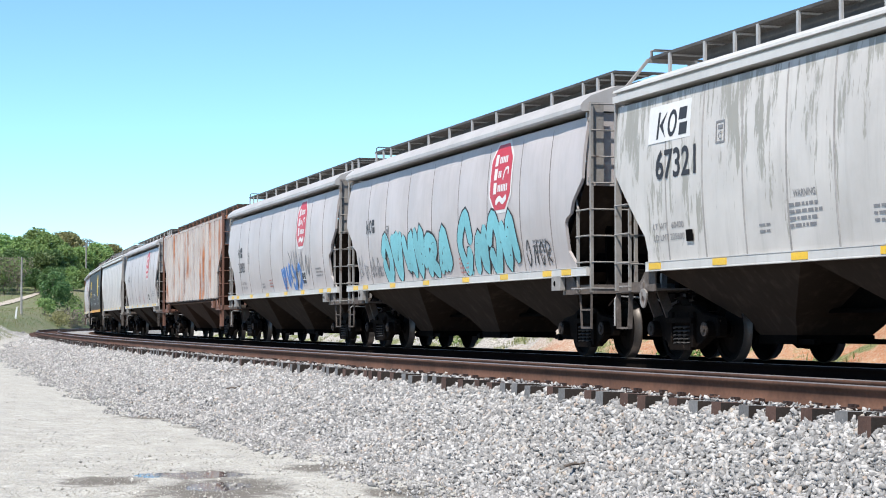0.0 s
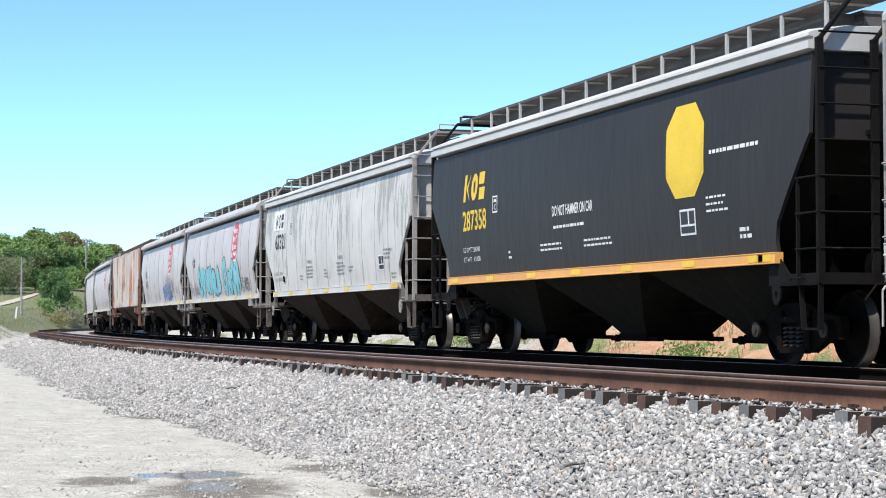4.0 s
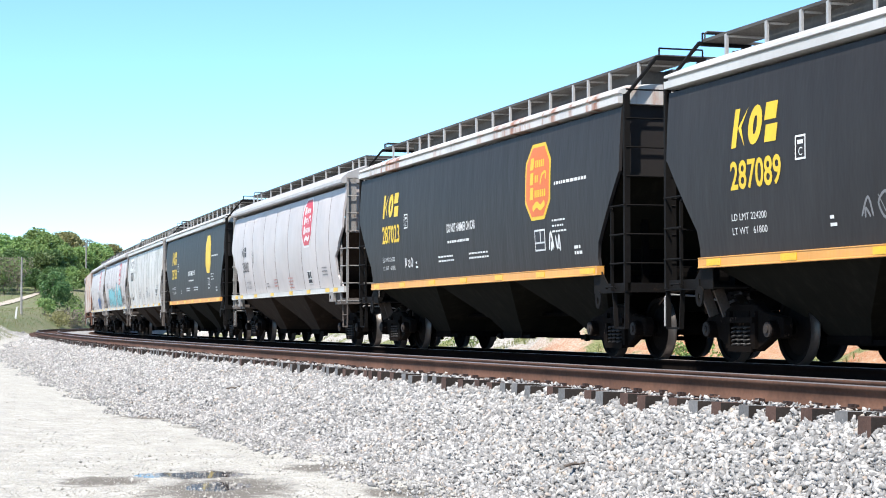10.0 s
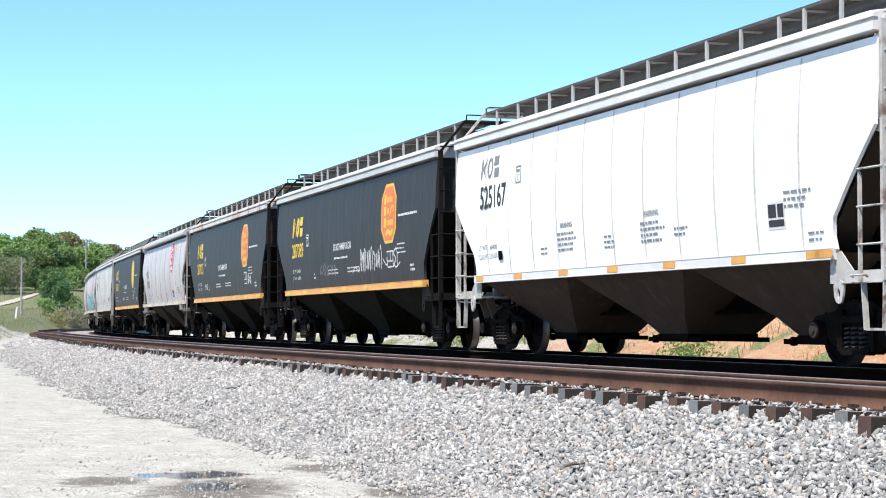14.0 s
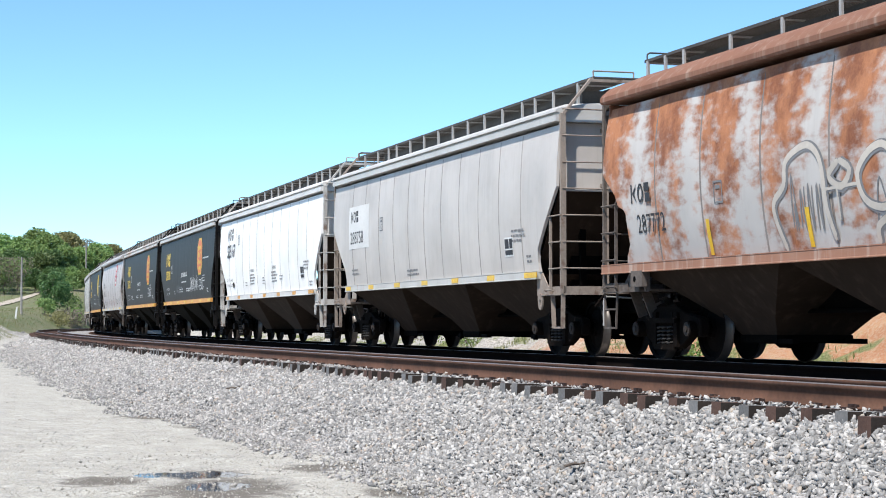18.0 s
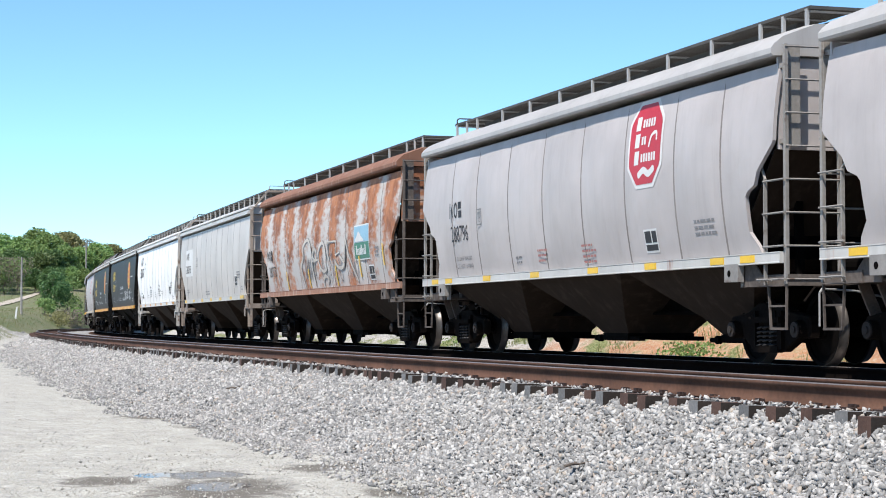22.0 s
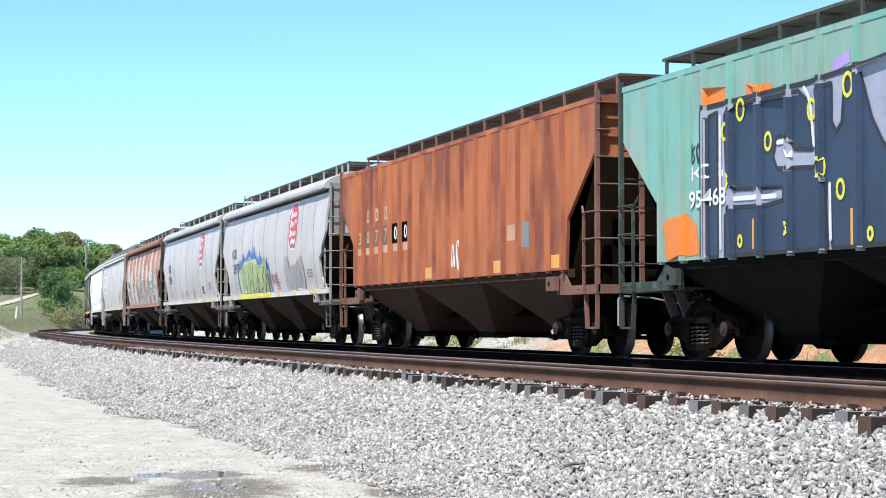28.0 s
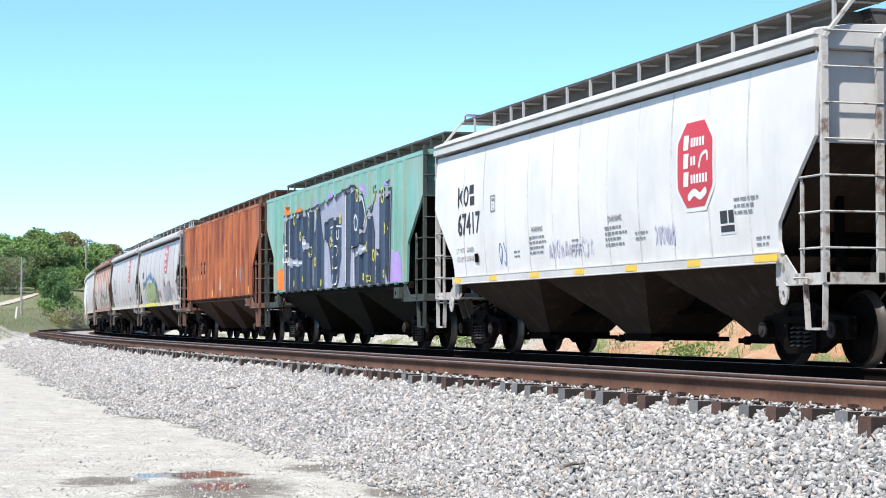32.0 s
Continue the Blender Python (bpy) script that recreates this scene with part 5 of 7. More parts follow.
def smooth_path(pts, n=5):
    out = []
    p = [pts[0]] + list(pts) + [pts[-1]]
    for i in range(1, len(p) - 2):
        for k in range(n):
            t = k / n
            out.append(tuple(0.5 * ((2 * p[i][j]) + (p[i + 1][j] - p[i - 1][j]) * t + (2 * p[i - 1][j] - 5 * p[i][j] + 4 * p[i + 1][j] - p[i + 2][j]) * t * t + (3 * p[i][j] - p[i - 1][j] - 3 * p[i + 1][j] + p[i + 2][j]) * t ** 3) for j in (0, 1)))
    return out + [tuple(pts[-1])]


def stroke(g, kind, pts, width, lift, mi=0, curved=True):
    """A painted stroke of one width along a path of (x, z) points."""
    path = smooth_path(pts) if curved and len(pts) > 2 else list(pts)
    if kind == "ribbed":
        # short steps, so that the stroke follows the posts
        fine = [path[0]]
        for a, b in zip(path, path[1:]):
            k = max(1, int(math.hypot(b[0] - a[0], b[1] - a[1]) / 0.03))
            fine += [(a[0] + (b[0] - a[0]) * i / k, a[1] + (b[1] - a[1]) * i / k) for i in range(1, k + 1)]
        path = fine
    v = []
    n = len(path)
    for i, (x, z) in enumerate(path):
        a, b = path[max(0, i - 1)], path[min(n - 1, i + 1)]
        dx, dz = b[0] - a[0], b[1] - a[1]
        k = width / 2 / max(1e-6, math.hypot(dx, dz)) * (0.45 if i in (0, n - 1) else 1.0)
        for s in (1, -1):
            xx, zz = x - s * dz * k, z + s * dx * k
            v.append((xx, side_y(kind, xx, zz) + lift, zz))
    g.add(v, [(2 * i, 2 * i + 1, 2 * i + 3, 2 * i + 2) for i in range(n - 1)], mi)


def put(car, name, g, label, *mats):
    return part(name, g.mesh(name, *mats, weld=True), car, label)


FONT_CACHE = {}


def letters(text, bold=0.0):
    """Outline mesh of a text, scaled to one by one."""
    if (text, bold) not in FONT_CACHE:
        cu = bpy.data.curves.new("text", "FONT")
        cu.body, cu.resolution_u, cu.offset = text, 3, bold
        ob = new("text", cu)
        bpy.context.view_layer.update()
        me = bpy.data.meshes.new_from_object(ob.evaluated_get(bpy.context.evaluated_depsgraph_get()))
        v = np.array([p.co[:2] for p in me.vertices])
        lo, hi = v.min(0), v.max(0)
        FONT_CACHE[text, bold] = ((v - lo) / (hi - lo), [tuple(p.vertices) for p in me.polygons])
        bpy.data.objects.remove(ob)
    return FONT_CACHE[text, bold]


def write(car, kind, text, x, z, width, height, mat, label, bold=0.0, lift=0.006):
    """Writes a text whose left end, as read, is at x and whose foot is at z."""
    v, f = letters(text, 0.018 if bold else 0.0)
    pts = [(x - a * width, z + b * height) for a, b in v]
    g = Geo().add([(px, side_y(kind, px, pz) + lift, pz) for px, pz in pts], f)
    return put(car, "lettering", g, label, mat)


def rect(x0, x1, z0, z1):
    return [(x0, z0), (x1, z0), (x1, z1), (x0, z1)]


def bars(car, kind, x, z, width, rows, mat, height=0.035, gap=0.05, label="small unreadable stencilled lines", seed=1):
    rng = random.Random(seed)
    g = Geo()
    for i in range(rows):
        zz, xx, end = z - i * (height + gap), x, x - width * rng.uniform(0.75, 1.0)
        while xx > end + 0.05:
            w = min(rng.uniform(0.05, 0.17), xx - end)
            fill(g, kind, rect(xx - w, xx, zz, zz + height), 0.006)
            xx -= w + 0.032
    return tagged(put(car, "stencil", g, label, mat), label, kind="stuff")


def mark_blocks(car, kind, x, z, width, height, mat, slant=0.0, label="owner's mark as three plain shapes", weight=0.22):
    """Three plain shapes: a bar with a wedge, a ring and a pair of offset blocks."""
    g = Geo()
    w = width / 3.3
    b = height * weight

    def at(k, a, c):
        return (x - k * width * 0.35 - a * w - slant * c, z + c * height)

    t = b / w
    fill(g, kind, [at(0, 0, 0), at(0, t, 0), at(0, t, 1), at(0, 0, 1)], 0.006, dz=0.04)
    fill(g, kind, [at(0, t * 1.05, 0.5), at(0, 1, 1), at(0, 0.62, 0.5), at(0, 1, 0)], 0.006, dz=0.03)
    n = 16
    ring = [(0.5 + 0.5 * math.cos(2 * math.pi * i / n), 0.5 + 0.5 * math.sin(2 * math.pi * i / n)) for i in range(n)]
    hole = [(0.5 + (0.5 - t) * math.cos(2 * math.pi * i / n), 0.5 + (0.5 - b / height) * math.sin(2 * math.pi * i / n)) for i in range(n)]
    for i in range(n):
        k = (i + 1) % n
        q = [at(1, *ring[i]), at(1, *ring[k]), at(1, *hole[k]), at(1, *hole[i])]
        g.add([(a, side_y(kind, a, c) + 0.006, c) for a, c in q], [(0, 1, 2, 3)])
    for a0, a1, c0, c1 in ((0.0, 0.84, 0.56, 1.0), (0.16, 1.0, 0.0, 0.44)):
        fill(g, kind, [at(2, a0, c0), at(2, a1, c0), at(2, a1, c1), at(2, a0, c1)], 0.006, dz=0.04)
    return put(car, "owner_mark", g, label, mat)


def octagon(cx, cz, w, h, cut):
    a, b = w / 2, h / 2
    return [(cx - a, cz - b + cut), (cx - a + cut, cz - b), (cx + a - cut, cz - b), (cx + a, cz - b + cut), (cx + a, cz + b - cut), (cx + a - cut, cz + b), (cx - a + cut, cz + b), (cx - a, cz + b - cut)]


def emblem(car, kind, cx, cz, rim, field, ink, label):
    g = Geo()
    fill(g, kind, octagon(cx, cz, 1.22, 1.28, 0.30), 0.005, 0)
    fill(g, kind, octagon(cx, cz, 1.10, 1.16, 0.27), 0.009, 1)
    if ink:
        for i, w in enumerate((0.46, 0.20, 0.56)):
            z = cz + 0.24 - 0.25 * i
            for k in range(int(w / 0.09)):
                fill(g, kind, rect(cx + 0.12 - 0.09 * k - 0.062, cx + 0.12 - 0.09 * k, z, z + 0.12), 0.013, 2)
            fill(g, kind, [(cx + 0.36, z - 0.03), (cx + 0.20, z - 0.03), (cx + 0.18, z + 0.17), (cx + 0.34, z + 0.17)], 0.013, 2)
        stroke(g, kind, [(cx - 0.14, cz - 0.06), (cx - 0.22, cz + 0.10), (cx - 0.38, cz + 0.14), (cx - 0.40, cz + 0.02)], 0.05, 0.0135, 2)
        stroke(g, kind, [(cx + 0.22, cz - 0.46), (cx + 0.02, cz - 0.38), (cx - 0.16, cz - 0.44), (cx - 0.36, cz - 0.36)], 0.10, 0.013, 2)
    return put(car, "emblem", g, label, rim, field, ink or field)


def frame_box(car, kind, x, z, mat, w=0.26, h=0.30, text="C"):
    g = Geo()
    for r in (rect(x - w, x, z, z + 0.025), rect(x - w, x, z + h - 0.025, z + h), rect(x - w, x - w + 0.025, z + 0.025, z + h - 0.025), rect(x - 0.025, x, z + 0.025, z + h - 0.025)):
        fill(g, kind, r, 0.006)
    v, f = letters(text)
    g.add([(x - w * 0.32 - a * w * 0.36, side_y(kind, x, z) + 0.006, z + 0.05 + b * 0.10) for a, b in v], f)
    fill(g, kind, rect(x - w + 0.06, x - 0.06, z + 0.19, z + 0.24), 0.006)
    return put(car, "plate_box", g, "stencilled box with a letter C", mat)


def data_panel(car, kind, x, z, w=0.46, h=0.34, dark=BLACK_INK, light=WHITE_INK):
    g = Geo()
    fill(g, kind, rect(x - w, x, z, z + h), 0.005, 1)
    fill(g, kind, rect(x - w * 0.52, x - 0.03, z + h * 0.42, z + h - 0.03), 0.008, 0)
    fill(g, kind, rect(x - w + 0.03, x - w * 0.60, z + h * 0.42, z + h - 0.03), 0.008, 0)
    fill(g, kind, rect(x - w + 0.03, x - 0.03, z + 0.03, z + h * 0.34), 0.008, 0)
    return put(car, "data_panel", g, "small black and white inspection panel", dark, light)


def graffiti_glyphs(rng, x, z, w, h):
    """Strokes of one made-up bubble glyph, read to the right."""
    shapes = (
        [[(0.1, 0.0), (0.25, 0.95), (0.55, 0.25), (0.9, 1.0)], [(0.2, 0.2), (0.8, 0.3)]],
        [[(0.12, 0.5), (0.45, 1.0), (0.88, 0.6), (0.5, 0.05), (0.15, 0.45)], [(0.3, 0.0), (0.95, 0.9)]],
        [[(0.1, 0.1), (0.45, 1.0), (0.9, 0.15)], [(0.35, 0.1), (0.6, 0.5), (0.75, 0.1)]],
        [[(0.1, 0.85), (0.35, 0.1), (0.6, 0.9), (0.9, 0.1)]],
        [[(0.2, 0.0), (0.1, 0.9), (0.8, 0.75), (0.35, 0.4), (0.9, 0.1)]],
        [[(0.9, 0.8), (0.6, 1.0), (0.3, 0.6), (0.55, 0.3), (0.85, 0.0)], [(0.1, 0.2), (0.5, 0.6)]],
    )
    out = []
    turn, flip = rng.random() < 0.5, rng.random() < 0.5
    for path in rng.choice(shapes):
        path = [(1 - a if turn else a, 1 - b if flip else b) for a, b in path]
        out.append([(x - (a + rng.uniform(-0.06, 0.06)) * w, z + (b + rng.uniform(-0.05, 0.05)) * h) for a, b in path])
    return out


def bubble_graffiti(car, kind, x0, x1, z0, z1, count, seed, body, edge, label, thick=0.2, rim=0.07, core=None, wide=0.95, core_share=0.35):
    """A word of made-up bubble glyphs, each one a part of its own."""
    rng = random.Random(seed)
    w = (x0 - x1) / count
    lift = 0.005
    for i in range(count):
        g = Geo()
        h = (z1 - z0) * rng.uniform(0.78, 1.0)
        paths = graffiti_glyphs(rng, x0 - i * w + 0.05 * w, z0 + rng.uniform(0, 0.06), w * wide, h)
        for p in paths:
            stroke(g, kind, p, thick + rim, lift, 0)
            lift += 0.0004
        for p in paths:
            stroke(g, kind, p, thick, lift + 0.001, 1)
            lift += 0.0004
        if core:
            for p in paths:
                stroke(g, kind, p, thick * core_share, lift + 0.002, 2)
                lift += 0.0004
        put(car, "graffiti_letter", g, label, edge, body, core or body)


def scrawl(car, kind, x0, x1, z0, z1, count, seed, mat, label, width=0.035):
    rng = random.Random(seed)
    w = (x0 - x1) / count
    lift = 0.006
    for i in range(count):
        g = Geo()
        for p in graffiti_glyphs(rng, x0 - i * w, z0, w * 0.85, (z1 - z0) * rng.uniform(0.7, 1.0)):
            stroke(g, kind, p, width, lift)
            lift += 0.0003
        put(car, "graffiti_letter", g, label, mat)


TURQUOISE = simple("turquoise_spray_paint", (0.150, 0.413, 0.450), 0.5, 0, 0.15, 3.0, 0.05)
NAVY = simple("navy_spray_paint", (0.021, 0.036, 0.068), 0.5, 0, 0.3, 3.0, 0.05, (0.09, 0.11, 0.15), 0.10)
PALE = simple("pale_grey_spray_paint", (0.255, 0.270, 0.345), 0.5, 0, 0.15, 3.0, 0.05)
PALE_FILL = simple("chalky_grey_spray_paint", (0.46, 0.42, 0.37), 0.6, 0, 0.15, 3.0, 0.05, (0.30, 0.15, 0.08), 0.3)
FADED = simple("faded_pinkish_stencil", (0.435, 0.270, 0.188), 0.7, 0, 0.2, 4.0, 0.05)
PALE_LIME = simple("pale_lime_spray_paint", (0.390, 0.450, 0.270), 0.5, 0, 0.25, 5.0, 0.05)
GHOST = simple("faded_grey_spray_paint", (0.270, 0.266, 0.277), 0.6, 0, 0.15, 3.0, 0.05)
SHINE = simple("white_spray_paint", (0.525, 0.540, 0.570), 0.5, 0, 0.12, 3.0, 0.05)
LILAC = simple("lilac_spray_paint", (0.315, 0.225, 0.495), 0.5, 0, 0.15, 3.0, 0.05)
HOT_ORANGE = simple("orange_spray_paint", (0.600, 0.165, 0.022), 0.5, 0, 0.12, 3.0, 0.05)
LEMON = simple("yellow_spray_paint", (0.525, 0.495, 0.045), 0.5, 0, 0.12, 3.0, 0.05)
LIME = simple("lime_spray_paint", (0.255, 0.360, 0.105), 0.5, 0, 0.3, 3.0, 0.05)
BLUE = simple("blue_spray_paint", (0.022, 0.120, 0.338), 0.5, 0, 0.2, 3.0, 0.05)
SKY_BLUE = simple("light_blue_spray_paint", (0.225, 0.315, 0.562), 0.5, 0, 0.2, 3.0, 0.05)
FAINT_BLUE = simple("faint_lilac_spray_paint", (0.375, 0.375, 0.465), 0.6, 0, 0.2, 3.0, 0.05)
MAROON = simple("maroon_spray_paint", (0.210, 0.022, 0.053), 0.5, 0, 0.2, 3.0, 0.05)
DULL_RED = simple("dull_red_stencil_paint", (0.375, 0.165, 0.150), 0.6, 0, 0.1, 5.0, 0.05)
GREEN_SIGN = simple("green_sign_enamel", (0.022, 0.150, 0.090), 0.4, 0, 0.1, 4.0, 0.05)
BLUE_SIGN = simple("sky_blue_sign_enamel", (0.225, 0.390, 0.495), 0.4, 0, 0.1, 4.0, 0.05)


def round_marks(car, number, seed, tape_panel=True, show_number=True):
    """Stencils of a rounded grey car."""
    mark_blocks(car, "round", 5.72, 2.53, 0.72, 0.30, BLACK_INK, weight=0.15)
    if show_number:
        write(car, "round", number, 5.68, 2.08, 1.02, 0.30, BLACK_INK, "black stencilled car number")
    frame_box(car, "round", 4.10, 2.33, GREY_INK)
    emblem(car, "round", -3.55, 3.12, WHITE_INK, RED_INK, WHITE_INK, "red eight-sided emblem with a white rim")
    if tape_panel:
        data_panel(car, "round", -3.38, 1.55)
    bars(car, "round", -5.1, 1.90, 0.75, 3, GREY_INK, seed=seed)
    bars(car, "round", 1.1, 1.74, 0.5, 3, DULL_RED, seed=seed + 1, label="small dull red stencilled lines")
    bars(car, "round", -0.9, 1.74, 0.6, 4, DULL_RED, seed=seed + 2, label="small dull red stencilled lines")
    bars(car, "round", 2.2, 1.66, 0.4, 2, GREY_INK, seed=seed + 3)
    write(car, "round", "LD LMT 224200", 5.55, 1.72, 0.95, 0.075, GREY_INK, "grey stencilled load limit")
    write(car, "round", "LT WT  61800", 5.55, 1.58, 0.95, 0.075, GREY_INK, "grey stencilled light weight")


def flat_marks(car, number, field, rim, ink, label):
    """Stencils of a charcoal car."""
    mark_blocks(car, "flat", 5.66, 2.80, 1.20, 0.50, YELLOW_INK, 0.10, "yellow owner's mark as three plain shapes", 0.26)
    write(car, "flat", number, 5.69, 2.25, 1.36, 0.38, YELLOW_INK, "yellow stencilled car number", 0.012)
    frame_box(car, "flat", 3.97, 2.51, WHITE_INK)
    emblem(car, "flat", -4.14, 2.90, rim, field, ink, label)
    write(car, "flat", "DO NOT HAMMER ON CAR", 0.98, 2.28, 1.75, 0.17, WHITE_INK, "white stencilled warning", 0.008)
    bars(car, "flat", 0.95, 2.08, 1.65, 1, WHITE_INK, 0.045, label="white unreadable stencilled line", seed=3)
    bars(car, "flat", -4.92, 2.79, 1.75, 1, WHITE_INK, 0.05, label="white unreadable stencilled line", seed=4)
    data_panel(car, "flat", -3.95, 1.74, 0.50, 0.36, BLACK_INK, WHITE_INK)
    write(car, "flat", "LD LMT 224200", 5.70, 1.86, 0.95, 0.09, WHITE_INK, "white stencilled load limit")
    write(car, "flat", "LT WT   61800", 5.70, 1.68, 0.95, 0.09, WHITE_INK, "white stencilled light weight")
    bars(car, "flat", 1.6, 1.82, 1.15, 2, WHITE_INK, 0.032, 0.05, "small white stencilled lines", 5)
    bars(car, "flat", -0.35, 1.82, 1.2, 2, WHITE_INK, 0.032, 0.05, "small white stencilled lines", 6)
    bars(car, "flat", -4.8, 2.2, 0.75, 3, WHITE_INK, 0.03, 0.06, "small white stencilled lines", 7)
    bars(car, "flat", -5.75, 1.72, 0.35, 2, WHITE_INK, 0.05, 0.04, "small white stencilled lines", 8)
    bars(car, "flat", 3.2, 1.76, 0.2, 2, WHITE_INK, 0.04, 0.05, "small white stencilled lines", 9)


def panel_marks(car, number, z_mark, z_num, ink, with_emblem, white_patch=False, mark_ink=None):
    """Stencils of a car with welded panels."""
    if white_patch:
        g = Geo()
        fill(g, "panel", rect(5.05, 6.42, z_mark - 0.05, z_mark + 0.48), 0.003)
        put(car, "paint_patch", g, "fresh white paint patch", WHITE_INK)
    mark_blocks(car, "panel", 6.15, z_mark, 0.98, 0.38, mark_ink or ink, 0.05 if white_patch or mark_ink else 0.0, weight=0.17)
    write(car, "panel", number, 6.15, z_num, 1.3 if len(number) < 6 else 1.4, 0.42, ink, "stencilled car number", 0.008)
    frame_box(car, "panel", 4.25, z_num + 0.35, GREY_INK)
    if with_emblem:
        emblem(car, "panel", -4.31, 2.69, WHITE_INK, RED_INK, WHITE_INK, "red eight-sided emblem with a white rim")
    data_panel(car, "panel", -5.0, 1.70)
    write(car, "panel", "LT WT   60400", 6.3, 1.86, 1.0, 0.09, GREY_INK, "grey stencilled light weight")
    write(car, "panel", "LD LMT 225600", 6.3, 1.70, 1.0, 0.09, GREY_INK, "grey stencilled load limit")
    for x in (2.3, -1.05):
        write(car, "panel", "WARNING", x - 0.12, 2.07, 0.55, 0.09, GREY_INK, "grey stencilled warning heading", 0.006)
        bars(car, "panel", x, 1.96, 0.85, 4, GREY_INK, 0.04, 0.045, seed=int(10 + x))
    bars(car, "panel", 0.35, 1.84, 0.45, 3, GREY_INK, 0.03, 0.05, seed=21)
    bars(car, "panel", -2.2, 1.84, 0.45, 2, GREY_INK, 0.03, 0.05, seed=22)
    bars(car, "panel", 3.1, 1.76, 0.35, 2, GREY_INK, 0.03, 0.05, seed=25)
    bars(car, "panel", -5.45, 2.12, 0.7, 3, GREY_INK, 0.035, 0.05, seed=23)
    bars(car, "panel", -6.0, 1.60, 0.4, 2, GREY_INK, 0.03, 0.05, seed=24)
    g = Geo()
    fill(g, "panel", rect(5.0, 5.22, 1.66, 1.82), 0.02)
    put(car, "route_card_holder", g, "small dark card holder", DARK_STEEL)


round_marks(car_3, "288302", 31)
round_marks(car_9, "288796", 41)
round_marks(car_10, "288975", 51, tape_panel=False)
round_marks(car_0, "289521", 61, tape_panel=False, show_number=False)
round_marks(car_m1, "288920", 71)
round_marks(car_m3, "288114", 81, show_number=False)
round_marks(car_m6, "288114", 91, show_number=False)
flat_marks(car_2, "287358", YELLOW_INK, YELLOW_INK, None, "plain yellow eight-sided emblem")
flat_marks(car_4, "287023", ORANGE_INK, YELLOW_INK, YELLOW_INK, "orange eight-sided emblem with yellow shapes")
flat_marks(car_5, "287089", ORANGE_INK, YELLOW_INK, YELLOW_INK, "faded orange eight-sided emblem with yellow shapes")
flat_marks(car_m5, "287358", YELLOW_INK, YELLOW_INK, None, "plain yellow eight-sided emblem")
panel_marks(car_1, "67321", 3.14, 2.56, BLACK_INK, False, True)
panel_marks(car_6, "525167", 3.14, 2.60, BLACK_INK, False, mark_ink=GREY_INK)
panel_marks(car_13, "67417", 2.72, 2.18, BLACK_INK, True)
g = Geo()
fill(g, "panel", rect(4.31, 6.11, 2.25, 3.22), 0.003)
put(car_7, "paint_patch", g, "white number panel", WHITE_INK)
mark_blocks(car_7, "panel", 5.91, 2.85, 0.66, 0.26, BLACK_INK, weight=0.16)
write(car_7, "panel", "288758", 5.96, 2.36, 1.15, 0.28, BLACK_INK, "black stencilled car number")
frame_box(car_7, "panel", 3.36, 2.55, GREY_INK)
data_panel(car_7, "panel", -4.95, 1.70)
bars(car_7, "panel", -5.35, 2.12, 0.7, 3, GREY_INK, seed=5)
bars(car_7, "panel", 1.36, 1.62, 0.9, 2, GREY_INK, seed=6)
bars(car_7, "panel", -6.05, 1.66, 0.35, 2, GREY_INK, seed=7)
bars(car_7, "panel", 5.96, 1.75, 0.7, 2, GREY_INK, seed=8)

# rust-eaten car
mark_blocks(car_8, "round", 6.45, 2.28, 0.66, 0.28, BLACK_INK, weight=0.15)
write(car_8, "round", "287772", 6.30, 1.84, 0.95, 0.27, BLACK_INK, "black stencilled car number")
frame_box(car_8, "round", 3.76, 2.12, GREY_INK)
data_panel(car_8, "round", -4.84, 1.51)
g = Geo()
fill(g, "round", rect(-5.08, -3.69, 1.98, 2.78), 0.006, 0)
fill(g, "round", rect(-5.05, -3.72, 2.01, 2.38), 0.009, 1)
fill(g, "round", rect(-5.05, -3.72, 2.39, 2.75), 0.009, 2)
fill(g, "round", [(-3.78, 2.40), (-4.60, 2.40), (-4.55, 2.46), (-4.38, 2.50), (-4.30, 2.58), (-4.12, 2.64), (-4.0, 2.54), (-3.84, 2.46)], 0.012, 3)
for k, tall in enumerate((0.22, 0.14, 0.14, 0.16, 0.22, 0.14, 0.14, 0.22)):
    fill(g, "round", rect(-3.96 - 0.115 * k, -3.88 - 0.115 * k, 2.10, 2.10 + tall), 0.012, 3)
put(car_8, "billboard", g, "green and pale blue farm sign with plain white shapes", WHITE_INK, GREEN_SIGN, BLUE_SIGN, WHITE_INK)
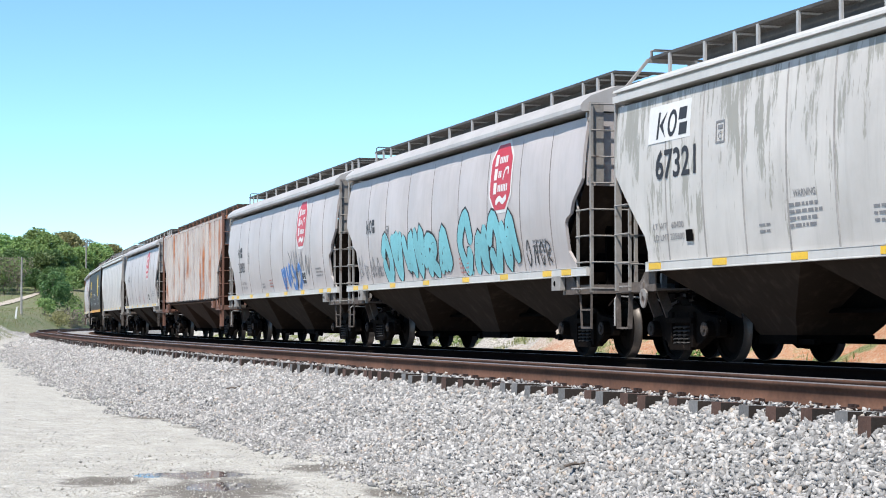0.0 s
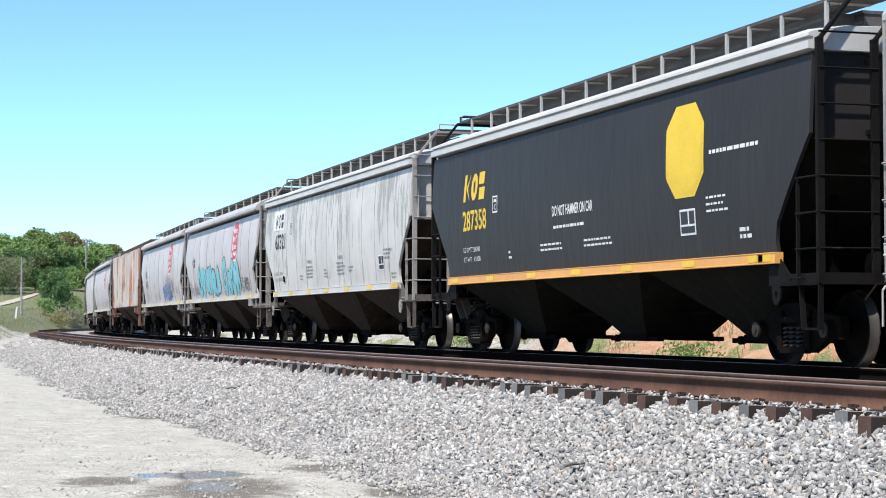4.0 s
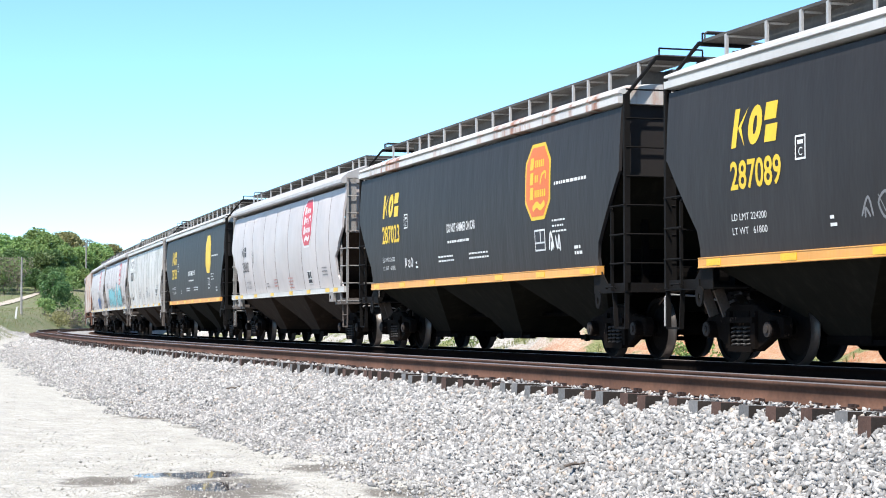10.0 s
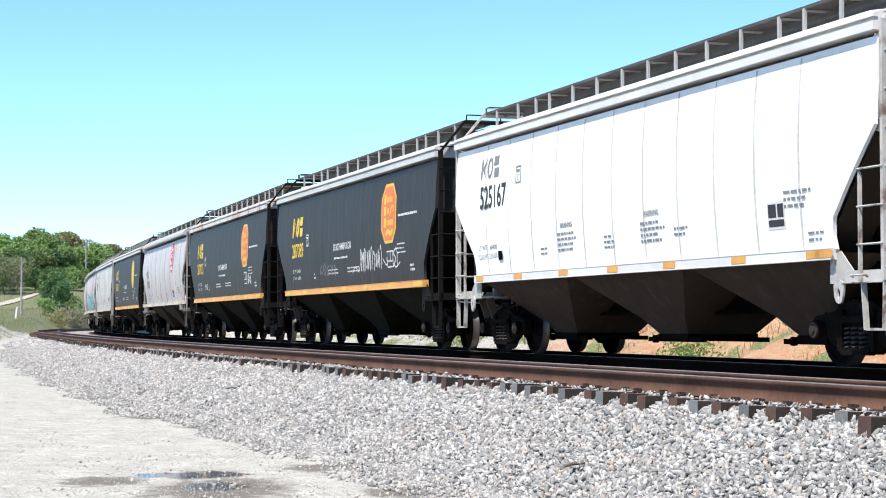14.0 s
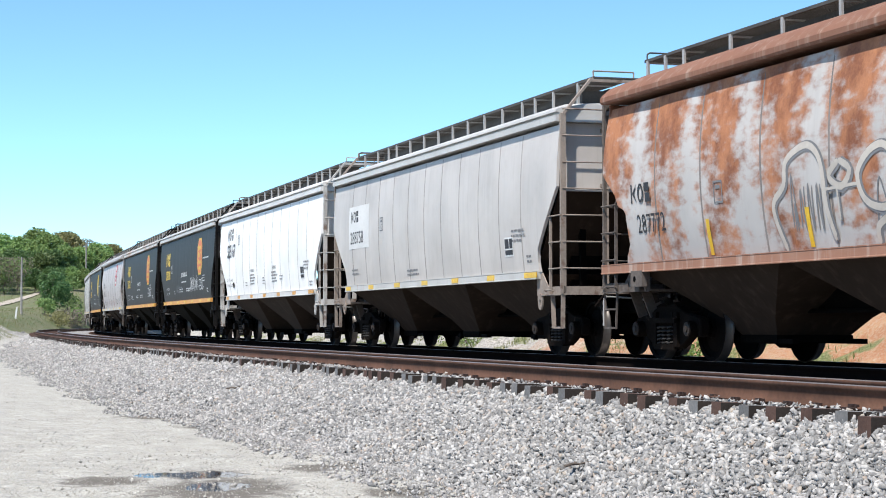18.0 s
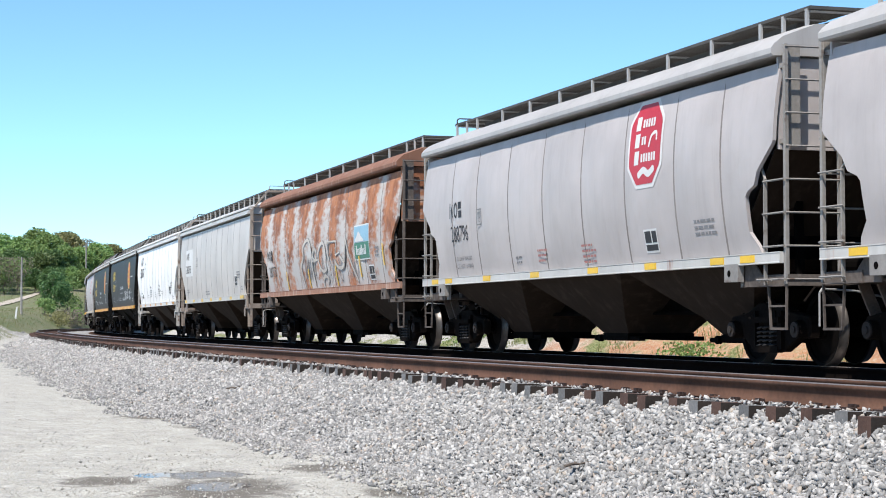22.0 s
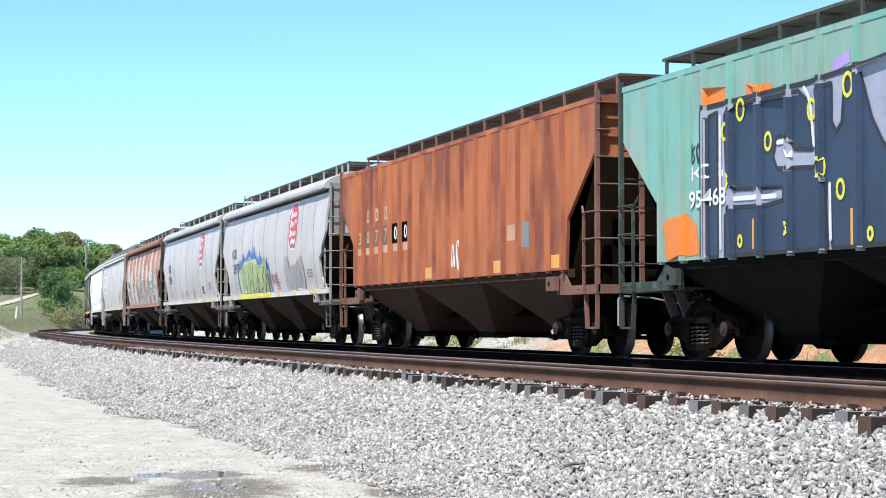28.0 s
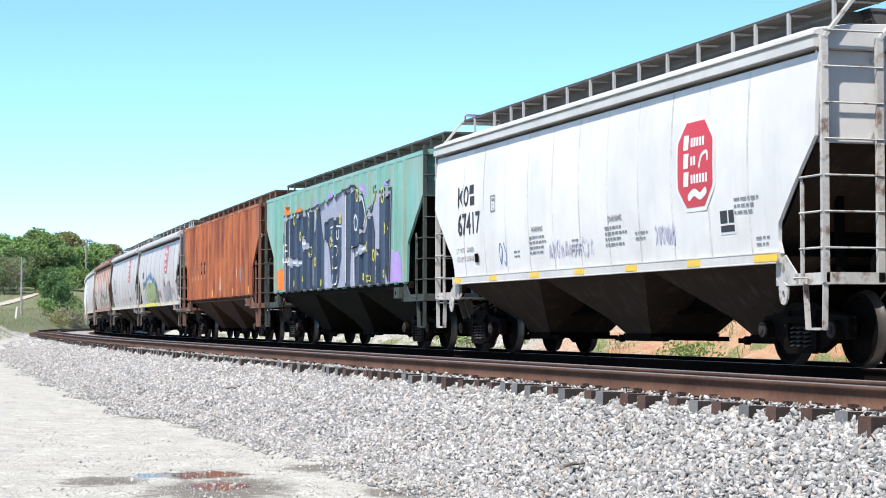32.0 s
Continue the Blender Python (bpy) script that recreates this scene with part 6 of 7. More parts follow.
# letters drawn as pale hollow outlines edged in grey: an arch, a dotted stem, a curl, a hook, a flag and a peak
HOLLOW_LETTERS = (
    ([(1.95, 1.42), (2.13, 1.85), (2.10, 2.05), (1.83, 2.23), (1.74, 2.52), (1.30, 2.67), (1.02, 2.58), (0.88, 2.33), (0.85, 1.90), (0.74, 1.51)],),
    ([(0.88, 2.11), (0.11, 2.13)], [(0.57, 2.11), (0.57, 1.74)]),
    ([(0.49, 2.43), (0.25, 2.30), (0.46, 2.12), (0.73, 2.26), (0.49, 2.43)],),
    ([(-0.73, 2.11), (-0.68, 2.38), (-0.47, 2.53), (-0.16, 2.46), (0.08, 2.24), (-0.02, 1.95), (-0.36, 1.83), (-0.75, 1.89)],),
    ([(-0.20, 1.43), (-0.23, 1.62), (-0.49, 1.71), (-0.77, 1.63), (-0.62, 1.53)],),
    ([(-1.03, 2.16), (-0.93, 2.53)], [(-0.93, 2.53), (-1.90, 2.51)], [(-1.90, 2.51), (-1.78, 2.18)], [(-1.78, 2.18), (-2.23, 2.24)]),
    ([(-1.66, 2.06), (-1.94, 1.89), (-2.36, 1.87), (-2.54, 1.97), (-2.18, 2.15)],),
    ([(-2.54, 1.89), (-2.70, 2.18), (-2.86, 2.56)], [(-2.86, 2.56), (-3.12, 2.11), (-3.73, 1.49)]),
)
for k, paths in enumerate(HOLLOW_LETTERS):
    g = Geo()
    for n, path in enumerate(paths):
        low = 0.005 + 0.0006 * k + 0.0002 * n
        stroke(g, "round", [(x - 0.025, z - 0.01) for x, z in path], 0.135, low, 0)
        stroke(g, "round", path, 0.085, low + 0.003, 1)
    put(car_8, "graffiti_letter", g, "pale hollow graffiti letter edged in grey over rust", GREY_INK, PALE_FILL)
scrawl(car_8, "round", 1.7, 0.9, 1.6, 2.5, 4, 61, GREY_INK, "thin dark detail lines of the graffiti", 0.03)
scrawl(car_8, "round", -0.2, -2.4, 1.5, 2.3, 5, 17, GREY_INK, "thin dark detail lines of the graffiti", 0.03)
scrawl(car_8, "round", -3.2, -4.0, 1.6, 2.1, 3, 13, GREY_INK, "thin grey scrawl")
bars(car_8, "round", -5.5, 2.2, 0.5, 3, GREY_INK, seed=9)
for x, z in ((4.0, 1.45), (1.3, 1.45), (-1.7, 1.45), (-4.1, 1.6), (-6.25, 1.8)):
    g = Geo()
    fill(g, "round", rect(x - 0.05, x + 0.05, z, z + 0.48), 0.02)
    put(car_8, "reflector", g, "upright yellow reflective strip", YELLOW)

# ribbed rust car: dark stencil panels between the posts
for figure, x, dark in (("3", 6.37, 0), ("0", 5.66, 1), ("7", 4.92, 1), ("7", 4.16, 1), ("0", 3.37, 2), ("0", 2.59, 2)):
    g = Geo()
    if dark:
        fill(g, "ribbed", rect(x - 0.30, x + 0.30, 2.26, 2.68), 0.003, 0)
        put(car_11, "number_panel", g, "worn dark number panel with a pale figure", DARK_STEEL if dark == 2 else FRAME_RUST)
    write(car_11, "ribbed", figure, x + 0.11, 2.33, 0.22, 0.28, FADED if dark < 2 else WHITE_INK, "pale stencilled figure", 0.006, 0.008)
    g = Geo()
    fill(g, "ribbed", rect(x - 0.26, x + 0.20, 2.08, 2.24), 0.003, 0)
    put(car_11, "paint_patch", g, "bare patch of faded paint below the figure", FADED)
    if x in (5.66, 4.92, 4.16):
        h = Geo()
        fill(h, "ribbed", [(x + 0.13, 2.80), (x - 0.13, 2.80), (x - 0.10, 3.08), (x + 0.10, 3.08)], 0.004)
        fill(h, "ribbed", [(x + 0.05, 2.87), (x - 0.05, 2.87), (x - 0.04, 3.01), (x + 0.04, 3.01)], 0.007, 1)
        put(car_11, "owner_mark", h, "faded pale owner's mark shape", FADED, OXIDE_P)
for x in (1.35 - 0.45, -3.4, -6.37):
    g = Geo()
    fill(g, "ribbed", rect(x - 0.24, x + 0.24, 1.44, 1.66), 0.003)
    put(car_11, "reflector", g, "faded orange reflective patch", ORANGE_TAPE)
g = Geo()
fill(g, "ribbed", rect(-5.06, -4.66, 1.84, 2.28), 0.003)
put(car_11, "data_panel", g, "worn dark grey inspection panel", GREY_INK)
g = Geo()
fill(g, "ribbed", rect(-4.34, -3.92, 1.98, 2.26), 0.003)
put(car_11, "paint_patch", g, "bare patch of faded paint", FADED)
scrawl(car_11, "ribbed", -0.60, -1.25, 1.56, 2.15, 2, 17, WHITE_INK, "small white chalk scrawl", 0.05)

# turquoise and blue graffiti on the grey cars
bubble_graffiti(car_0, "round", 4.5, -0.6, 1.46, 2.5, 6, 21, TURQUOISE, BLACK_INK, "turquoise bubble graffiti letter with a black outline", 0.30, 0.09, wide=0.98)
bubble_graffiti(car_0, "round", -1.1, -4.4, 1.46, 2.5, 4, 22, TURQUOISE, BLACK_INK, "turquoise bubble graffiti letter with a black outline", 0.30, 0.09, wide=0.98)
scrawl(car_0, "round", 6.6, 4.6, 1.5, 2.1, 4, 23, GREY_INK, "thin grey scrawl")
scrawl(car_0, "round", -4.7, -6.0, 1.5, 2.0, 4, 24, BLACK_INK, "thin black scrawl")
bubble_graffiti(car_m1, "round", -0.8, -3.6, 1.46, 2.15, 4, 25, BLUE, SKY_BLUE, "blue graffiti lettering", 0.14, 0.05)
scrawl(car_m1, "round", -1.8, -4.6, 1.7, 2.6, 4, 26, GREY_INK, "thin grey scrawl", 0.06)
scrawl(car_5, "flat", -1.6, -3.6, 1.72, 2.28, 10, 27, WHITE_INK, "white scrawled graffiti", 0.035)
scrawl(car_5, "flat", -3.9, -4.9, 1.72, 2.2, 2, 28, WHITE_INK, "white scrawled graffiti", 0.04)
scrawl(car_5, "flat", 2.5, 0.7, 1.70, 2.02, 5, 29, GREY_INK, "faint grey scrawled graffiti", 0.035)
g = Geo()
stroke(g, "flat", [(-0.8, 1.68), (-1.1, 1.84), (-1.4, 1.72), (-1.6, 1.9)], 0.03, 0.006)
put(car_5, "graffiti_line", g, "white looping graffiti line", WHITE_INK)
g = Geo()
stroke(g, "flat", [(-3.6, 1.95), (-3.9, 1.8), (-4.2, 1.98), (-4.6, 1.74), (-5.0, 1.84)], 0.03, 0.0065)
put(car_5, "graffiti_line", g, "white looping graffiti line", WHITE_INK)
scrawl(car_4, "flat", -4.6, -5.2, 1.70, 2.08, 2, 33, WHITE_INK, "small white scrawl", 0.05)
scrawl(car_4, "flat", 4.0, 3.35, 1.70, 1.94, 3, 34, WHITE_INK, "small white scrawl", 0.03)
scrawl(car_13, "panel", 3.9, 3.4, 1.58, 2.0, 2, 35, BLUE, "thin dark blue signature scrawl", 0.025)
scrawl(car_13, "panel", 1.4, -0.6, 1.60, 1.90, 11, 36, FAINT_BLUE, "faint blue scrawl", 0.03)
scrawl(car_13, "panel", -2.9, -3.6, 1.65, 1.95, 6, 37, FAINT_BLUE, "faint blue scrawl", 0.03)

# green wild-style piece with a blue halo
g, rng = Geo(), random.Random(44)
edge = [(4.95, 1.44)]
n = 40
for i in range(n + 1):
    x = 4.95 - 5.2 * i / n
    crest = 2.22 + 0.42 * math.sin(math.pi * min(1, i / n * 1.15)) + 0.10 * math.sin(i * 0.9)
    edge.append((x, crest + (rng.uniform(0.05, 0.22) if i % 2 else -0.08)))
edge.append((-0.25, 1.44))
fill(g, "round", edge, 0.004, 0)
inner = [(4.75, 1.46)] + [(4.75 - 4.8 * i / 20, 2.06 + 0.40 * math.sin(math.pi * min(1, i / 20 * 1.15)) + 0.06 * math.sin(i * 1.7)) for i in range(21)] + [(-0.05, 1.46)]
fill(g, "round", inner, 0.007, 1)
put(car_10, "graffiti", g, "blue spray halo round a pale green ground", BLUE, PALE_LIME)
bubble_graffiti(car_10, "round", 4.6, 0.1, 1.46, 2.34, 16, 45, LIME, MAROON, "green wild-style graffiti with maroon outlines", 0.13, 0.035, PALE_LIME, 1.25)
for i in range(16):
    x = 4.5 - 5.0 * i / 16
    put(car_10, "spray_patch", Geo().box(x - 0.27, x, 1.58, 1.588, SILL_LOW + 0.005, SILL_TOP - 0.01 + 0.02 * (i % 2)), "yellow-green spray paint on the sill", LEMON)
bubble_graffiti(car_10, "round", -2.3, -4.9, 1.46, 2.15, 4, 46, GHOST, HOT_ORANGE, "ghostly grey graffiti with orange outlines", 0.36, 0.03)
scrawl(car_10, "round", -0.35, -1.2, 1.65, 2.0, 3, 47, MAROON, "small maroon scrawl", 0.04)

# the huge navy piece on the teal car
K = "ribbed"
g = Geo()
fill(g, K, [(5.44, 3.42), (2.5, 3.41), (1.12, 3.47), (-1.5, 3.66), (-2.3, 3.70), (-3.1, 3.43), (-3.42, 2.98), (-3.95, 3.02), (-4.3, 3.40), (-5.60, 3.42), (-5.42, 1.40), (5.47, 1.40)], 0.004)
put(car_12, "graffiti", g, "pale grey ground of the graffiti piece", PALE)
BLOCKS = (
    [(5.25, 3.30), (4.95, 3.34), (4.95, 1.42), (5.25, 1.42)],
    [(4.75, 3.30), (4.40, 3.37), (2.75, 3.36), (2.50, 3.20), (2.40, 2.62), (2.85, 2.66), (3.0, 2.86), (3.30, 2.86), (3.40, 2.62), (3.30, 2.46), (2.30, 2.40), (2.12, 2.2), (2.05, 1.42), (4.75, 1.42), (4.74, 1.95), (4.55, 2.05), (3.60, 2.02), (3.15, 2.06), (3.15, 2.22), (4.45, 2.28), (4.70, 2.5)],
    [(2.35, 3.35), (1.95, 3.36), (1.95, 2.90), (1.84, 2.78), (1.72, 2.88), (1.65, 3.38), (1.28, 3.38), (1.05, 2.86), (0.85, 2.60), (0.66, 2.40), (0.66, 1.42), (1.95, 1.42), (2.05, 2.1), (2.22, 2.35)],
    [(-1.55, 3.58), (-2.28, 3.62), (-2.7, 3.55), (-3.0, 3.38), (-3.32, 2.90), (-3.15, 2.70), (-2.80, 2.62), (-3.3, 2.56), (-3.75, 2.90), (-4.0, 2.92), (-4.18, 2.56), (-4.18, 1.42), (-2.45, 1.42), (-2.40, 2.05), (-3.50, 2.16), (-3.58, 2.28), (-3.45, 2.36), (-2.2, 2.30), (-2.12, 1.42), (-1.55, 1.42)],
    [(-4.62, 3.30), (-5.48, 3.32), (-5.34, 1.42), (-4.45, 1.42), (-4.62, 2.2)],
    [(0.53, 2.93), (0.29, 3.07), (-0.23, 3.09), (-1.10, 3.03), (-1.19, 2.79), (-1.15, 2.48), (-0.97, 2.37), (-1.03, 2.12), (-0.84, 1.93), (-0.78, 1.60), (-0.55, 1.43), (-0.12, 1.43), (0.10, 2.13), (0.23, 2.42), (0.53, 2.65)],
)
for i, p in enumerate(BLOCKS):
    g = Geo()
    fill(g, K, p, 0.007 + 0.0006 * i)
    put(car_12, "graffiti_letter", g, "navy block shape of the graffiti piece", NAVY)
    g = Geo()
    stroke(g, K, p + p[:1], 0.055, 0.0115 + 0.0004 * i, curved=False)
    put(car_12, "graffiti_outline", g, "black outline of a graffiti letter", BLACK_INK)
g = Geo()
for p in ([(5.46, 3.44), (2.5, 3.44), (1.12, 3.50), (-1.5, 3.69), (-2.3, 3.73), (-3.1, 3.46), (-3.42, 3.01), (-3.92, 3.05), (-4.28, 3.41)], [(-4.3, 3.43), (-5.62, 3.45), (-5.46, 1.42)], [(-1.5, 3.66), (-1.46, 1.42)], [(0.62, 2.40), (0.62, 1.42)], [(5.46, 3.42), (5.46, 1.42)]):
    stroke(g, K, p, 0.06, 0.0145, curved=False)
put(car_12, "graffiti", g, "black outlines of the graffiti piece", BLACK_INK)
HIGHLIGHTS = (
    [(2.62, 3.40), (2.46, 3.2), (2.36, 2.64)], [(-3.05, 3.42), (-3.36, 3.02), (-3.2, 2.74)], [(4.86, 3.3), (4.86, 1.5)], [(2.0, 2.2), (1.99, 1.5)],
    [(-1.50, 3.6), (-1.50, 2.6), (-1.49, 1.5)], [(-4.36, 3.3), (-4.34, 2.6), (-4.30, 1.5)], [(-2.3, 2.26), (-2.28, 1.5)], [(0.58, 2.4), (0.56, 1.5)],
    [(-3.45, 2.26), (-2.5, 2.16)], [(3.3, 2.78), (3.05, 2.76), (2.9, 2.56)], [(4.5, 2.16), (3.3, 2.12)], [(-2.3, 2.95), (-2.36, 2.75), (-2.55, 2.7), (-2.62, 2.9), (-2.45, 3.04), (-2.3, 2.95)],
    [(0.09, 2.87), (-0.5, 2.88), (-1.09, 2.85)], [(-0.04, 2.81), (-0.01, 2.63), (-0.14, 2.55), (-0.27, 2.62), (-0.25, 2.79)], [(-0.58, 2.79), (-0.55, 2.62), (-0.67, 2.56), (-0.78, 2.63), (-0.75, 2.80)],
    [(-0.41, 2.44), (-0.62, 2.36), (-0.62, 2.22), (-0.41, 2.14), (-0.20, 2.22), (-0.20, 2.36), (-0.41, 2.44)], [(-0.19, 1.88), (-0.42, 1.86), (-0.66, 1.90)], [(-0.14, 1.73), (-0.22, 1.5), (-0.53, 1.5), (-0.66, 1.74)])
for i, p in enumerate(HIGHLIGHTS):
    g = Geo()
    stroke(g, K, p, 0.062 if i < 12 else 0.04, 0.0165)
    put(car_12, "spray_highlight", g, "white highlight stroke of the graffiti piece", SHINE)
for x, z, r in ((4.27, 3.3, 0.10), (4.72, 3.06, 0.08), (2.41, 3.1, 0.09), (1.57, 3.3, 0.10), (3.52, 2.82, 0.08), (2.19, 2.39, 0.08), (1.75, 2.1, 0.08), (0.04, 2.52, 0.08), (-0.93, 3.04, 0.08), (-2.59, 3.49, 0.10), (-4.33, 3.34, 0.11), (-4.89, 3.35, 0.12), (-3.5, 2.27, 0.07), (-2.05, 2.29, 0.07), (-4.11, 2.06, 0.09), (-5.25, 2.6, 0.09), (-3.68, 2.81, 0.08), (4.6, 2.4, 0.07), (-3.2, 1.6, 0.05), (-5.0, 1.62, 0.05), (3.0, 1.7, 0.05), (1.1, 1.55, 0.05), (4.3, 1.6, 0.05), (-0.4, 1.9, 0.04), (-3.8, 1.55, 0.05)):
    g = Geo()
    stroke(g, K, [(x + r * math.cos(a * math.pi / 5), z + r * 1.3 * math.sin(a * math.pi / 5)) for a in range(11)], 0.050, 0.0185)
    put(car_12, "spray_ring", g, "yellow spray ring on the graffiti piece", LEMON)
for p in ([(-5.6, 2.12), (-6.2, 2.10), (-6.42, 1.78), (-6.46, 1.42), (-5.5, 1.42)], [(-1.7, 3.80), (-2.25, 3.86), (-2.2, 3.72), (-1.7, 3.70)], [(-2.9, 3.76), (-3.2, 3.72), (-3.4, 3.4), (-3.15, 3.45)], [(-3.5, 3.16), (-3.95, 3.2), (-4.0, 3.06), (-3.5, 3.04)], [(0.4, 3.72), (-0.2, 3.76), (-0.2, 3.60), (0.4, 3.56)], [(1.9, 3.66), (1.55, 3.70), (1.5, 3.50), (1.95, 3.48)], [(-4.9, 3.6), (-5.5, 3.66), (-5.4, 3.48), (-4.9, 3.46)]):
    g = Geo()
    fill(g, K, p, 0.006)
    put(car_12, "spray_patch", g, "lilac sprayed patch", LILAC)
for p in ([(6.67, 1.98), (5.95, 2.06), (5.6, 1.87), (5.5, 1.42), (6.56, 1.41)], [(5.30, 3.70), (4.62, 3.66), (4.66, 3.46), (5.27, 3.46)], [(4.12, 3.62), (3.42, 3.58), (3.42, 3.46), (4.12, 3.46)]):
    g = Geo()
    fill(g, K, p, 0.006)
    put(car_12, "spray_patch", g, "orange sprayed patch", HOT_ORANGE)
for x, z0, z1 in ((-6.6, 1.44, 2.33), (3.9, 1.48, 1.87), (1.47, 1.44, 1.86), (-3.64, 1.43, 1.89), (-1.19, 1.44, 1.85)):
    g = Geo()
    fill(g, K, rect(x - 0.06, x + 0.06, z0, z1), 0.0175)
    put(car_12, "reflector", g, "upright orange reflective strip", ORANGE_TAPE)
write(car_12, K, "95 468", 5.80, 2.10, 1.1, 0.24, WHITE_INK, "white partly overpainted car number", 0.008, 0.019)
mark_blocks(car_12, K, 5.74, 2.48, 0.95, 0.2, WHITE_INK)
scrawl(car_12, K, -4.0, -4.55, 3.45, 3.68, 3, 55, BLACK_INK, "small black tag", 0.035)
scrawl(car_12, K, 5.75, 5.45, 2.7, 3.0, 2, 56, BLACK_INK, "small black tag", 0.03)


# ---- trees, bushes, poles and weeds ----
def leaf_material(name, dark, light):
    m, nt, lk, bs = tree(name)
    geo = nt.new("ShaderNodeNewGeometry")
    info = nt.new("ShaderNodeObjectInfo")
    col = mixer(nt, lk, geo.outputs["Random Per Island"], dark, light)
    col = mixer(nt, lk, info.outputs["Random"], col, mixer(nt, lk, 0.5, col, (0.112, 0.112, 0.030)))
    lk.new(col, bs.inputs["Base Color"])
    bs.inputs["Roughness"].default_value = 0.6
    trans = nt.new("ShaderNodeBsdfTranslucent")
    lk.new(col, trans.inputs[0])
    add = nt.new("ShaderNodeMixShader")
    add.inputs[0].default_value = 0.35
    lk.new(bs.outputs[0], add.inputs[1])
    lk.new(trans.outputs[0], add.inputs[2])
    lk.new(add.outputs[0], nt["Material Output"].inputs[0])
    return m


LEAF_FRESH = leaf_material("fresh_spring_leaves", (0.149, 0.268, 0.066), (0.281, 0.412, 0.157))
LEAF_DEEP = leaf_material("deep_green_leaves", (0.043, 0.111, 0.036), (0.119, 0.221, 0.072))
LEAF_OLIVE = leaf_material("olive_budding_twigs", (0.191, 0.191, 0.076), (0.332, 0.319, 0.153))
LEAF_TWIG = leaf_material("grey_brown_budding_twigs", (0.153, 0.134, 0.102), (0.268, 0.242, 0.184))
BARK = simple("rough_grey_bark", (0.105, 0.083, 0.068), 0.9, 0, 0.3, 6.0, 0.6)


def crown_mesh(name, seed, w, h, low, leaves, size, mat):
    """Leaf clumps gathered round a few uneven lobes."""
    rng = np.random.default_rng(seed)
    lobes = [(rng.uniform(-0.32, 0.32) * w, rng.uniform(-0.32, 0.32) * w, low + (h - low) * rng.uniform(0.15, 0.85), rng.uniform(0.20, 0.34) * w) for _ in range(9)]
    lobes.append((0, 0, low + (h - low) * 0.78, 0.22 * w))
    vs = []
    for lx, ly, lz, r in lobes:
        n = leaves // len(lobes)
        d = rng.normal(size=(n, 3))
        d /= np.linalg.norm(d, axis=1)[:, None]
        clump = np.array([noise.noise(Vector((*(v * 2.3 + lx), ))) for v in d])
        rad = r * (0.62 + 0.42 * rng.random(n) ** 0.5 + 0.35 * clump)
        p = d * rad[:, None] * np.array([1, 1, 0.9]) + np.array([lx, ly, lz])
        p = p[(p[:, 2] > low * 0.7) & (p[:, 2] < h)]
        n = len(p)
        a, b = rng.normal(size=(n, 3)), rng.normal(size=(n, 3))
        a /= np.linalg.norm(a, axis=1)[:, None]
        b -= a * (a * b).sum(1)[:, None]
        b /= np.linalg.norm(b, axis=1)[:, None]
        k = size * rng.uniform(0.5, 1.2, (n, 1))
        vs.append(np.stack([p - a * k, p + b * k * 0.55, p + a * k, p - b * k * 0.55], 1).reshape(-1, 3))
    v = np.concatenate(vs)
    return bulk_mesh(name, v, np.arange(len(v)).reshape(-1, 4), mat)


def trunk_mesh(name, seed, h, r):
    rng = random.Random(seed)
    g = Geo()
    pts = [(0, 0, -0.3)]
    for i in range(1, 6):
        pts.append((rng.uniform(-0.05, 0.05) * h, rng.uniform(-0.05, 0.05) * h, h * 0.8 * i / 5))
    for i in range(5):
        g.tube(pts[i], pts[i + 1], r * (1 - i / 6), 8, r2=r * (1 - (i + 1) / 6), caps=False)
    for i in range(7):
        a, k = rng.uniform(0, 6.28), rng.randint(1, 4)
        p = Vector(pts[k])
        q = p + Vector((math.cos(a), math.sin(a), 0.9)) * h * rng.uniform(0.14, 0.26)
        g.tube(p, q, r * 0.42, 6, r2=r * 0.12, caps=False)
    return g.mesh(name, BARK, smooth=True)


def make_tree(name, label, category, seed, w, h, low, leaves, size, mat, group):
    t = new(name)
    tagged(t, label, category, group)
    part("trunk", trunk_mesh("trunk", seed, h, max(0.04, h * 0.018)), t)
    part("crown", crown_mesh("crown", seed, w, h, low, leaves, size, mat), t)
    return t


def spot(px, d):
    """A place on the ground at the bearing px across the view and the distance d."""
    a = math.atan((px - 784) / 3300)
    x, y = d * math.sin(a), d * math.cos(a)
    return x, y, float(ground_z(np.array([x]), np.array([y]))[0])


KINDS = [
    make_tree("tree", "leafy young spring-green tree on the slope", "tree", 1, 6.0, 8.6, 0.6, 6000, 0.25, LEAF_FRESH, "trees on the slope"),
    make_tree("tree", "leafy spring-green tree on the slope", "tree", 2, 6.6, 9.2, 0.5, 6400, 0.26, LEAF_FRESH, "trees on the slope"),
    make_tree("tree", "dark green tree on the slope", "tree", 3, 5.6, 7.8, 0.2, 6000, 0.26, LEAF_DEEP, "trees on the slope"),
    make_tree("tree", "olive tree just coming into leaf", "tree", 4, 6.0, 8.4, 0.9, 4200, 0.21, LEAF_OLIVE, "trees on the slope"),
    make_tree("tree", "grey-brown budding tree on the slope", "tree", 5, 5.6, 7.6, 0.9, 3000, 0.18, LEAF_TWIG, "trees on the slope"),
]
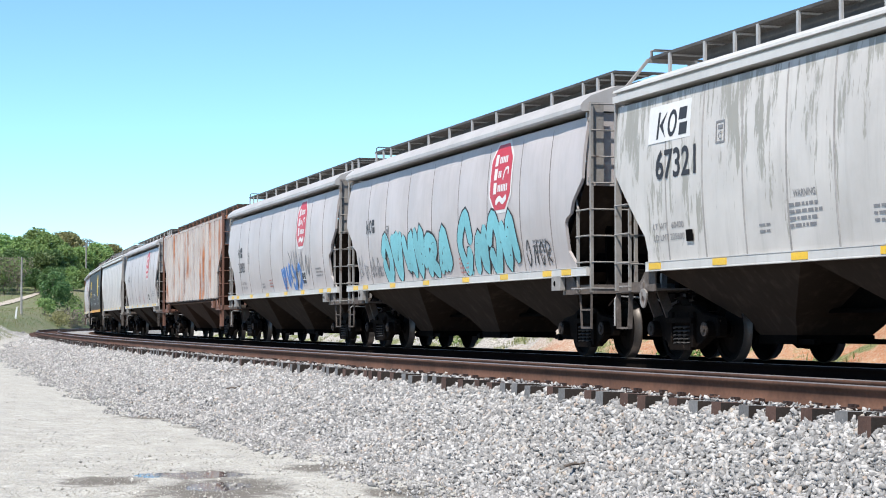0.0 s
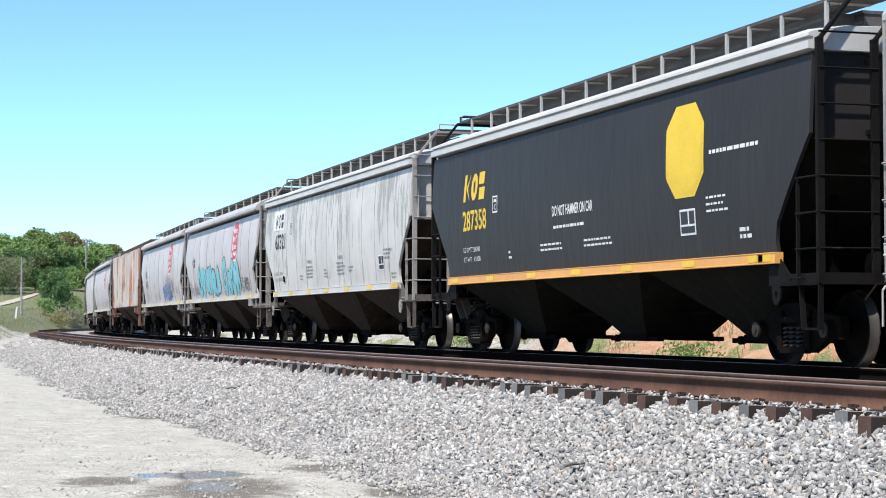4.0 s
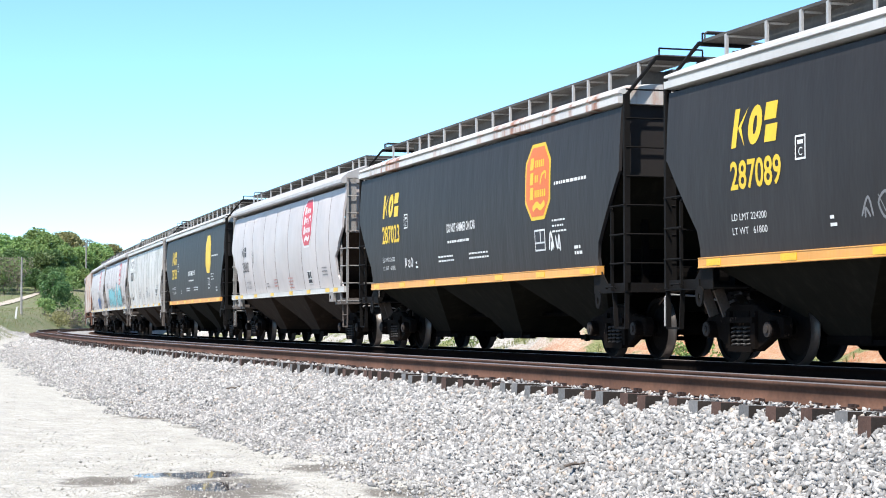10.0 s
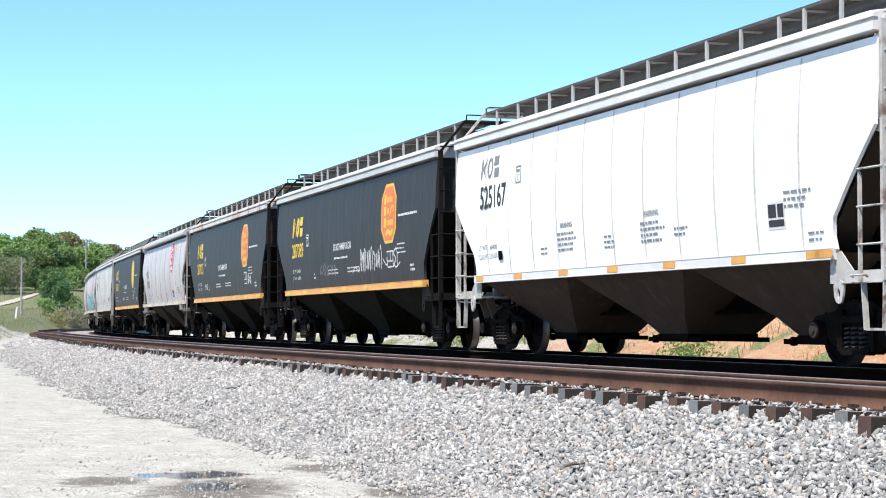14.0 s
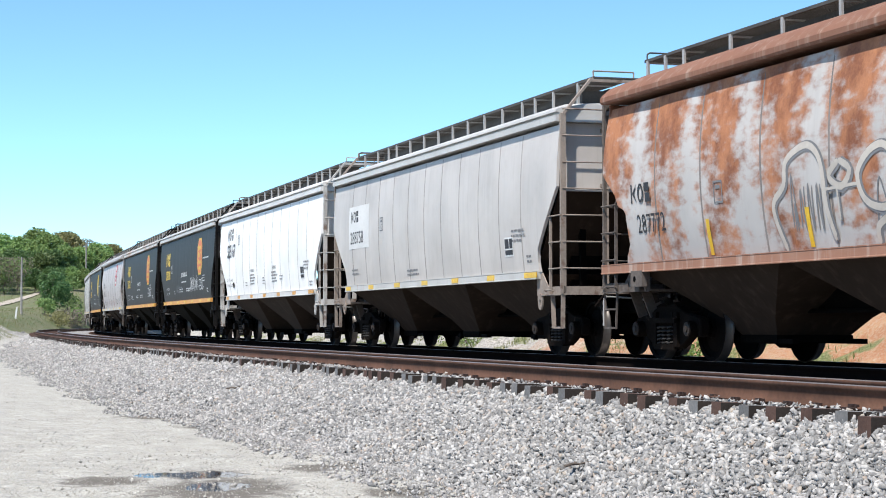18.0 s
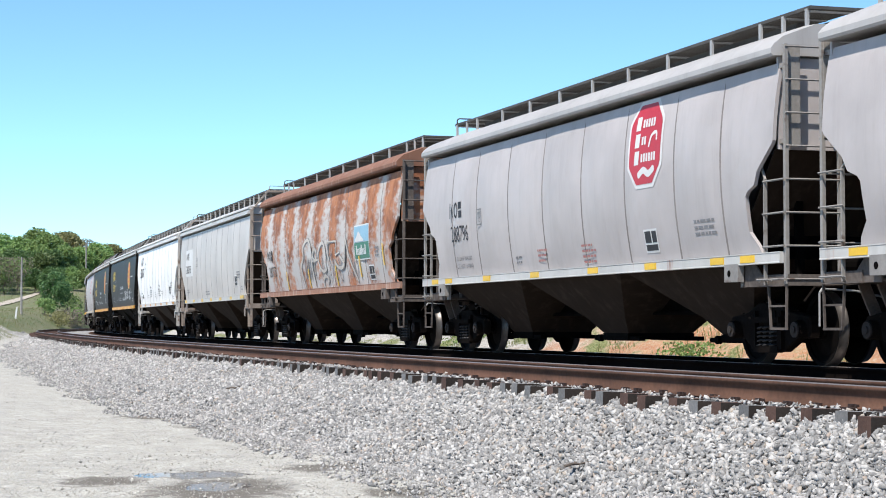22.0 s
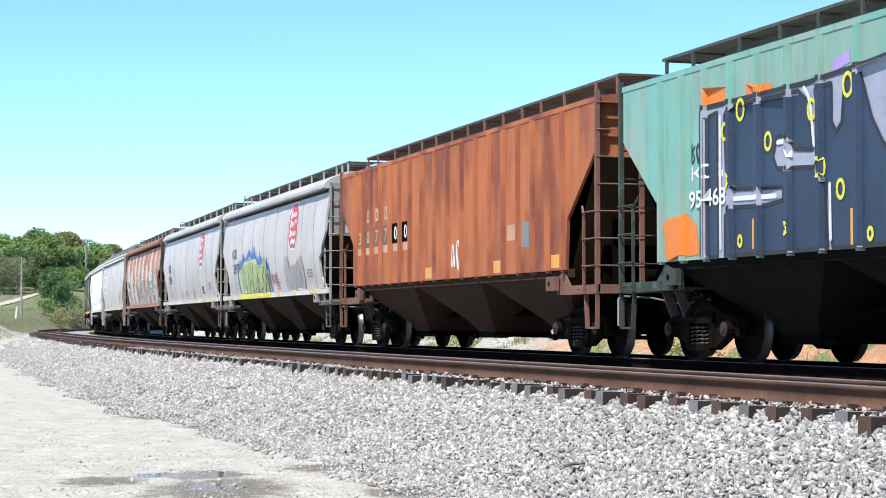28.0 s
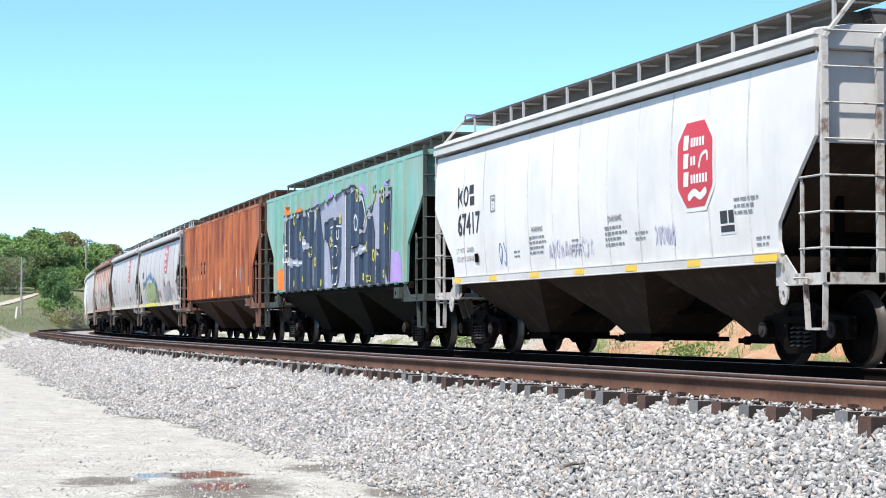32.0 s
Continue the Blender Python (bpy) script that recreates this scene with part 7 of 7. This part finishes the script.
# bearing, distance, kind, scale
ROWS = [(-30, 292, 0, 0.9), (5, 300, 1, 0.93), (32, 290, 0, 1.0), (58, 296, 1, 1.06), (80, 288, 0, 1.10), (104, 302, 3, 1.08), (128, 296, 3, 1.06), (150, 306, 4, 1.08), (168, 298, 0, 0.86), (190, 312, 4, 1.0), (206, 304, 3, 0.82), (232, 306, 0, 0.7), (260, 310, 3, 0.75),
        (18, 276, 2, 0.86), (48, 272, 2, 0.84), (72, 268, 2, 0.82), (95, 272, 2, 0.88), (118, 276, 1, 0.78), (140, 280, 0, 0.82), (160, 282, 1, 0.74), (182, 290, 0, 0.72),
        (-10, 262, 2, 0.9), (62, 258, 2, 0.55), (88, 256, 2, 0.62), (108, 262, 2, 0.55), (128, 262, 0, 0.52), (150, 262, 0, 0.48), (-40, 270, 1, 1.0), (290, 330, 1, 0.8), (330, 340, 0, 0.8), (-75, 290, 1, 1.0), (-110, 290, 0, 1.0)]
rng = random.Random(19)
used = set()
for px, d, kind, k in ROWS:
    x, y, z = spot(px, d)
    m = Matrix.Translation((x, y, z - 0.1)) @ Matrix.Rotation(rng.uniform(0, 6.28), 4, "Z") @ Matrix.Diagonal((k * 0.9, k * 0.9, k * 0.85, 1))
    if kind in used:
        ob = copy_thing(KINDS[kind], Matrix.Identity(4))
    else:
        ob = KINDS[kind]
        used.add(kind)
    ob.matrix_basis = m

for px, d, w, h, n, mat, seed, label in (
    (95, 232, 3.9, 5.4, 4600, LEAF_DEEP, 11, "dense dark green roadside bush"), (120, 240, 3.4, 4.2, 2800, LEAF_FRESH, 12, "bright green roadside bush"),
    (80, 226, 2.2, 1.9, 900, LEAF_FRESH, 13, "low green roadside bush"), (8, 256, 6.5, 5.0, 2600, LEAF_TWIG, 14, "wide grey-brown shrub just budding"), (30, 262, 4.5, 5.0, 2400, LEAF_FRESH, 15, "spring-green shrub above the dirt road"),
    (-12, 256, 6.0, 6.0, 2600, LEAF_FRESH, 16, "spring-green shrub above the dirt road"), (136, 238, 2.2, 1.8, 700, LEAF_FRESH, 17, "small bright green shrub by the track"), (124, 230, 4.4, 2.2, 1200, LEAF_TWIG, 18, "low grey-brown brush by the track"), (104, 224, 3.6, 1.8, 1000, LEAF_OLIVE, 20, "low olive brush by the track")):
    b = make_tree("bush", label, "bush", seed, w, h, 0.1, n, 0.14, mat, "bushes by the line")
    x, y, z = spot(px, d)
    b.matrix_basis = Matrix.Translation((x, y, z - 0.05))
for s, o, w, h, n, mat, seed in ((11.5, -10.5, 1.4, 1.1, 900, LEAF_DEEP, 31), (24, -7.5, 2.2, 0.7, 900, LEAF_FRESH, 32), (2.5, -6.6, 1.6, 0.55, 800, LEAF_FRESH, 33), (-8.5, -9.5, 1.2, 1.0, 700, LEAF_OLIVE, 34), (30, -8, 2.6, 0.9, 900, LEAF_OLIVE, 35), (17, -8.5, 1.6, 0.7, 700, LEAF_OLIVE, 36)):
    b = make_tree("bush", "small weedy bush on the clay bank", "bush", seed, w, h, 0.02, n, 0.06, mat, "bushes on the clay bank")
    x, y, _ = line(s, o)
    z = float(bank_z(np.array([s]), np.array([o]))[0])
    b.matrix_basis = Matrix.Translation((float(x), float(y), z + 0.05))


def blades(name, spots, height, mat, label):
    """Upright grass blades, one triangle each."""
    rng = np.random.default_rng(77)
    p = np.asarray(spots)
    n = len(p)
    a = rng.uniform(0, 6.28, n)
    h = height * rng.uniform(0.4, 1.2, n)
    w = h * 0.10
    lean = rng.normal(0, 0.25, (n, 2)) * h[:, None]
    side = np.stack([np.cos(a) * w, np.sin(a) * w, 0 * a], 1)
    tip = p + np.stack([lean[:, 0], lean[:, 1], h], 1)
    v = np.stack([p - side, p + side, tip], 1).reshape(-1, 3)
    me = bulk_mesh(name, v, np.arange(len(v)).reshape(-1, 3), mat)
    tagged(new(name, me), label, "weeds", kind="stuff")


GRASS = leaf_material("dry_and_green_weeds", (0.112, 0.158, 0.041), (0.330, 0.300, 0.165))
rng = np.random.default_rng(9)
n = 24000
px, d = rng.uniform(-60, 200, n), 140 + 130 * rng.random(n) ** 1.4
a = np.arctan((px - 784) / 3300)
x, y = d * np.sin(a), d * np.cos(a)
_, o = offset_of(x, y)
keep = (o > 8.5) | (o < -4.5)
blades("grass_weeds", np.stack([x, y, ground_z(x, y) - 0.03], 1)[keep], 0.22, GRASS, "dry and green weeds on the slope beside the line")
n = 40000
s, o = rng.uniform(-25, 60, n), rng.uniform(-14, -4.2, n)
x, y, _ = line(s, o)
patchy = np.array([noise.noise(Vector((p * 0.45, q * 0.45, 4.0))) for p, q in zip(x, y)])
keep = patchy > -0.02
blades("bank_weeds", np.stack([x, y, bank_z(s, o) - 0.02], 1)[keep], 0.17, GRASS, "patchy dry weeds on the clay bank")


def utility_pole(px, d, h, label):
    p = new("utility_pole")
    tagged(p, label, "pole")
    part("pole_shaft", Geo().tube((0, 0, -0.3), (0, 0, h), 0.13, 10, r2=0.09).mesh("pole_shaft", POLE_WOOD, smooth=True), p)
    part("insulator", Geo().tube((0, 0, h), (0, 0, h + 0.18), 0.05, 8).mesh("insulator", GALV), p)
    x, y, z = spot(px, d)
    p.matrix_basis = Matrix.Translation((x, y, z))


POLE_WOOD = simple("weathered_grey_pole_wood", (0.255, 0.240, 0.225), 0.85, 0, 0.2, 5.0, 0.3)
utility_pole(38, 214, 6.2, "weathered grey wooden utility pole on the slope")
utility_pole(152, 268, 6.4, "weathered grey utility pole among the trees")
post = new("marker_post", Geo().box(-0.09, 0.09, -0.05, 0.05, -0.2, 1.2).bar((0, 0, 1.0), (0.12, 0, 1.25), 0.12, 0.06).mesh("marker_post", WHITE_INK))
tagged(post, "leaning white marker post in the weeds", "post")
x, y, z = spot(28, 206)
post.matrix_basis = Matrix.Translation((x, y, z)) @ Matrix.Rotation(0.12, 4, "Y")


def mound():
    """Low heap of gravel that follows the slope."""
    n, m = 14, 30
    rng = random.Random(4)
    cx, cy, _ = spot(44, 184)
    v = []
    for i in range(n):
        r = i / (n - 1)
        for k in range(m):
            a = 2 * math.pi * k / m
            x, y = cx + 1.7 * r * math.cos(a) * rng.uniform(0.95, 1.05), cy + 1.7 * r * math.sin(a)
            v.append((x, y, float(ground_z(np.array([x]), np.array([y]))[0]) + 0.62 * (1 - r) ** 0.8 * rng.uniform(0.7, 1.15) - 0.08 * (i == n - 1)))
    f = [(i * m + k, (i + 1) * m + k, (i + 1) * m + (k + 1) % m, i * m + (k + 1) % m) for i in range(n - 1) for k in range(m)]
    ob = new("gravel_mound", Geo().add(v, f).mesh("gravel_mound", simple("grey_mound_gravel", (0.225, 0.221, 0.210), 0.95, 0, 0.4, 4.0, 0.8), weld=True))
    tagged(ob, "low pale gravel mound beside the line", "gravel mound")


mound()


# dead sticks lying on the ballast
for s, o, turn, size in ((-23.2, 6.43, 0.75, 0.20), (-7.0, 6.22, 0.6, 0.16)):
    x, y, _ = line(s, o)
    z = float(bed_z(np.array([s]), np.array([o]))[0]) + 0.035
    g = Geo().pipe([(-size, 0, 0.01), (-size * 0.3, 0.03, 0.025), (size * 0.3, 0.0, 0.01), (size, 0.05, 0.02)], 0.013, 6).tube((0, 0.015, 0.02), (size * 0.35, -0.10, 0.05), 0.008, 5)
    stick = new("dead_stick", g.mesh("dead_stick", BARK))
    stick.matrix_basis = Matrix.Translation((float(x), float(y), z)) @ Matrix.Rotation(turn, 4, "Z")
    tagged(stick, "dark dry stick lying on the pale ballast", "stick", "sticks on the ballast")


def dirt_road():
    """Pale dirt road climbing the slope."""
    left = [spot(a, b) for a, b in ((-60, 228), (-10, 239), (25, 247), (55, 255), (78, 263), (92, 269))]
    right = [spot(a, b) for a, b in ((-60, 221), (-10, 232), (25, 241), (58, 251), (84, 261), (99, 268))]
    v = []
    for p, q in zip(left, right):
        for k in range(4):
            x, y = p[0] + (q[0] - p[0]) * k / 3, p[1] + (q[1] - p[1]) * k / 3
            v.append((x, y, float(ground_z(np.array([x]), np.array([y]))[0]) + 0.09))
    f = [(4 * i + k, 4 * i + k + 1, 4 * i + k + 5, 4 * i + k + 4) for i in range(5) for k in range(3)]
    ob = new("dirt_road", Geo().add(v, f).mesh("dirt_road", simple("pale_dirt", (0.345, 0.307, 0.262), 0.95, 0, 0.15, 2.0, 0.3)))
    tagged(ob, "pale dirt road climbing the slope", "road", kind="structure")


dirt_road()


# ---- the train rolls along the curve at a steady pace ----
def gone(t):
    """How far the train has rolled by the time t."""
    return 6.5932 * (t - 16) + 0.00146 * (t - 16) ** 2


def motions():
    times = [i * 1.0 for i in range(33)]
    for car, centre in CARS:
        rows = []
        for t in times:
            s = centre + gone(t)
            xa, ya, _ = line(s + TRUCK_AT)
            xb, yb, _ = line(s - TRUCK_AT)
            turn = math.degrees(math.atan2(ya - yb, xa - xb))
            rows.append((t, pose(float(xa + xb) / 2, float(ya + yb) / 2, ZR, 0, 0, turn)))
        walk(car, rows)
    spin = [i * 0.1 for i in range(321)]
    for ws, x in WHEELSETS:
        walk(ws, [(t, pose(x, 0, 0.457) @ Matrix.Rotation(gone(t) / 0.457 + 0.4 * x, 4, "Y")) for t in spin])


motions()
